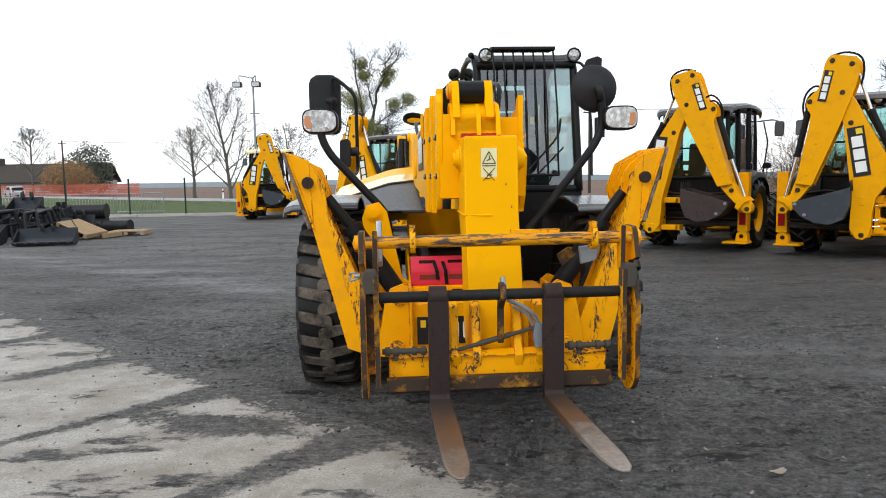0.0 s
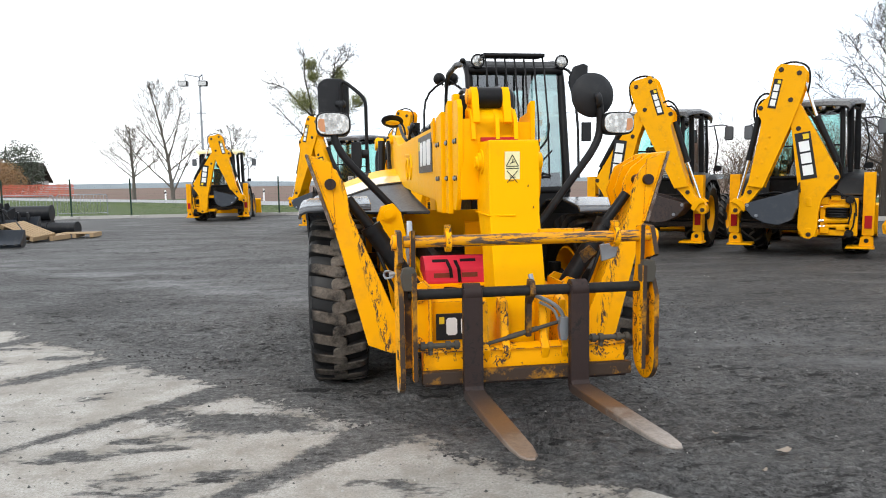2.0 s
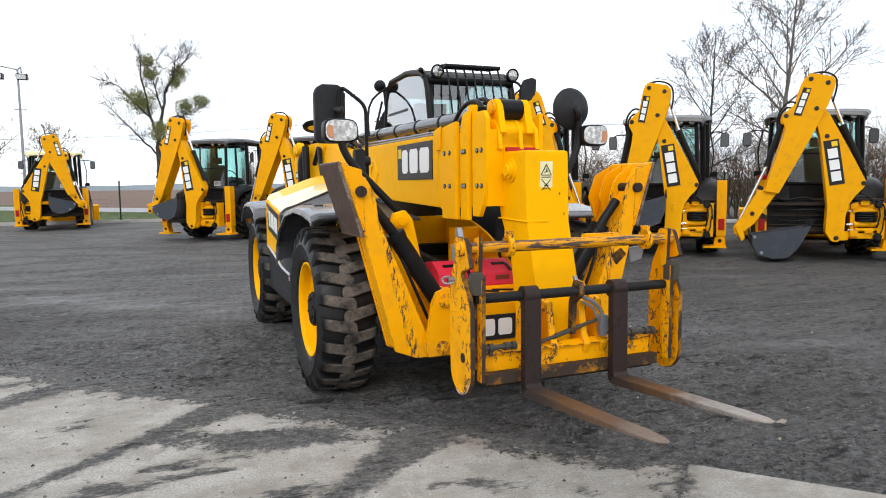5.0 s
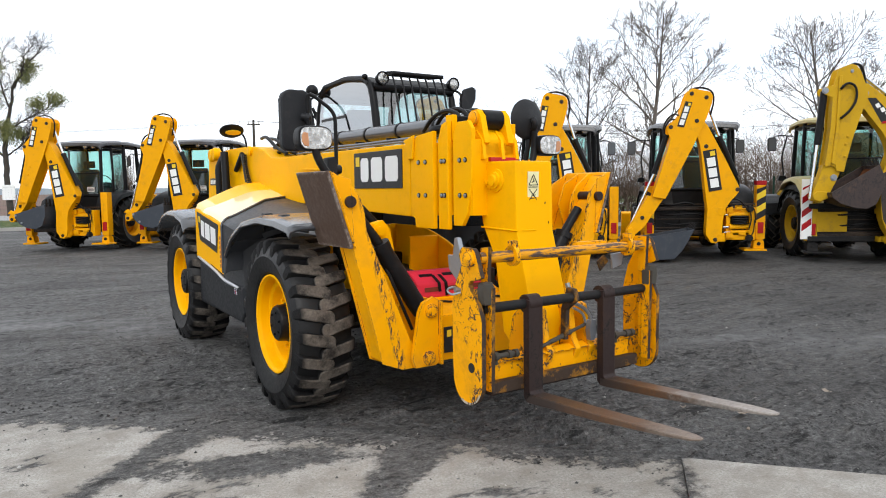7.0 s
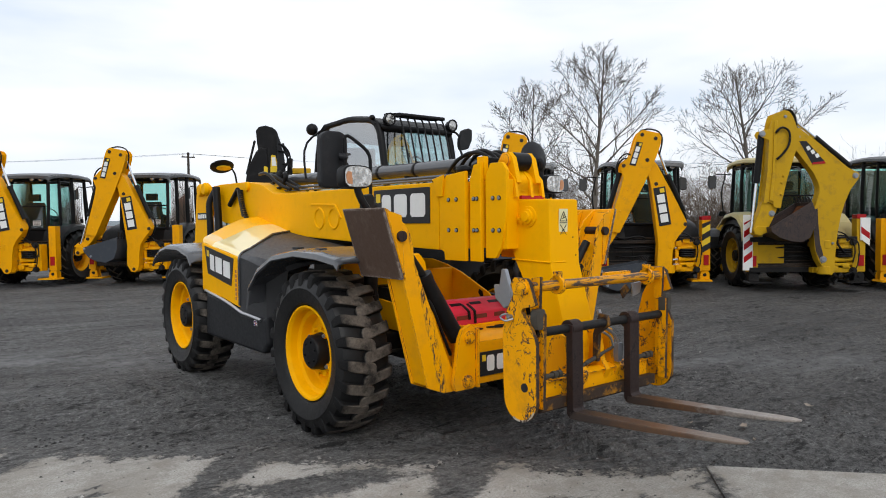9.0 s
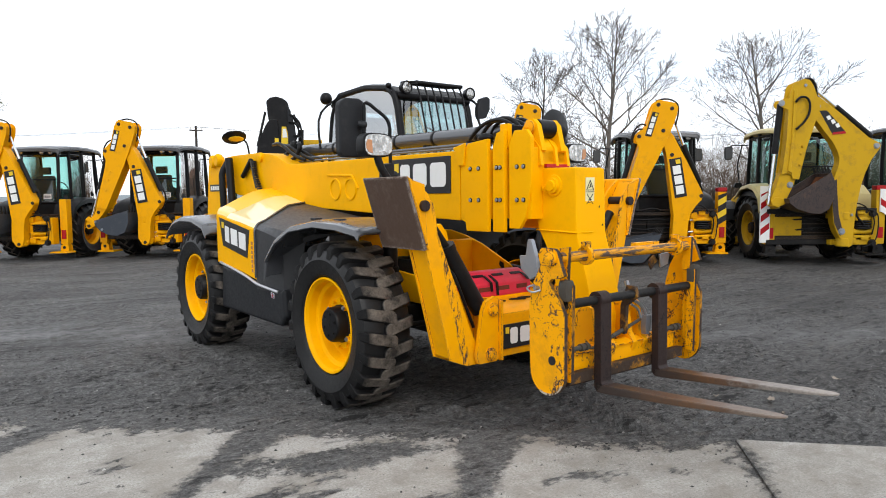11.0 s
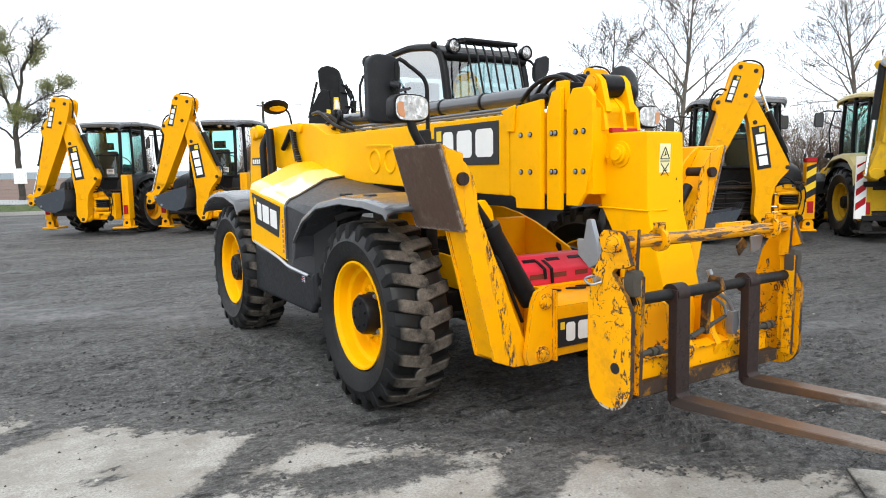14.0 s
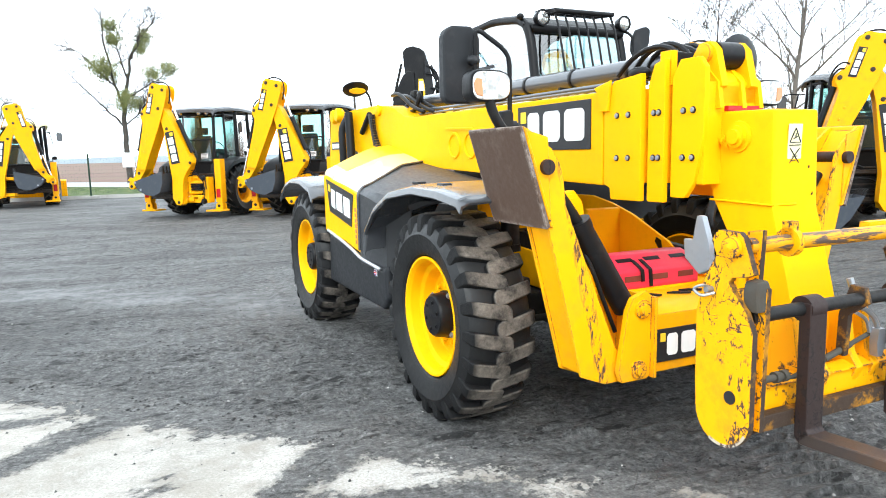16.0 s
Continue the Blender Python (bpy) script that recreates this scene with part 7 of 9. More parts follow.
def digger_legs(D, body, stripes, old):
    for z0, z1 in ((0.98, 1.06), (0.48, 0.58)):
        bm = B()
        box(bm, -1.0, 1.0, -0.06, 0.04, z0, z1)
        part("slide_frame", soft_edges(bm, 0.012), grease_steel, D, "greasy brown-black slide frame")
    bm = B()
    box(bm, -0.95, 0.95, 0.04, 0.12, 0.48, 1.04)
    part("back_plate", soft_edges(bm, 0.01), black_steel, D)
    for z, t in ((1.00, 0.022), (1.09, 0.03), (0.80, 0.02), (0.62, 0.02), (0.50, 0.03)):
        bm = B()
        box(bm, -0.97, 0.97, -0.088, -0.062, z, z + t)
        part("slide_rail", soft_edges(bm, 0.004, 1), grease_steel, D, "rubbed brown slide rail")
    for k, (xa, xb, z) in enumerate(((-0.85, 0.0, 0.90), (-0.80, 0.1, 0.72), (-0.86, -0.2, 1.14))):
        part("cross_hose", tube(B(), [(xa, -0.05, z), (xa + 0.2, -0.12, z - 0.03 * k), (xb - 0.15, -0.13, z + 0.02), (xb, -0.10, z - 0.05)], 0.022, 6, cut=0.15), black_paint, D, "black hose")
    for s in (-1, 1):
        hw = 0.09
        bm = B()
        box(bm, s * 1.07 - hw, s * 1.07 + hw, -0.12, 0.08, 0.40, 1.48)
        soft_edges(bm, 0.012)
        leg = part("stabiliser", bm, body, D, "yellow stabiliser leg with its foot plate")
        bm = B()
        box(bm, s * 1.07 - 0.065, s * 1.07 + 0.065, -0.09, 0.05, 0.20, 0.44)
        for d in (-0.105, 0.055):
            prism(bm, [(s * 1.16, 0.21), (s * 1.15, 0.36), (s * 1.06, 0.42), (s * 0.96, 0.36), (s * 0.94, 0.21)], "y", d, d + 0.02)
        part("inner_leg", soft_edges(bm, 0.008, 1), black_steel if old else body, leg)
        boss((s * 1.05, -0.105, 0.31), 1, 0.028, 0.02, black_steel, leg)
        bm = B()
        prism(bm, [(s * 1.18, 0.175), (s * 0.74, 0.175), (s * 0.76, 0.215), (s * 1.16, 0.215)], "y", -0.24, 0.16)
        part("foot_plate", soft_edges(bm, 0.006, 1), black_steel if old else body, leg)
        bm = B()
        box(bm, s * 1.07 - 0.055, s * 1.07 + 0.055, -0.14, -0.121, 0.52, 0.74)
        part("tail_light", soft_edges(bm, 0.008), red_light, leg, "red tail light")
        if stripes:
            at = (s * 1.14 if s > 0 else -1.19) if old else s * 1.07
            if old:
                bm = B()
                box(bm, at - 0.10, at + 0.10, -0.145, -0.123, 0.44 if s < 0 else 1.04, 1.58 if s < 0 else 1.50)
                part("marker_board", soft_edges(bm, 0.006, 1), decal_white, leg, "red and white striped board")
            striped_post(leg, at - hw + 0.005, at + hw - 0.005, -0.145 if old else -0.12, 0, (0.46 if s < 0 else 1.06) if old else 0.78, (1.42 if s < 0 else 1.36) if old else 1.40, stripes, (-0.13 if s > 0 else 0.13) if old else 0.10 * s)
            bm = B()
            box(bm, s * 1.07 - 0.095, s * 1.07 + 0.095, -0.13, 0.06, 1.48, 1.57)
            part("marker_light", soft_edges(bm, 0.012), red_light, leg, "red marker light")


def plate_pair(o, y, hw, t, bm):
    for d in (-hw, hw - t):
        prism(bm, o, "y", y + d, y + d + t)


def build_digger(m, label, side=1, bucket_mat=None, low=False, stripes=None, roof_mat=None, amber=False, reach=0.0, bx=0.0, sx=0.0, bulk=0.30, group="parked backhoe loaders"):
    """A backhoe loader seen from behind. reach: how far the dipper swings out; bx: the boom's foot to the side; sx: the whole arm to the side."""
    body = yellow_deep
    D = thing("backhoe_loader", m, label, "backhoe loader", group)
    q, y = side, -0.42
    digger_chassis(D, body, False)
    digger_cab(D, roof_mat, amber, body)
    digger_legs(D, body, stripes, False)
    kingpost(D, body, q, y, bx)

    def W(a, b):
        return (q * (a + sx + bx * max(0.0, 2.6 - b) / 2.2), b)

    def V(a, b):
        return (q * (a + sx - reach * max(0.0, 3.3 - b) / 2.05), b)

    # boom
    bo = [(0.13, 0.365), (0.22, 0.345), (0.30, 0.40), (0.335, 0.55), (0.345, 0.80), (0.385, 1.02), (0.48, 1.17), (0.61, 1.32), (0.645, 1.40), (0.62, 1.48), (0.36, 2.00), (0.03, 2.63), (-0.08, 2.76), (-0.20, 2.72), (-0.17, 2.45), (-0.105, 2.21), (-0.015, 1.50), (0.05, 1.0), (0.035, 0.75), (0.03, 0.52)]
    bm = B()
    prism(bm, [W(*p) for p in bo], "y", y - 0.12, y + 0.12)
    boom = part("boom", soft_edges(bm, 0.014), body, D, "yellow boom")
    bm = B()
    crease = [W(*p) for p in ((0.34, 1.03), (0.42, 1.15), (0.34, 1.22), (0.10, 1.02), (0.10, 0.94))]
    prism(bm, crease, "y", y - 0.123, y - 0.119)
    part("stiffener", soft_edges(bm, 0.002, 1), body, boom)
    for a, b in ((0.205, 0.425), (0.60, 1.40), (0.0, 2.24), (-0.12, 2.70)):
        boss((W(a, b)[0], y - 0.12, b), 1, 0.030, 0.022, grease_steel, boom)
    if q > 0:
        (x0, z0), ux, uz = W(-0.06, 2.15), (0.13 - 0.25 * bx, 0, -0.79), (0.98, 0, 0.16)
    else:
        (x0, z0), ux, uz = W(0.12, 1.37), (0.11, 0, 0.71), (-0.98, 0, 0.15)
    small_emblem(boom, basis((x0, y - 0.124, z0), ux, uz), 0.80, 0.245)
    # dipper: two plates on a box, with bosses down its side
    di = [(-0.36, 3.30), (-0.29, 3.35), (0.05, 3.28), (0.11, 3.20), (0.11, 3.06), (0.05, 2.80), (-0.02, 2.58), (-0.13, 2.26), (-0.53, 1.23), (-0.78, 1.27), (-0.69, 1.75), (-0.60, 2.22), (-0.58, 2.40), (-0.66, 2.56), (-0.64, 2.66), (-0.47, 2.83), (-0.40, 3.20)]
    bm = B()
    plate_pair([V(*p) for p in di], y, 0.165, 0.022, bm)
    prism(bm, [V(*p) for p in ((-0.34, 3.24), (0.06, 3.20), (-0.02, 2.75), (-0.16, 2.26), (-0.54, 1.25), (-0.76, 1.28), (-0.60, 2.2), (-0.50, 2.7))], "y", y - 0.144, y + 0.144)
    dip = part("dipper", soft_edges(bm, 0.008), body, D, "yellow dipper arm")
    tip = [(-0.86, 1.30), (-0.55, 1.24), (-0.86, 0.67), (-1.09, 0.45), (-1.17, 0.47), (-1.20, 0.60)] if low else [(-0.79, 1.32), (-0.53, 1.27), (-0.68, 1.06), (-0.93, 0.76), (-1.01, 0.755), (-1.055, 0.80), (-1.06, 0.90), (-1.03, 0.96), (-0.86, 1.10)]
    bm = B()
    prism(bm, [V(*p) for p in tip], "y", y - 0.105, y + 0.105)
    part("dipper_nose", soft_edges(bm, 0.012), body, dip)
    for a, b in ((-0.29, 3.25), (-0.01, 3.17), (-0.13, 2.73), (-0.60, 2.62)):
        boss((V(a, b)[0], y - 0.165, b), 1, 0.030, 0.024, grease_steel, dip)
    for a, b in ((-0.45, 2.12), (-0.50, 1.93), (-0.56, 1.68), (-0.62, 1.42)):
        boss((V(a, b)[0], y - 0.165, b), 1, 0.018, 0.016, body, dip, "plate_boss")
    for a, b in ((-1.10, 0.55), (-0.92, 0.86)) if low else ((-0.98, 0.83), (-0.75, 1.16)):
        boss((V(a, b)[0], y - 0.105, b), 1, 0.030, 0.03, grease_steel, dip)
    (x0, z0), ux, uz = (V(-0.39, 3.11), (-0.10 - 0.25 * reach, 0, -0.50), (0.98, 0, -0.20)) if q > 0 else (V(-0.26, 3.08), (0.10 + 0.25 * reach, 0, -0.50), (0.98, 0, 0.20))
    small_emblem(dip, basis((x0, y - 0.17, z0), ux, uz), 0.50, 0.13, 3)
    # rams, rods and hoses
    def ram(p0, p1, p2, r, off):
        c = part("ram", cyl(B(), (p0[0], y + off, p0[1]), (p1[0], y + off, p1[1]), r), black_paint, D, "black hydraulic ram")
        d = (Vector(p1) - Vector(p0)).normalized() * 0.05
        part("gland", cyl(B(), (p1[0] - d.x, y + off, p1[1] - d.y), (p1[0], y + off, p1[1]), r * 1.18), black_steel, c)
        part("ram_rod", cyl(B(), (p1[0], y + off, p1[1]), (p2[0], y + off, p2[1]), r * 0.5), chrome, c, "bright chrome ram rod")
    ram(V(-0.64, 2.48), V(-0.79, 1.72), V(-1.14, 0.66) if low else V(-0.96, 1.00), 0.052, -0.03)
    ram(W(0.60, 1.66), W(0.26, 2.44), V(0.07, 3.02), 0.052, 0.0)
    for k, (pts, fn) in enumerate((([(-0.33, 3.33), (-0.12, 3.39), (0.12, 3.30), (0.16, 3.08), (0.12, 2.84)], V), ([(-0.44, 2.84), (-0.56, 2.90), (-0.70, 2.76), (-0.73, 2.52), (-0.68, 2.34)], V), ([(-0.46, 2.76), (-0.60, 2.80), (-0.70, 2.62), (-0.66, 2.42)], V), ([(0.10, 2.60), (0.24, 2.36), (0.48, 1.90), (0.70, 1.52), (0.58, 1.20)], W), ([(0.14, 2.52), (0.36, 2.08), (0.66, 1.60), (0.62, 1.34)], W))):
        part("boom_hose", tube(B(), [(fn(a, b)[0], y - 0.08 + 0.05 * k, b) for a, b in pts], 0.017, 6, cut=0.14), black_paint, D, "black hose loop")
    lk = [(-1.19, 0.62), (-1.10, 0.68), (-0.98, 0.40), (-1.04, 0.34)] if low else [(-1.07, 0.98), (-0.98, 1.06), (-0.86, 1.0), (-0.78, 0.86), (-0.84, 0.80), (-0.95, 0.94)]
    for d in (-0.135, 0.135):
        bm = B()
        prism(bm, [V(*p) for p in lk], "y", y + d - 0.016, y + d + 0.016)
        part("bucket_link", soft_edges(bm, 0.008, 1), body, D)
    if low:
        pr = [(-1.00, 0.47), (-0.99, 0.28), (-0.90, 0.12), (-0.66, 0.04), (-0.40, 0.06), (-0.24, 0.24), (-0.10, 0.50), (-0.04, 0.64)]
    else:
        pr = [(-0.79, 0.96), (-0.78, 0.86), (-0.66, 0.72), (-0.46, 0.62), (-0.24, 0.59), (-0.04, 0.68), (0.05, 0.92), (0.05, 1.20)]
    pr = [(q * (a + sx - reach * 0.85), b) for a, b in pr]
    shell = bucket_shell(pr, y, bulk, bucket_mat or bucket_dark, D)
    for a, b in ((pr[0][0] + q * 0.04, pr[0][1] - 0.03), (pr[2][0] + q * 0.06, pr[2][1] + 0.03)):
        boss((a, y - bulk - 0.014, b), 1, 0.022, 0.02, zinc, shell)
    return D


def build_old_digger(m, label):
    """A faded backhoe of another make: a slim tall dipper and a bowed boom, red and white stripes on its legs."""
    body = yellow_old
    D = thing("old_backhoe_loader", m, label, "backhoe loader", "parked backhoe loaders")
    y = -0.42
    digger_chassis(D, body, True)
    digger_cab(D, cream_paint, False, body)
    digger_legs(D, body, (decal_white, red_light), True)
    kingpost(D, body, 1, y, 0.0)
    for s in (-1, 1):
        bm = B()
        quad_sheet(bm, [[(s * 0.70, yy, z), (s * 1.12, yy, z - 0.02), (s * 1.16, yy, z - 0.10)] for yy, z in ((0.28, 1.12), (0.36, 1.42), (0.62, 1.60), (0.95, 1.66), (1.4, 1.60), (1.75, 1.40))])
        part("fender", soft_edges(thicken(bm, 0.03), 0.006, 1, 60), cream_paint, D, "pale cream rear fender")
    bm = B()
    box(bm, -1.0, -0.46, -0.13, -0.065, 0.58, 0.96)
    part("side_box", soft_edges(bm, 0.012), body, D, "yellow tool box")
    for z0, z1 in ((0.40, 0.50), (1.02, 1.12)):
        bm = B()
        box(bm, -1.16, 0.98, -0.16, -0.10, z0, z1)
        part("cross_beam", soft_edges(bm, 0.012), black_steel, D, "black cross beam")
    bo = [(-0.44, 3.28), (-0.36, 3.28), (0.03, 2.97), (0.57, 2.50), (0.78, 2.39), (0.81, 2.33), (0.78, 2.26), (0.64, 2.06), (0.53, 1.80), (0.46, 1.55), (0.40, 1.20), (0.37, 0.95), (0.345, 0.42), (0.28, 0.36), (0.18, 0.42), (0.03, 0.66), (-0.04, 0.86), (-0.07, 1.17), (-0.06, 1.69), (0.035, 2.00), (0.035, 2.10), (0.0, 2.22), (-0.09, 2.40), (-0.42, 2.83), (-0.58, 3.0), (-0.60, 3.16)]
    bm = B()
    prism(bm, bo, "y", y - 0.11, y + 0.11)
    boom = part("boom", soft_edges(bm, 0.014), body, D, "faded yellow bowed boom")
    bm = B()
    prism(bm, [(-0.065, 1.18), (-0.06, 1.66), (0.0, 1.70), (0.02, 1.40), (0.06, 1.0), (0.14, 0.70), (0.10, 0.58), (-0.02, 0.84)], "y", y - 0.113, y - 0.109)
    part("worn_patch", bm, bucket_rust, boom, "brown rubbed patch")
    bm = B()
    prism(bm, [(-0.37, 3.02), (-0.23, 3.02), (0.14, 2.60), (-0.12, 2.58)], "y", y - 0.115, y - 0.109)
    dec = part("boom_decal", bm, decal_black, boom, "black slanting decal with white blocks")
    bm = B()
    prism(bm, [(-0.10, 2.60), (0.12, 2.62), (0.15, 2.575), (-0.125, 2.555)], "y", y - 0.118, y - 0.1135)
    part("red_bar", bm, red_light, dec)
    for k in range(3):
        bm = B()
        a, b = -0.24 + 0.085 * k, 2.90 - 0.075 * k
        prism(bm, [(a, b), (a + 0.06, b + 0.03), (a + 0.10, b - 0.04), (a + 0.04, b - 0.07)], "y", y - 0.118, y - 0.1155)
        part("white_block", bm, decal_white, dec)
    for a, b, r in ((-0.41, 3.10, 0.045), (0.72, 2.33, 0.042), (0.12, 0.68, 0.05), (0.30, 1.0, 0.02)):
        boss((a, y - 0.11, b), 1, r, 0.03, zinc, boom)
    di = [(-0.90, 3.50), (-0.86, 3.56), (-0.68, 3.63), (-0.58, 3.60), (-0.51, 3.50), (-0.38, 3.16), (-0.37, 3.06), (-0.44, 2.84), (-0.60, 2.31), (-0.70, 1.86), (-0.73, 1.70), (-0.86, 1.72), (-0.88, 1.84), (-1.06, 1.80), (-1.02, 2.15), (-0.985, 2.50), (-0.97, 3.04), (-1.10, 3.10), (-1.14, 3.17), (-1.10, 3.24), (-0.95, 3.26)]
    bm = B()
    plate_pair(di, y, 0.155, 0.022, bm)
    prism(bm, [(-0.84, 3.42), (-0.60, 3.42), (-0.46, 3.02), (-0.66, 2.30), (-0.78, 1.76), (-1.02, 1.84), (-0.95, 2.5), (-0.92, 3.2)], "y", y - 0.134, y + 0.134)
    dip = part("dipper", soft_edges(bm, 0.008), body, D, "faded yellow dipper arm")
    bm = B()
    prism(bm, [(-0.88, 3.42), (-0.90, 2.5), (-0.96, 1.86), (-0.90, 1.84), (-0.85, 2.5), (-0.82, 3.42)], "y", y - 0.185, y - 0.155)
    part("dipper_rib", soft_edges(bm, 0.006, 1), body, dip)
    bm = B()
    prism(bm, [(-1.06, 1.84), (-0.74, 1.78), (-0.84, 1.52), (-0.98, 1.22), (-1.10, 1.14), (-1.21, 1.18), (-1.23, 1.32), (-1.13, 1.60)], "y", y - 0.10, y + 0.10)
    part("dipper_nose", soft_edges(bm, 0.012), body, dip)
    for k, (a, b) in enumerate(((-1.10, 3.17), (-0.66, 3.50), (-0.68, 2.34), (-0.71, 2.20), (-0.72, 1.98), (-0.88, 1.60), (-1.15, 1.24))):
        boss((a, y - (0.155 if k < 5 else 0.10), b), 1, 0.045 if k in (0, 5, 6) else 0.022, 0.03, body if 1 < k < 5 else zinc, dip)
    c = part("ram", cyl(B(), (-1.08, y - 0.06, 3.16), (-1.17, y - 0.06, 2.20), 0.062), black_paint, D, "black hydraulic ram")
    part("ram_rod", cyl(B(), (-1.17, y - 0.06, 2.22), (-1.265, y - 0.06, 1.22), 0.03), chrome, c, "bright chrome ram rod")
    c = part("ram", cyl(B(), (0.66, y, 2.52), (-0.02, y, 3.10), 0.06), black_paint, D, "black hydraulic ram")
    part("ram_rod", cyl(B(), (-0.02, y, 3.10), (-0.45, y, 3.46), 0.032), chrome, c)
    for pts, d in (([(-0.86, 3.18), (-0.76, 3.30), (-0.60, 3.24), (-0.58, 2.98), (-0.70, 2.78), (-0.84, 2.66)], -0.21), ([(-0.66, 3.60), (-0.52, 3.66), (-0.42, 3.52), (-0.40, 3.32)], -0.05), ([(-0.70, 3.58), (-0.50, 3.70), (-0.38, 3.50), (-0.36, 3.28), (0.0, 3.04)], 0.05), ([(0.55, 1.9), (0.44, 1.4), (0.42, 1.0), (0.60, 0.8)], 0.0)):
        part("boom_hose", tube(B(), [(a, y + d, b) for a, b in pts], 0.022, 8, cut=0.12), black_paint, D, "black hose loop")
    pr = [(-1.00, 1.33), (-0.98, 1.24), (-0.84, 1.13), (-0.60, 1.05), (-0.40, 1.03), (-0.24, 1.12), (-0.13, 1.40), (-0.13, 1.62), (-0.22, 1.82)]
    shell = bucket_shell(pr, y, 0.34, bucket_rust, D, 6, "rusty brown digging bucket with worn teeth")
    bm = B()
    quad_sheet(bm, [[(a, y - 0.30, b + 0.03), (a, y + 0.30, b + 0.03)] for a, b in ((-0.80, 1.22), (-0.55, 1.30), (-0.35, 1.50), (-0.20, 1.74))])
    part("bucket_lining", thicken(bm, 0.02), rust_bright, shell, "orange rust inside the bucket")
    for d in (-0.12, 0.12):
        bm = B()
        prism(bm, [(-1.24, 1.28), (-1.16, 1.36), (-0.98, 1.34), (-0.94, 1.24), (-1.10, 1.16), (-1.22, 1.20)], "y", y + d - 0.016, y + d + 0.016)
        part("bucket_link", soft_edges(bm, 0.008, 1), body, D)
    return D


YAW = -37.7
first = build_digger(pose(-2.0, 20.3, 0, 0, 0, YAW), "yellow backhoe loader, black cab, dark bucket folded across its rear", 1, reach=0.17)
copy_thing(first, pose(0.53, 18.82, 0, 0, 0, YAW))
build_digger(pose(6.95, 11.7, 0, 0, 0, YAW), "yellow backhoe loader with upright dipper and a dark blue-grey bucket", 1)
build_digger(pose(9.2, 9.95, 0, 0, 0, YAW), "yellow backhoe loader with black-striped stabilisers and a lowered bucket", 1, low=True, stripes=(decal_black, decal_yellow), reach=0.22, sx=-0.09, amber=False)
build_digger(pose(4.73, 13.39, 0, 0, 0, YAW), "yellow backhoe loader with a rusty brown digging bucket", -1, bucket_mat=bucket_rust, reach=0.24, bx=0.28, sx=0.03)
build_digger(pose(-7.0, 27.6, 0, 0, 0, 4), "yellow backhoe loader with a cream cab roof beside the fence", -1, roof_mat=cream, reach=0.10, bx=0.24, sx=0.06, amber=False)
build_old_digger(pose(11.2, 7.75, 0, 0, 0, YAW), "faded yellow backhoe loader with rusty bucket and red-striped legs")
build_digger(pose(13.4, 6.2, 0, 0, 0, YAW), "yellow backhoe loader at the end of the row", 1)

# ---- trees ----


def sweep_into(verts, faces, pts, radii, sides):
    base = len(verts)
    side = None
    for i, p in enumerate(pts):
        d = (pts[min(i + 1, len(pts) - 1)] - pts[max(i - 1, 0)]).normalized()
        side = d.orthogonal().normalized() if side is None else (side - d * side.dot(d)).normalized()
        up = d.cross(side)
        for k in range(sides):
            a = 2 * math.pi * k / sides
            verts.append(p + (side * math.cos(a) + up * math.sin(a)) * radii[i])
    for i in range(len(pts) - 1):
        for k in range(sides):
            a, b = base + i * sides + k, base + i * sides + (k + 1) % sides
            faces.append((a, b, b + sides, a + sides))


def room(p, d, crown):
    """How far p may go along d before it leaves the crown's egg-shaped outline."""
    if crown is None:
        return 99.0
    cz, rx, rz = crown
    q = Vector((p.x / rx, p.y / rx, (p.z - cz) / rz))
    e = Vector((d.x / rx, d.y / rx, d.z / rz))
    a, b, c = e.dot(e), q.dot(e), q.dot(q) - 1
    k = b * b - a * c
    return 0.0 if k < 0 else max(0.0, (-b + math.sqrt(k)) / a)


def grow(rng, out, start, direction, length, radius, level, top, spread):
    """One shrub limb and, from it, its branches; out[0] takes the wood of the trunk and limbs, out[1] the twigs."""
    steps = 5 if level < 2 else 3
    pts, radii, p, d = [start.copy()], [radius], start.copy(), direction.normalized()
    for i in range(steps):
        jitter = Vector((rng.uniform(-1, 1), rng.uniform(-1, 1), rng.uniform(-0.6, 0.9))) * (0.07 + 0.06 * level)
        d = (d + jitter + Vector((0, 0, 0.12 if level < 3 else 0.03))).normalized()
        p = p + d * (length / steps)
        pts.append(p.copy())
        radii.append(max(0.0035, radius * (1 - 0.66 * (i + 1) / steps)))
    verts, faces = out[0 if level < 3 else 1]
    sweep_into(verts, faces, pts, radii, (8, 6, 5, 4, 3, 3, 3)[level])
    if level >= top:
        return
    count = (7, 5, 5, 4, 4, 3)[level]
    for k in range(count):
        s = 0.18 + 0.80 * (k + rng.random() * 0.6) / count
        i = min(int(s * steps), steps - 1)
        q = pts[i].lerp(pts[i + 1], s * steps - i)
        axis = Vector((rng.uniform(-1, 1), rng.uniform(-1, 1), rng.uniform(-0.2, 0.5))).normalized()
        nd = (d * 0.62 + (axis - d * axis.dot(d)).normalized() * spread).normalized()
        ln = length * rng.uniform(0.48, 0.72)
        grow(rng, out, q, nd, ln, max(0.0035, radii[i] * rng.uniform(0.42, 0.62)), level + 1, top, spread)


def turned(d, angle, azimuth):
    """The direction d bent by an angle, in radians, towards an azimuth round it."""
    u = d.orthogonal().normalized()
    v = d.cross(u)
    return (d * math.cos(angle) + (u * math.cos(azimuth) + v * math.sin(azimuth)) * math.sin(angle)).normalized()


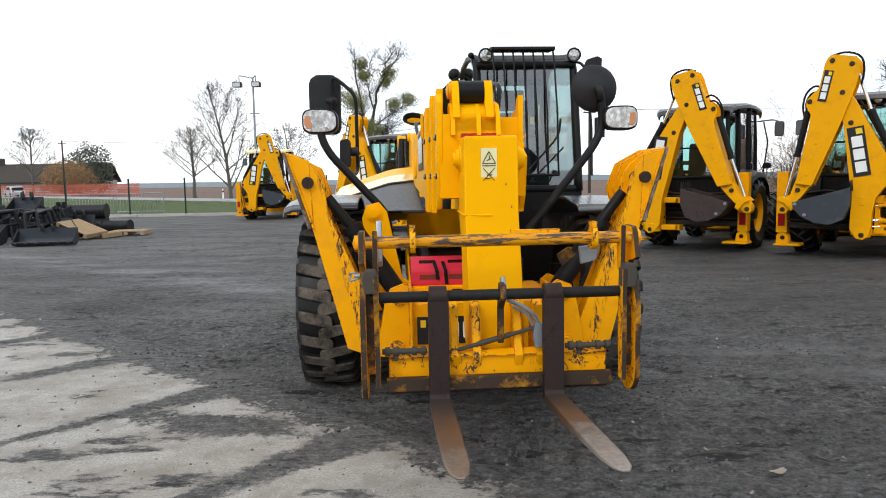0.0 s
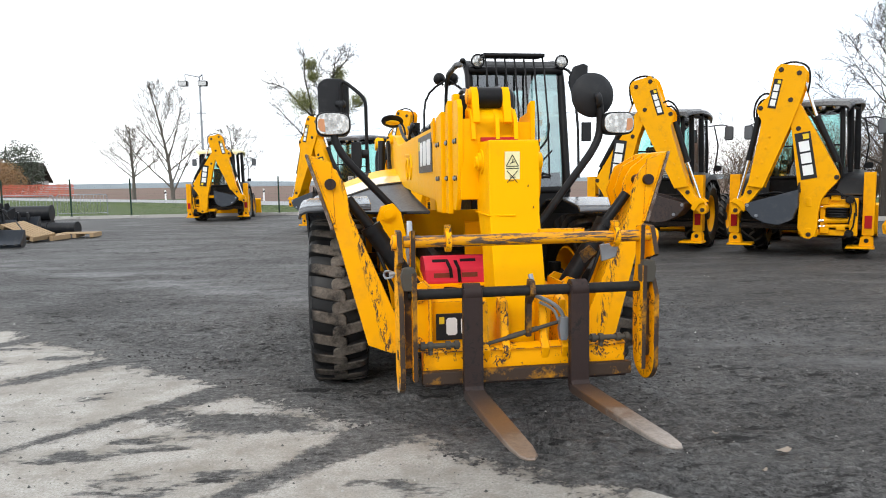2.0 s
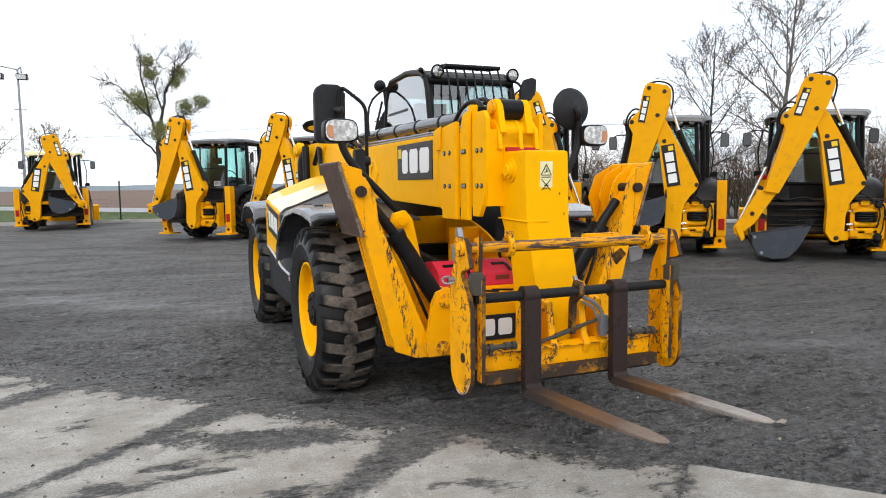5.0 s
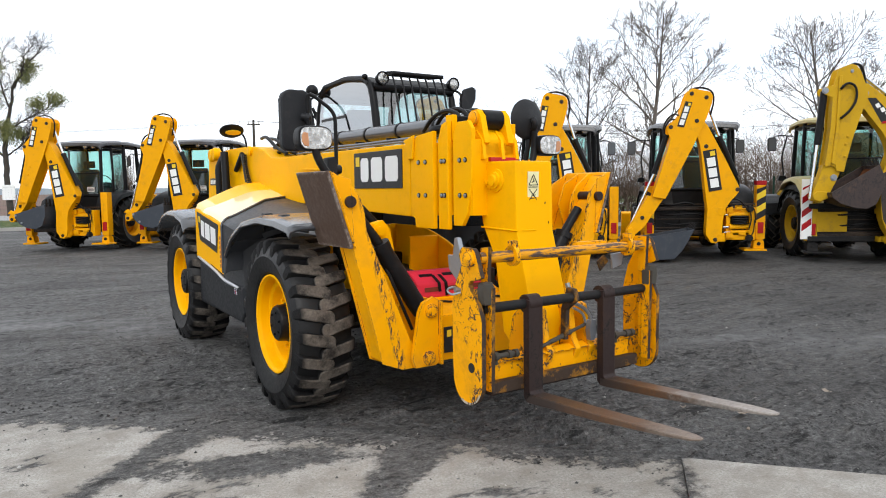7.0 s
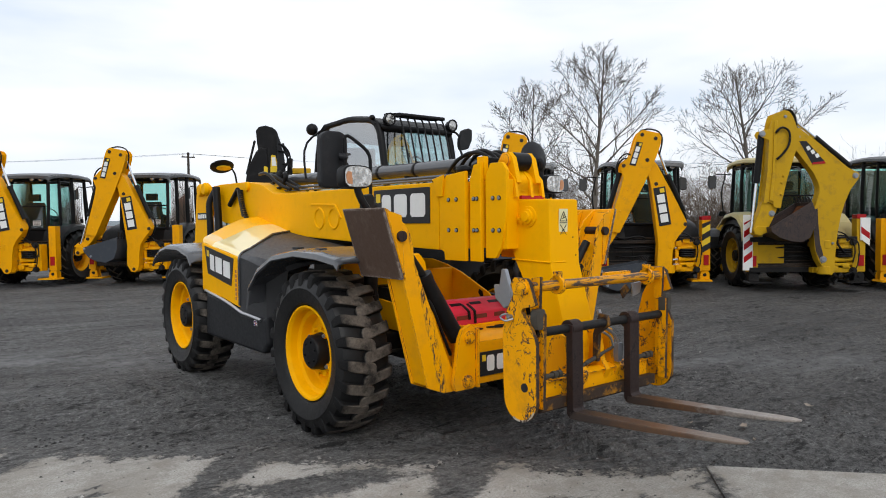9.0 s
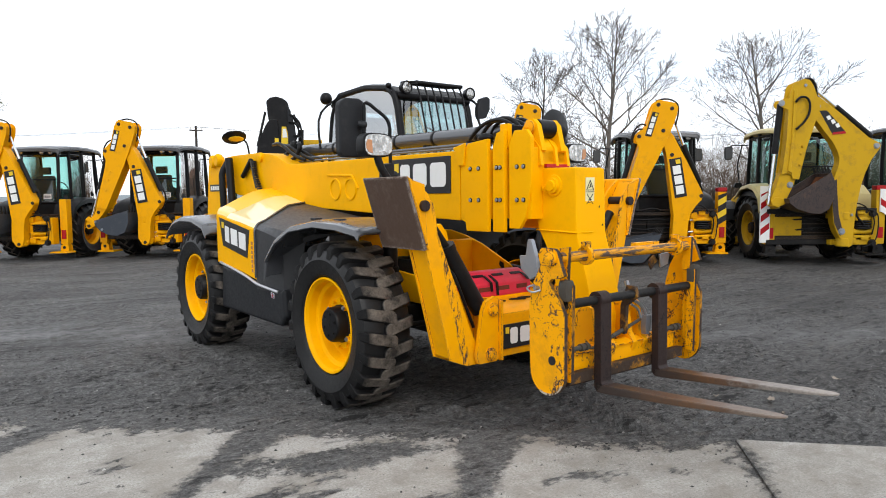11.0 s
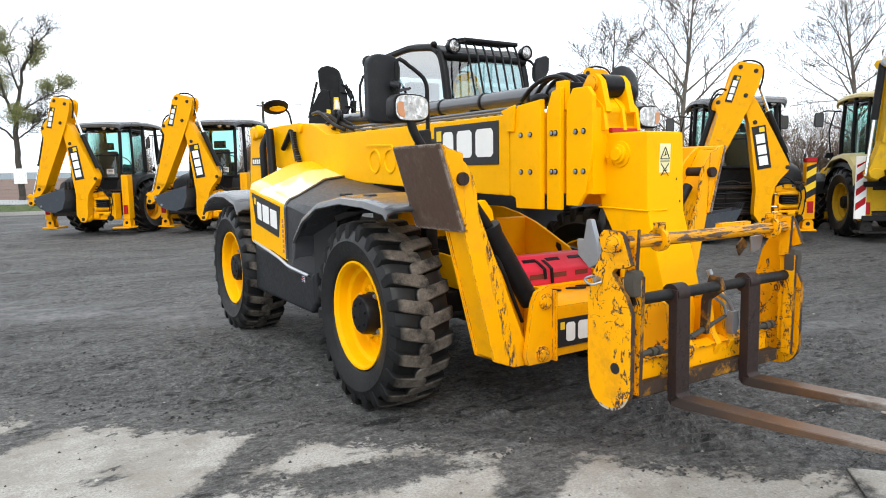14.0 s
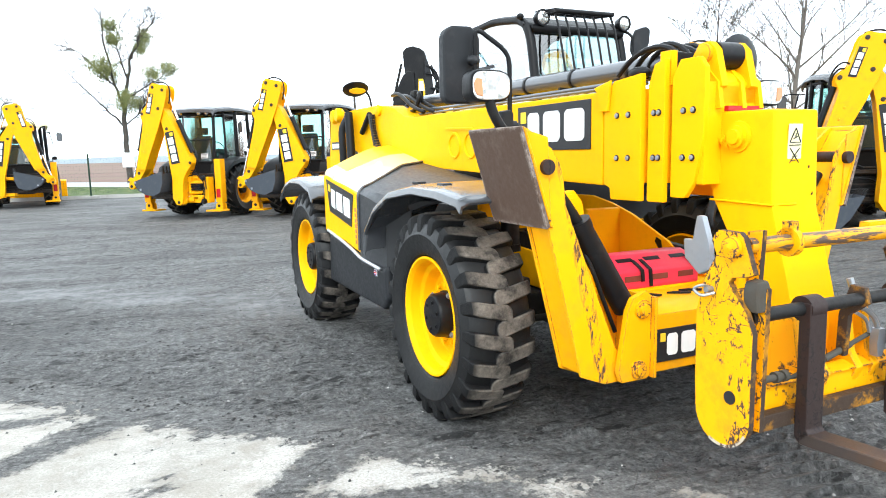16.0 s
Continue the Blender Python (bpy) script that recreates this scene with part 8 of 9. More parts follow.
def branch(rng, out, start, d, length, radius, level, top, crown, sag, counts, bend):
    """One bough with its own wood, from which finer ones leave to either side."""
    steps = (9, 7, 5, 4, 3)[level]
    pts, radii, ways, p = [start.copy()], [radius], [d.copy()], start.copy()
    for i in range(steps):
        wander = Vector((rng.gauss(0, 1), rng.gauss(0, 1), rng.gauss(0, 0.7))) * (0.035, 0.07, 0.10, 0.12, 0.14)[level]
        d = (d + wander + Vector((0, 0, sag * (0.0, 1.0, 0.6, 0.3, 0.0)[level]))).normalized()
        p = p + d * (length / steps)
        pts.append(p.copy())
        ways.append(d.copy())
        radii.append(max(bend["fine"], radius * (1 - 0.86 * ((i + 1) / steps) ** 0.9)))
    sweep_into(*out[0 if level < 2 else 1], pts, radii, (9, 6, 4, 3, 3)[level])
    if level >= top:
        return
    n = counts[level]
    first = bend["low"] if level == 0 else 0.22
    spin = rng.random() * 6.28
    for k in range(n):
        s = first + (0.985 - first) * (k + rng.uniform(0.1, 0.8)) / n
        i = min(int(s * steps), steps - 1)
        q = pts[i].lerp(pts[i + 1], s * steps - i)
        w = ways[i + 1]
        if level == 0:
            f = (s - first) / (1 - first)
            nd = turned(Vector((0, 0, 1)), radians(bend["wide"] * (1 - f) + bend["narrow"] * f + rng.uniform(-9, 9)), spin + 2.4 * k)
            ln = room(q, nd, crown) * rng.uniform(0.82, 1.0)
            r = radii[i] * rng.uniform(0.40, 0.55)
        else:
            nd = turned(w, radians(rng.uniform(28, 52)), spin + math.pi * k + rng.uniform(-0.6, 0.6))
            nd = (nd + Vector((0, 0, 0.10))).normalized()
            ln = length * rng.uniform(0.40, 0.62) * (1.15 - 0.75 * s)
            ln = min(ln, room(q, nd, crown) * 1.1 + 0.15)
            r = radii[i] * rng.uniform(0.45, 0.65)
        if ln > 0.10:
            branch(rng, out, q, nd, ln, max(bend["fine"], r), level + 1, top, crown, sag, counts, bend)


def tree_meshes(T, out, wood, clumps, rng):
    for nm, (verts, faces) in zip(("trunk", "crown"), out):
        me = bpy.data.meshes.new(nm)
        me.from_pydata(verts, [], faces)
        me.materials.append(wood)
        new(nm, me).parent = T
    for cx, cy, cz, size in clumps:
        verts, faces = [], []
        at = Vector((cx, cy, cz))
        for k in range(int(2600 * size)):
            v = Vector((rng.gauss(0, 1), rng.gauss(0, 1), rng.gauss(0, 0.9)))
            v = v * size * 0.42 * (1 + 0.5 * noise.noise(v * 0.9 + at * 3.0))
            u = Vector((rng.uniform(-1, 1), rng.uniform(-1, 1), rng.uniform(-1, 1))).normalized() * 0.05
            w = u.orthogonal().normalized() * 0.020
            b = len(verts)
            verts += [at + v - u, at + v + w, at + v + u, at + v - w]
            faces.append((b, b + 1, b + 2, b + 3))
        me = bpy.data.meshes.new("mistletoe")
        me.from_pydata(verts, [], faces)
        me.materials.append(leaf_mat)
        o = new("mistletoe", me)
        o.parent = T
        o["label"] = "green mistletoe clump"


def bare_tree(name, x, y, height, seed, label, trunk=0.13, wood=None, clumps=(), crown=(5, 2.5, 2.5), low=0.3, wide=62, narrow=22, sag=0.03, counts=(22, 9, 6, 4), top=4, lean=0.0, fine=0.0055):
    rng = random.Random(seed)
    out = [([], []), ([], [])]
    branch(rng, out, Vector((0, 0, -0.05)), Vector((lean, 0, 1)).normalized(), height * 0.97, trunk, 0, top, crown, sag, counts, {"low": low, "wide": wide, "narrow": narrow, "fine": fine})
    T = thing(name, pose(x, y, 0), label, "tree", "bare trees round the yard")
    tree_meshes(T, out, wood or bark, clumps, rng)
    return T


leaf_mat, _n, _l, _b = material("mistletoe_leaf")
_i = _n.new("ShaderNodeNewGeometry")
_l.new(ramp(_n, _l, _i.outputs["Random Per Island"], [(0.0, (0.10, 0.115, 0.03)), (1.0, (0.25, 0.255, 0.085))]), _b.inputs["Base Color"])
_b.inputs["Roughness"].default_value = 0.7
dry_leaf, _n, _l, _b = material("dry_leaf")
_i = _n.new("ShaderNodeNewGeometry")
_l.new(ramp(_n, _l, _i.outputs["Random Per Island"], [(0.0, (0.16, 0.08, 0.03)), (1.0, (0.32, 0.19, 0.08))]), _b.inputs["Base Color"])
dark_leaf, _n, _l, _b = material("dark_leaf")
_i = _n.new("ShaderNodeNewGeometry")
_l.new(ramp(_n, _l, _i.outputs["Random Per Island"], [(0.0, (0.02, 0.03, 0.018)), (1.0, (0.06, 0.075, 0.045))]), _b.inputs["Base Color"])

bare_tree("bare_tree", 14.7, 16.7, 7.4, 3, "tall bare leafless tree behind the parked machines", 0.12, bark, crown=(4.7, 2.45, 2.8), low=0.24, wide=66)
bare_tree("bare_tree", 20.4, 14.4, 7.0, 8, "wide bare leafless tree behind the parked machines", 0.13, bark, crown=(4.8, 2.9, 2.3), low=0.28, wide=68, narrow=30)
bare_tree("bare_tree", 15.6, 21.0, 7.0, 14, "thin bare tree beyond the fence", 0.09, bark_dark, crown=(4.5, 2.4, 2.6), low=0.2, sag=-0.02)
MISTLETOE = ((-1.05, -0.2, 6.55, 0.95), (-0.7, 0.1, 6.25, 0.70), (-0.48, 0.1, 8.77, 0.55), (-0.33, 0.0, 8.03, 0.50), (1.28, 0.2, 8.18, 0.62), (1.0, 0.1, 7.6, 0.45), (0.02, -0.2, 4.55, 0.72), (0.1, -0.1, 5.0, 0.5), (1.54, 0.0, 6.2, 0.66), (2.41, 0.1, 6.56, 0.58), (0.76, 0.0, 4.56, 0.55))
MAIN_LIMBS = (
    (0.21, 0.13, (0.0, 0, -0.1), (-0.02, 0, 1.0), (-0.09, 0.05, 2.4), (-0.09, 0, 3.8), (0.05, 0, 4.94)),
    (0.125, 0.014, (0.05, 0, 4.8), (0.30, 0.15, 6.1), (0.52, 0.2, 7.26), (1.43, 0.4, 8.72), (2.02, 0.5, 9.45)),
    (0.105, 0.014, (-0.04, 0, 4.4), (-0.40, -0.1, 5.58), (-0.78, -0.3, 7.83), (-0.85, -0.3, 9.6)),
    (0.075, 0.012, (-0.12, 0, 3.40), (-0.70, 0.3, 4.0), (-1.27, 0.5, 4.65), (-2.17, 0.7, 5.64), (-2.9, 0.8, 6.5)),
    (0.055, 0.012, (0.0, 0, 3.45), (0.6, -0.3, 3.9), (1.10, -0.5, 4.35), (1.5, -0.6, 5.0)),
    (0.070, 0.012, (0.02, 0, 4.7), (0.60, -0.1, 5.1), (1.33, -0.2, 5.62), (2.44, 0.0, 6.3)),
    (0.065, 0.012, (0.28, 0.1, 5.9), (0.0, 0.3, 6.8), (-0.25, 0.4, 7.9), (0.2, 0.5, 9.3)),
    (0.055, 0.012, (-0.38, -0.1, 5.5), (-1.34, 0.2, 6.56), (-2.17, 0.4, 7.4), (-2.9, 0.5, 7.7)),
    (0.050, 0.010, (0.45, 0.2, 7.0), (0.95, -0.2, 7.7), (1.1, -0.4, 8.7), (1.5, -0.4, 9.3)))


def limbed_tree(name, x, y, seed, label, limbs, clumps):
    """An open tree of a few strong limbs, twigs along each, with leafy clumps sitting in it."""
    rng = random.Random(seed)
    out = [([], []), ([], [])]
    for r0, r1, *way in limbs:
        pts = [Vector(p) for p in way]
        fine = []
        for k in range(len(pts) - 1):
            fine += [pts[k].lerp(pts[k + 1], u / 4) + Vector((rng.gauss(0, 0.03), rng.gauss(0, 0.03), 0)) * (u > 0) for u in range(4)]
        fine.append(pts[-1])
        n = len(fine) - 1
        sweep_into(*out[0], fine, [(r0 + (r1 - r0) * i / n) * 0.85 for i in range(n + 1)], 9)
        if r0 > 0.2:
            continue
        for k in range(46):
            i = min(n - 1, int(n * (0.25 + 0.74 * k / 46)))
            d = turned((fine[i + 1] - fine[i]).normalized(), radians(rng.uniform(25, 60)), rng.uniform(0, 6.28))
            branch(rng, out, fine[i].lerp(fine[i + 1], rng.random()), d, rng.uniform(0.35, 1.25), 0.016, 2, 4, None, 0.05, (0, 0, 5, 3), {"fine": 0.006, "low": 0.2})
    tree = thing(name, pose(x, y, 0), label, "tree", "bare trees round the yard")
    tree_meshes(tree, out, bark_dark, clumps, rng)
    bm = B()
    box(bm, -0.32, 0.28, -0.26, -0.24, 1.10, 1.90)
    sheet = tagged(part("tree_sign", soft_edges(bm, 0.006, 1), decal_white), "blank white sheet fixed to the tree trunk", "sign")
    sheet.matrix_basis = pose(x, y, 0)


limbed_tree("mistletoe_tree", -4.45, 44.0, 21, "half-bare tree carrying green mistletoe clumps beside the road", MAIN_LIMBS, MISTLETOE)
bare_tree("bare_tree", -19.8, 65.0, 11.0, 33, "slender bare tree with many upright stems", 0.19, bark, crown=(5.8, 4.4, 5.3), low=0.04, wide=46, narrow=16, counts=(23, 9, 5, 3), fine=0.009)
bare_tree("bare_tree", -25.0, 70.0, 7.3, 41, "small round bare tree beyond the road", 0.20, bark, crown=(4.5, 3.6, 2.8), low=0.26, wide=58, narrow=26, counts=(22, 8, 5, 4), fine=0.008)
bare_tree("bare_tree", -14.3, 65.0, 7.0, 47, "small bare tree beyond the road", 0.14, bark, crown=(4.0, 3.2, 3.0), low=0.22, wide=64, counts=(18, 8, 5, 4), fine=0.008)
bare_tree("bare_tree", -66.0, 112.0, 11.0, 52, "far bare tree by the farm", 0.24, bark, crown=(6.6, 4.6, 4.6), low=0.25, counts=(18, 8, 5, 3), fine=0.016)


def bush(name, x, y, w, h, mat, seed, label, leaves=9000):
    rng = random.Random(seed)
    T = thing(name, pose(x, y, 0), label, "bush")
    out = [([], []), ([], [])]
    for k in range(6):
        grow(rng, out, Vector((rng.uniform(-w, w) * 0.25, rng.uniform(-w, w) * 0.25, -0.05)), Vector((rng.uniform(-0.5, 0.5), rng.uniform(-0.5, 0.5), 1)), h * 0.45, 0.05, 2, 4, 0.8)
    for nm, (verts, faces) in zip(("trunk", "crown"), out):
        if verts:
            me = bpy.data.meshes.new(nm)
            me.from_pydata(verts, [], faces)
            me.materials.append(bark_dark)
            o = new(nm, me)
            o.parent = T
    verts, faces = [], []
    for _ in range(leaves):
        v = Vector((rng.gauss(0, 1), rng.gauss(0, 1), rng.gauss(0, 1))).normalized() * rng.random() ** 0.35
        lump = 1 + 0.3 * noise.noise(v * 2.2 + Vector((seed, 0, 0)))
        p = Vector((v.x * w * 0.5 * lump, v.y * w * 0.5 * lump, h * 0.52 + v.z * h * 0.48 * lump))
        u = Vector((rng.uniform(-1, 1), rng.uniform(-1, 1), rng.uniform(-1, 1))).normalized() * 0.017 * h
        q = u.orthogonal().normalized() * 0.011 * h
        b = len(verts)
        verts += [p - u, p + q, p + u, p - q]
        faces.append((b, b + 1, b + 2, b + 3))
    me = bpy.data.meshes.new("foliage")
    me.from_pydata(verts, [], faces)
    me.materials.append(mat)
    o = new("foliage", me)
    o.parent = T


bush("bush", -56.0, 104.0, 7.5, 5.4, dry_leaf, 5, "large brown autumn bush by the farm")
bush("evergreen_tree", -56.5, 112.0, 7.5, 8.4, dark_leaf, 6, "dark evergreen tree by the farm roof", 5200)


def thicket():
    """A hedge of bare scrub along the far side of the yard."""
    rng = random.Random(77)
    out = [([], []), ([], [])]
    for k in range(620):
        s = k / 620
        x, y = 13 + 34 * s + rng.uniform(-1.5, 1.5), 27 - 26 * s + rng.uniform(-1.5, 1.5)
        grow(rng, out, Vector((x, y, -0.05)), Vector((rng.uniform(-0.4, 0.4), rng.uniform(-0.4, 0.4), 1)), rng.uniform(1.5, 2.9), 0.035, 2, 5, 0.75)
    verts, faces = out[0]
    b = len(verts)
    verts = verts + out[1][0]
    faces = faces + [tuple(i + b for i in f) for f in out[1][1]]
    me = bpy.data.meshes.new("thicket")
    me.from_pydata(verts, [], faces)
    me.materials.append(scrub_mat)
    tagged(new("thicket", me), "brown bare scrub hedge behind the yard", "hedge", kind="stuff")


scrub_mat = paint("scrub_bark", (0.13, 0.095, 0.07), 0.95, dirty=0.3)
thicket()

# ---- fence, barriers and poles ----
wire_mat = paint("fence_wire", (0.02, 0.05, 0.035), 0.5)


def fence_panel(x0, y0, x1, y1):
    """One bay of green mesh fence with its post, on a concrete foot."""
    L = math.hypot(x1 - x0, y1 - y0)
    F = thing("fence_panel", pose(x0, y0, 0, 0, 0, math.degrees(math.atan2(y1 - y0, x1 - x0))), "dark green wire mesh fence bay on a concrete foot", "fence", "yard fence bays")
    bm = B()
    box(bm, -0.03, 0.03, -0.03, 0.03, 0.0, 1.78)
    part("post", soft_edges(bm, 0.006, 1), green_post, F)
    bm = B()
    box(bm, -0.34, 0.34, -0.12, 0.12, 0.0, 0.12)
    part("concrete_foot", soft_edges(bm, 0.03), concrete_base, F, "pale concrete foot")
    bm = B()
    for k in range(int(L / 0.10)):
        tube(bm, [(0.05 + 0.10 * k, 0, 0.08), (0.05 + 0.10 * k, 0, 1.70)], 0.0012, 3, cut=0)
    for z in (0.08, 0.4, 0.7, 1.0, 1.3, 1.7):
        tube(bm, [(0, 0, z), (L, 0, z)], 0.0018, 3, cut=0)
    part("wire_mesh", bm, wire_mat, F)
    bm = B()
    box(bm, 0.1, L - 0.1, -0.03, 0.03, 0.0, 0.14)
    part("kickboard", bm, concrete_base, F)
    return F


POSTS = [-2.2, -5.32, -8.6, -11.87, -14.46, -17.39] + [-20.4 - 3.0 * k for k in range(11)]
for a, b in zip(POSTS[1:], POSTS):
    fence_panel(a, 32.0, b, 32.0)
for k in range(11):
    fence_panel(-2.2 + 2.5 * k, 32 - 1.75 * k, -2.2 + 2.5 * (k + 1), 32 - 1.75 * (k + 1))


def barrier(x, y, turn):
    Bt = thing("crowd_barrier", pose(x, y, 0, 0, 0, turn), "galvanised steel crowd barrier on the grass edge", "barrier", "crowd barriers")
    bm = B()
    tube(bm, [(0, 0, 0.02), (0, 0, 1.08), (2.2, 0, 1.08), (2.2, 0, 0.02)], 0.02, 6, cut=0.12)
    tube(bm, [(0, 0, 0.22), (2.2, 0, 0.22)], 0.016, 6)
    part("frame", bm, zinc, Bt)
    for k in range(14):
        bm = B()
        tube(bm, [(0.15 + 0.146 * k, 0, 0.22), (0.15 + 0.146 * k, 0, 1.08)], 0.008, 5, cut=0)
        part("bar", bm, zinc, Bt)
    for x0 in (0.1, 2.1):
        bm = B()
        tube(bm, [(x0, -0.25, 0.01), (x0, 0, 0.06), (x0, 0.25, 0.01)], 0.016, 5)
        part("foot", bm, zinc, Bt)


for k in range(4):
    barrier(-22.6 + 2.35 * k, 33.0 + 0.1 * (k % 2), 2)

net_mat = paint("orange_net", (0.50, 0.13, 0.085), 0.8)


def net_fence():
    N = thing("safety_fence", pose(-88, 101, 0), "orange plastic safety mesh fence beyond the road", "fence")
    bm = B()
    L, H = 44.0, 1.9
    for k in range(int(L / 0.16)):
        x = 0.16 * k
        box(bm, x, x + 0.055, -0.01, 0.01, 0.15, H - 0.10 * abs(math.sin(x * 0.8)))
    for z in (0.2, 0.45, 0.7, 0.95, 1.2, 1.45, 1.65):
        box(bm, 0, L, -0.012, 0.012, z, z + 0.09)
    part("netting", bm, net_mat, N)
    for k in range(15):
        bm = B()
        cyl(bm, (k * 3.0, 0.03, 0), (k * 3.0, 0.03, 1.9), 0.04, seg=6)
        part("stake", bm, pallet_wood, N)


net_fence()


def flood_mast():
    P = thing("flood_mast", pose(-10.27, 38.6, 0), "grey steel lamp mast with two floodlights", "lamp post")
    bm = B()
    cyl(bm, (0, 0, 0), (0, 0, 7.25), 0.085, 0.045, 10)
    part("mast", bm, zinc, P)
    bm = B()
    tube(bm, [(-0.75, 0, 7.0), (-0.75, 0, 7.35), (0, 0, 7.2), (0.15, 0, 7.35), (0.15, 0, 7.05)], 0.03, 6, cut=0.02)
    tube(bm, [(-0.25, 0, 5.3), (0.3, 0, 5.3)], 0.03, 6)
    part("bracket", bm, zinc, P)
    for x in (-0.85, 0.18):
        bm = B()
        box(bm, x - 0.24, x + 0.24, -0.22, 0.18, 6.72, 7.0)
        soft_edges(bm, 0.04)
        f = part("floodlight", bm, black_paint, P)
        bm = B()
        box(bm, x - 0.20, x + 0.20, -0.24, -0.222, 6.73, 6.95)
        part("lens", bm, lamp_lens, f)


flood_mast()


def road_marker(x, y):
    P = thing("road_marker", pose(x, y, 0), "white plastic marker post beside the road", "marker post", "road marker posts")
    bm = B()
    prism(bm, [(-0.06, 0.0), (0.06, 0.0), (0.06, 1.02), (0.0, 1.07), (-0.06, 1.04)], "y", -0.04, 0.04)
    part("post", soft_edges(bm, 0.015), decal_white, P)
    bm = B()
    prism(bm, [(-0.062, 0.74), (0.062, 0.80), (0.062, 0.95), (-0.062, 0.89)], "y", -0.045, 0.045)
    part("black_band", bm, decal_black, P)


for _x, _y in ((-18.4, 58.2), (-10.2, 56.5)):
    road_marker(_x, _y)


def utility_pole(x, y, h):
    P = thing("utility_pole", pose(x, y, 0), "weathered wooden utility pole with a crossarm", "pole", "utility poles")
    bm = B()
    cyl(bm, (0, 0, -0.1), (0, 0, h), 0.14, 0.10, 8)
    part("pole", bm, bark_dark, P)
    bm = B()
    box(bm, -0.55, 0.55, -0.05, 0.05, h - 0.45, h - 0.35)
    part("crossarm", bm, bark_dark, P)
    for dx in (-0.45, 0, 0.45):
        bm = B()
        cyl(bm, (dx, 0, h - 0.33), (dx, 0, h - 0.12), 0.05, seg=6)
        part("insulator", bm, white_paint, P)


poles = ((-50, 92, 7.6), (13.2, 62, 7.6), (66, 34, 7.6))
for p in poles:
    utility_pole(*p)
for a, b in zip(poles, poles[1:]):
    for dx in (-0.45, 0, 0.45):
        bm = B()
        tube(bm, [(a[0] + dx + (b[0] - a[0]) * s, a[1] + (b[1] - a[1]) * s, a[2] - 0.1 + (b[2] - a[2]) * s - 1.2 * 4 * s * (1 - s)) for s in [i / 12 for i in range(13)]], 0.008, 3, cut=0)
        tagged(part("power_line", bm, black_paint), "thin black overhead power line between the utility poles", "cable", "power lines")

# ---- farm and car beyond the road ----


def barn():
    H = thing("barn", pose(-71, 122, 0, 0, 0, 8), "low farm barn with a dark tiled roof", "barn")
    bm = B()
    box(bm, -12, 12, -4, 4, 0, 2.6)
    wall = part("wall", bm, concrete_base, H)
    bm = B()
    prism(bm, [(-4.6, 2.4), (0, 5.6), (4.6, 2.4), (4.6, 2.2), (0, 5.3), (-4.6, 2.2)], "x", -12.6, 12.6)
    part("roof", bm, bark_dark, H, "dark tiled roof")
    for k in range(5):
        bm = B()
        box(bm, -10 + 4 * k, -8.8 + 4 * k, -4.03, -3.99, 1.0, 2.0)
        part("window", bm, glass, wall)
    bm = B()
    box(bm, -6, -5.2, -0.5, 0.3, 4.8, 6.6)
    part("chimney", bm, bucket_rust, H)


barn()


def hedge_house():
    H = thing("house", pose(47.0, 22.5, 0, 0, 0, -30), "low house with a brown tiled roof behind the hedge", "house")
    bm = B()
    box(bm, -6, 6, -3.2, 3.2, 0, 2.3)
    part("wall", bm, concrete_base, H)
    bm = B()
    prism(bm, [(-3.8, 2.1), (0, 4.6), (3.8, 2.1), (3.8, 1.95), (0, 4.4), (-3.8, 1.95)], "x", -6.4, 6.4)
    part("roof", bm, roof_tile, H, "brown tiled roof")


hedge_house()


def car(x, y, turn):
    C = thing("car", pose(x, y, 0.23, 0, 0, turn), "small silver hatchback car standing on the road", "car")
    bm = B()
    prism(bm, [(-1.9, 0.3), (-1.95, 0.7), (-1.8, 0.9), (-1.45, 1.4), (0.2, 1.45), (0.9, 0.98), (1.8, 0.85), (1.95, 0.6), (1.95, 0.3)], "x", -0.82, 0.82)
    body = part("body", soft_edges(bm, 0.08, 3), silver, C)
    bm = B()
    box(bm, -0.7, 0.7, -1.9, -1.6, 0.98, 1.30)
    part("rear_window", bm, decal_black, body)
    for s in (-1, 1):
        bm = B()
        prism(bm, [(-1.2, 0.95), (-1.1, 1.33), (0.15, 1.36), (0.7, 0.98)], "x", s * 0.80, s * 0.828)
        part("side_window", bm, decal_black, body)
        bm = B()
        box(bm, s * 0.62 - 0.1, s * 0.62 + 0.1, -1.97, -1.9, 0.65, 0.82)
        part("tail_light", bm, red_light, body)
        for yy in (-1.2, 1.2):
            bm = B()
            lathe(bm, [(-0.09, 0.0), (-0.09, 0.28), (-0.05, 0.31), (0.05, 0.31), (0.09, 0.28), (0.09, 0.0)], (s * 0.75, yy, 0.31), 18)
            part("wheel", bm, tyre_rubber, C)


car(-60.0, 97.2, 46)

# ---- heap of attachments and pallets ----


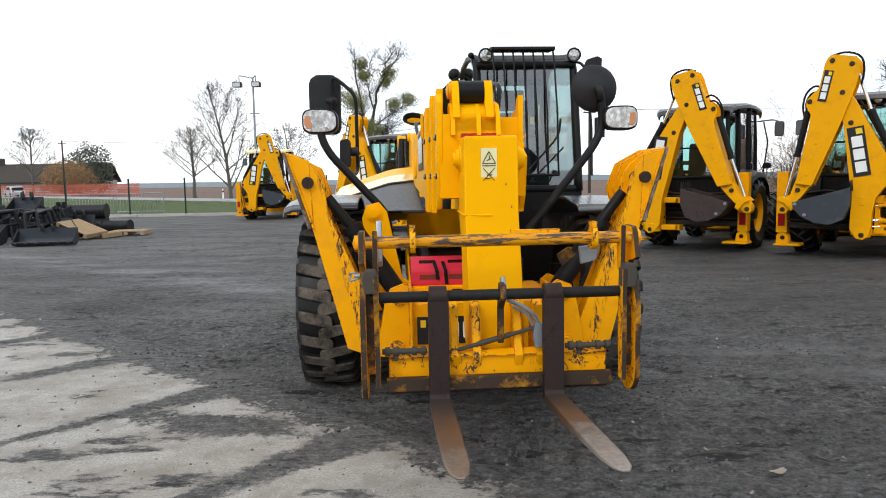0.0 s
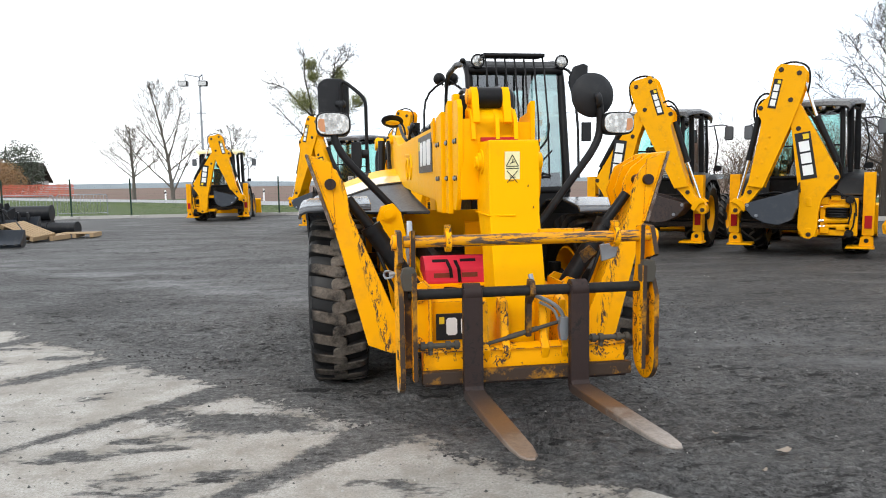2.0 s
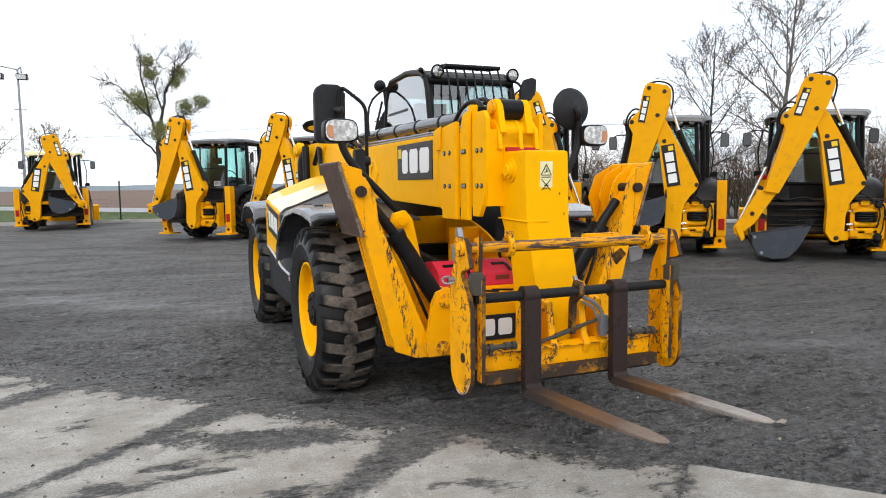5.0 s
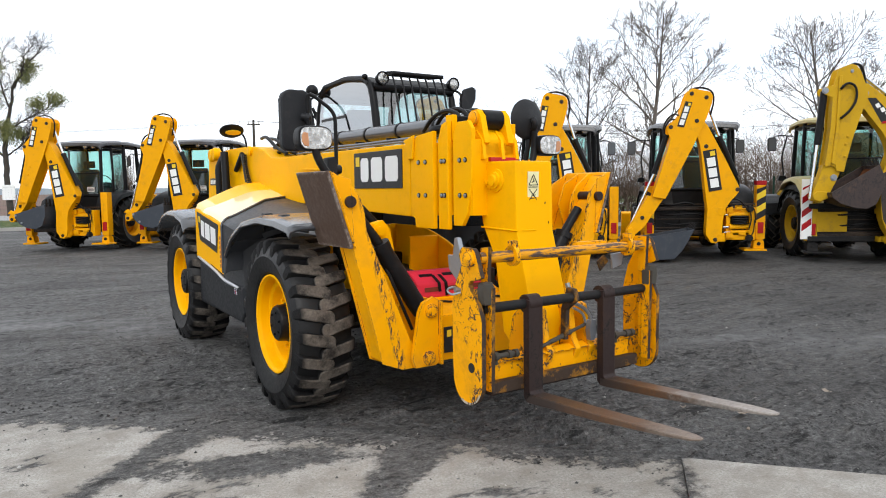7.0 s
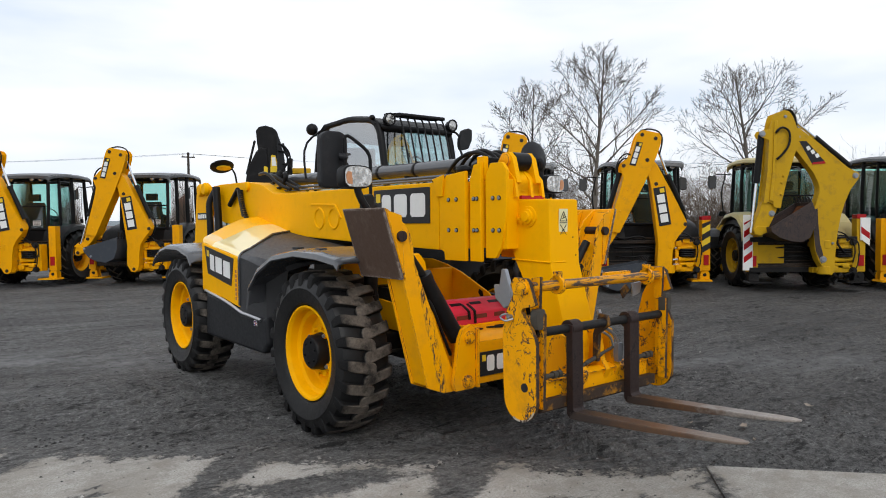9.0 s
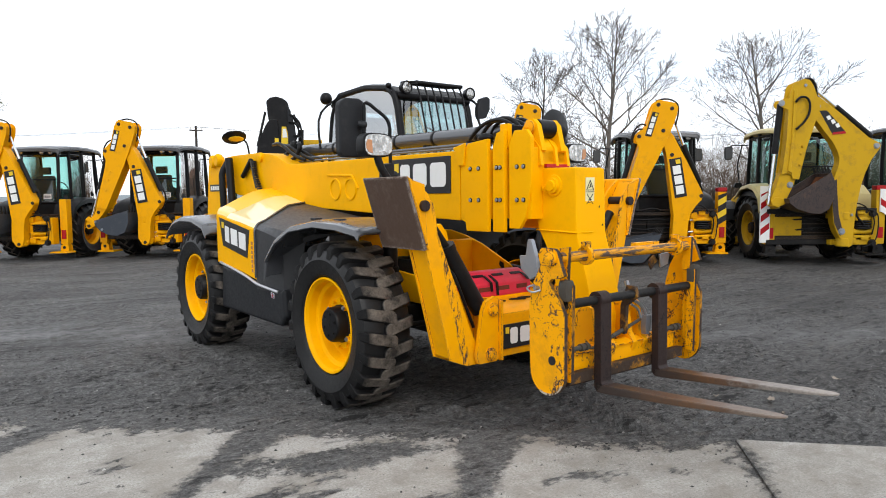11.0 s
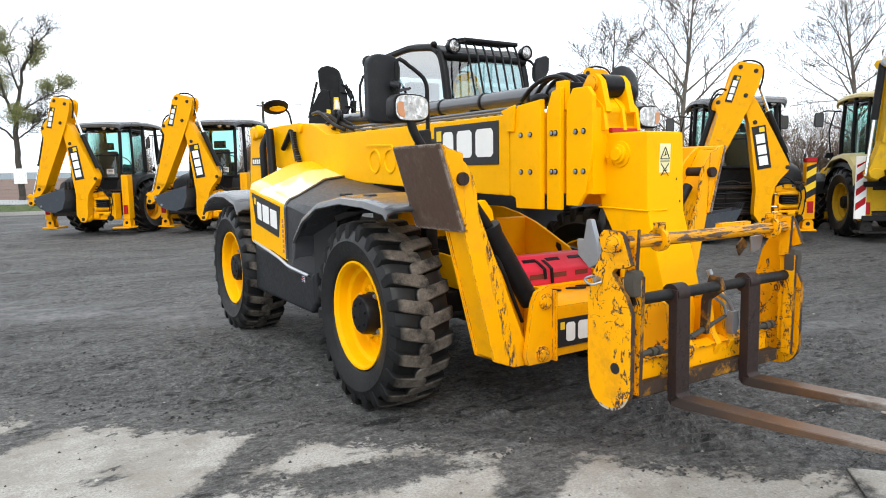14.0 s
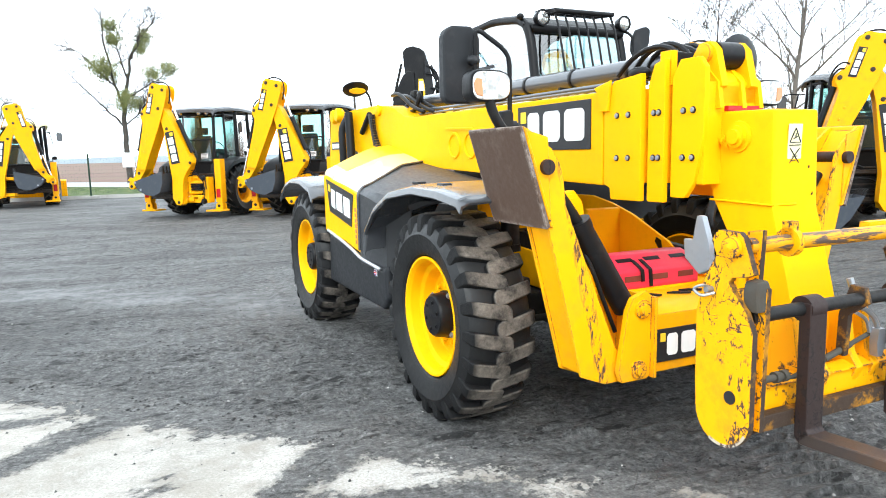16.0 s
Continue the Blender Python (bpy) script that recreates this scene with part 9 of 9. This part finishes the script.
def digging_attachment(m, w, h, label):
    A = thing("bucket_attachment", m, label, "bucket", "heap of attachments")
    bm = B()
    pr = [(0.0, h), (-0.05 * h, h * 0.45), (0.12 * h, h * 0.12), (0.5 * h, 0.0), (1.0 * h, 0.03), (1.15 * h, 0.1)]
    quad_sheet(bm, [[(-w / 2, a, b), (w / 2, a, b)] for a, b in pr])
    thicken(bm, 0.025)
    part("shell", bm, bucket_dark, A)
    for s in (-1, 1):
        bm = B()
        prism(bm, pr, "x", s * w / 2 - 0.012, s * w / 2 + 0.012)
        part("cheek", bm, dark_grey, A)
        bm = B()
        prism(bm, [(-0.12 * h, h * 0.9), (0.1 * h, h * 1.25), (0.3 * h, h * 1.2), (0.3 * h, h * 0.8)], "x", s * 0.12 - 0.02, s * 0.12 + 0.02)
        part("hanger", bm, dark_grey, A)
    for k in range(max(3, int(w / 0.22))):
        x = -w / 2 + 0.08 + (w - 0.16) * k / (max(3, int(w / 0.22)) - 1)
        bm = B()
        prism(bm, [(1.1 * h, 0.06), (1.1 * h, 0.12), (1.32 * h, 0.08)], "x", x - 0.03, x + 0.03)
        part("tooth", bm, black_steel, A)
    return A


rng_heap = random.Random(9)
for k, (x, y, z, w, h, rz, rx) in enumerate((
        (-9.9, 17.3, 0, 1.35, 0.42, 12, 0), (-11.6, 17.6, 0, 1.0, 0.5, -5, 0), (-12.1, 20.2, 0.55, 0.8, 0.62, 8, 8), (-12.6, 19.6, 0.0, 1.0, 0.7, -20, 0), (-11.5, 19.3, 0.0, 1.0, 0.6, 35, 0),
        (-12.0, 21.0, 0.0, 0.9, 0.65, -30, 0), (-10.8, 20.6, 0.0, 0.8, 0.6, 10, 0), (-13.6, 20.6, 0.35, 1.2, 0.6, 5, -12), (-14.2, 19.4, 0, 1.2, 0.6, 15, 0), (-15.3, 21.0, 0, 1.4, 0.7, -10, 0), (-11.6, 21.8, 0.0, 0.9, 0.6, 60, 0),
        (-10.6, 18.9, 0.10, 0.8, 0.5, 40, 14), (-11.2, 20.3, 0.45, 0.7, 0.45, -25, 10))):
    digging_attachment(pose(x, y, z, rx, 0, rz + 180), w, h, "black painted digger bucket lying in the heap")
for x, y, z, L, r, a in ((-11.3, 21.9, 0.66, 1.3, 0.22, 4), (-10.2, 21.6, 0.19, 0.9, 0.19, -6), (-11.4, 21.9, 0.22, 1.5, 0.22, 2)):
    R = thing("auger_tube", pose(x, y, z, 0, 0, a), "black steel tube attachment with flanged ends", "tube", "heap of attachments")
    bm = B()
    lathe(bm, [(-L / 2, 0.0), (-L / 2, r * 1.1), (-L / 2 + 0.04, r * 1.1), (-L / 2 + 0.04, r), (L / 2 - 0.04, r), (L / 2 - 0.04, r * 1.1), (L / 2, r * 1.1), (L / 2, 0.0)], (0, 0, 0), 24)
    part("tube", bm, dark_grey, R)
for k in range(13):
    x, y = -11.6 + rng_heap.uniform(-2.4, 1.4), 19.8 + rng_heap.uniform(-1.6, 1.6)
    H = thing("hitch_frame", pose(x, y, 0.02, 0, 0, rng_heap.uniform(0, 180)), "black steel hitch frame piled among the buckets", "frame", "heap of attachments")
    bm = B()
    tube(bm, [(-0.5, 0, 0.0), (-0.35, 0.1, 0.75), (0.4, 0.1, 0.8), (0.55, 0, 0.0)], 0.045, 6, cut=0.05)
    tube(bm, [(-0.4, 0.05, 0.4), (0.5, 0.05, 0.45)], 0.035, 6)
    part("bracket", bm, dark_grey, H)


def hose_tangle():
    H = thing("hose_tangle", pose(-11.3, 19.6, 0.0), "tangle of black hydraulic hoses lying over the heap", "hose", "heap of attachments")
    rng = random.Random(9)
    for k in range(18):
        x, y, a = rng.uniform(-1.9, 1.5), rng.uniform(-0.9, 0.6), rng.uniform(0, 6.28)
        way = []
        for i in range(5):
            way.append((x, y, (0.05, 0.55, rng.uniform(0.65, 1.0), 0.55, 0.03)[i]))
            a += rng.uniform(-0.7, 0.7)
            x, y = x + 0.28 * math.cos(a), y + 0.20 * math.sin(a)
        part("hose", tube(B(), way, 0.022, 6, cut=0.1), black_steel, H)


hose_tangle()


def pallet(m):
    P = thing("pallet", m, "weathered pale wooden pallet", "pallet", "wooden pallets")
    for k in range(7):
        bm = B()
        box(bm, -0.5, 0.5, -0.40 + 0.115 * k, -0.31 + 0.115 * k, 0.12, 0.142)
        part("deck_board", bm, pallet_wood, P)
    for k in range(3):
        bm = B()
        box(bm, -0.5 + 0.45 * k, -0.40 + 0.45 * k, -0.4, 0.4, 0.02, 0.119)
        part("bearer", bm, pallet_wood, P)


pallet(pose(-9.95, 19.0, 0.22, 4, 20, -14))
pallet(pose(-9.75, 19.45, 0.0, 0, 0, -8))
pallet(pose(-9.2, 20.3, 0.0, 0, 0, 6))


def crane_arm():
    """A folded black loader crane behind the telehandler."""
    K = thing("loader_crane", pose(1.75, 13.0, 0, 0, 0, -25), "black folded knuckle boom crane on a steel stand", "crane")
    bm = B()
    box(bm, -0.35, 0.35, -0.35, 0.35, 0.0, 0.5)
    cyl(bm, (0, 0, 0.4), (0, 0, 1.9), 0.16)
    part("column", soft_edges(bm, 0.03), black_paint, K)
    bm = B()
    prism(bm, [(-0.46, 1.75), (0.42, 1.75), (0.44, 2.40), (0.30, 2.46), (0.04, 2.46), (0.02, 2.90), (-0.10, 2.92), (-0.18, 2.84), (-0.34, 2.52)], "y", -0.16, 0.16)
    part("base_arm", soft_edges(bm, 0.02), black_paint, K)
    bm = B()
    prism(bm, [(-0.02, 2.30), (0.22, 2.30), (0.30, 2.70), (0.26, 3.02), (0.20, 3.24), (0.12, 3.30), (0.0, 3.335), (-0.12, 3.31), (-0.18, 3.24), (-0.16, 2.98), (-0.13, 2.80)], "y", -0.12, 0.12)
    part("inner_arm", soft_edges(bm, 0.025), black_paint, K)
    bm = B()
    prism(bm, [(0.20, 2.42), (0.36, 2.42), (0.33, 2.80), (0.25, 3.10), (0.20, 3.08)], "y", -0.18, -0.12)
    part("outer_arm", soft_edges(bm, 0.015), dark_grey, K)
    for a, b, r in (((-0.20, 3.05), (-0.36, 2.42), 0.022), ((0.40, 2.75), (0.30, 3.0), 0.03), ((0.44, 2.72), (0.42, 2.30), 0.05)):
        part("ram", cyl(B(), (a[0], -0.10, a[1]), (b[0], -0.10, b[1]), r), black_steel, K)
    for k, pts in enumerate(([(0.24, 3.0), (0.40, 2.90), (0.46, 2.70), (0.40, 2.52)], [(0.22, 2.86), (0.36, 2.84), (0.42, 2.66), (0.30, 2.48)], [(0.30, 2.62), (0.47, 2.58), (0.46, 2.34)])):
        part("crane_hose", tube(B(), [(a, -0.19 - 0.015 * k, b) for a, b in pts], 0.018, 6, cut=0.1), black_paint, K)
    bm = B()
    prism(bm, [(0.07, 2.42), (0.14, 2.36), (0.21, 2.42), (0.22, 2.56), (0.17, 2.78), (0.09, 2.78)], "y", -0.128, -0.121)
    lab = part("yellow_label", bm, decal_yellow, K, "yellow label with a white patch")
    bm = B()
    prism(bm, [(0.10, 2.58), (0.19, 2.58), (0.165, 2.74), (0.105, 2.74)], "y", -0.132, -0.129)
    part("white_patch", bm, decal_white, lab)
    bm = B()
    prism(bm, [(-0.04, 2.44), (0.03, 2.43), (0.03, 2.56), (-0.04, 2.57)], "y", -0.168, -0.161)
    part("small_yellow_label", bm, decal_yellow, K)
    bm = B()
    box(bm, 0.46, 0.82, -0.16, 0.0, 2.43, 2.54)
    part("yellow_tank", soft_edges(bm, 0.03), yellow_old, K)


crane_arm()


def leaf_litter():
    for x, y, a, s in ((1.58, 3.17, 20, 0.045), (2.5, 3.17, 70, 0.04), (1.35, 3.45, 140, 0.018), (1.35, 2.95, 200, 0.018)):
        bm = B()
        quad_sheet(bm, [[(s * u, s * 0.55 * v * (1 - 0.5 * u * u), 0.012 + 0.012 * (u * u + abs(v) * 0.5)) for v in (-1, 0, 1)] for u in (-1, -0.5, 0, 0.5, 1)])
        ob = tagged(part("leaf", bm, leaf_dry), "dry curled leaf lying on the gravel", "leaf", "dry leaves")
        ob.matrix_basis = pose(x, y, 0, 0, 0, a)


leaf_dry = paint("dry_leaf_pale", (0.26, 0.22, 0.18), 0.8)
leaf_litter()
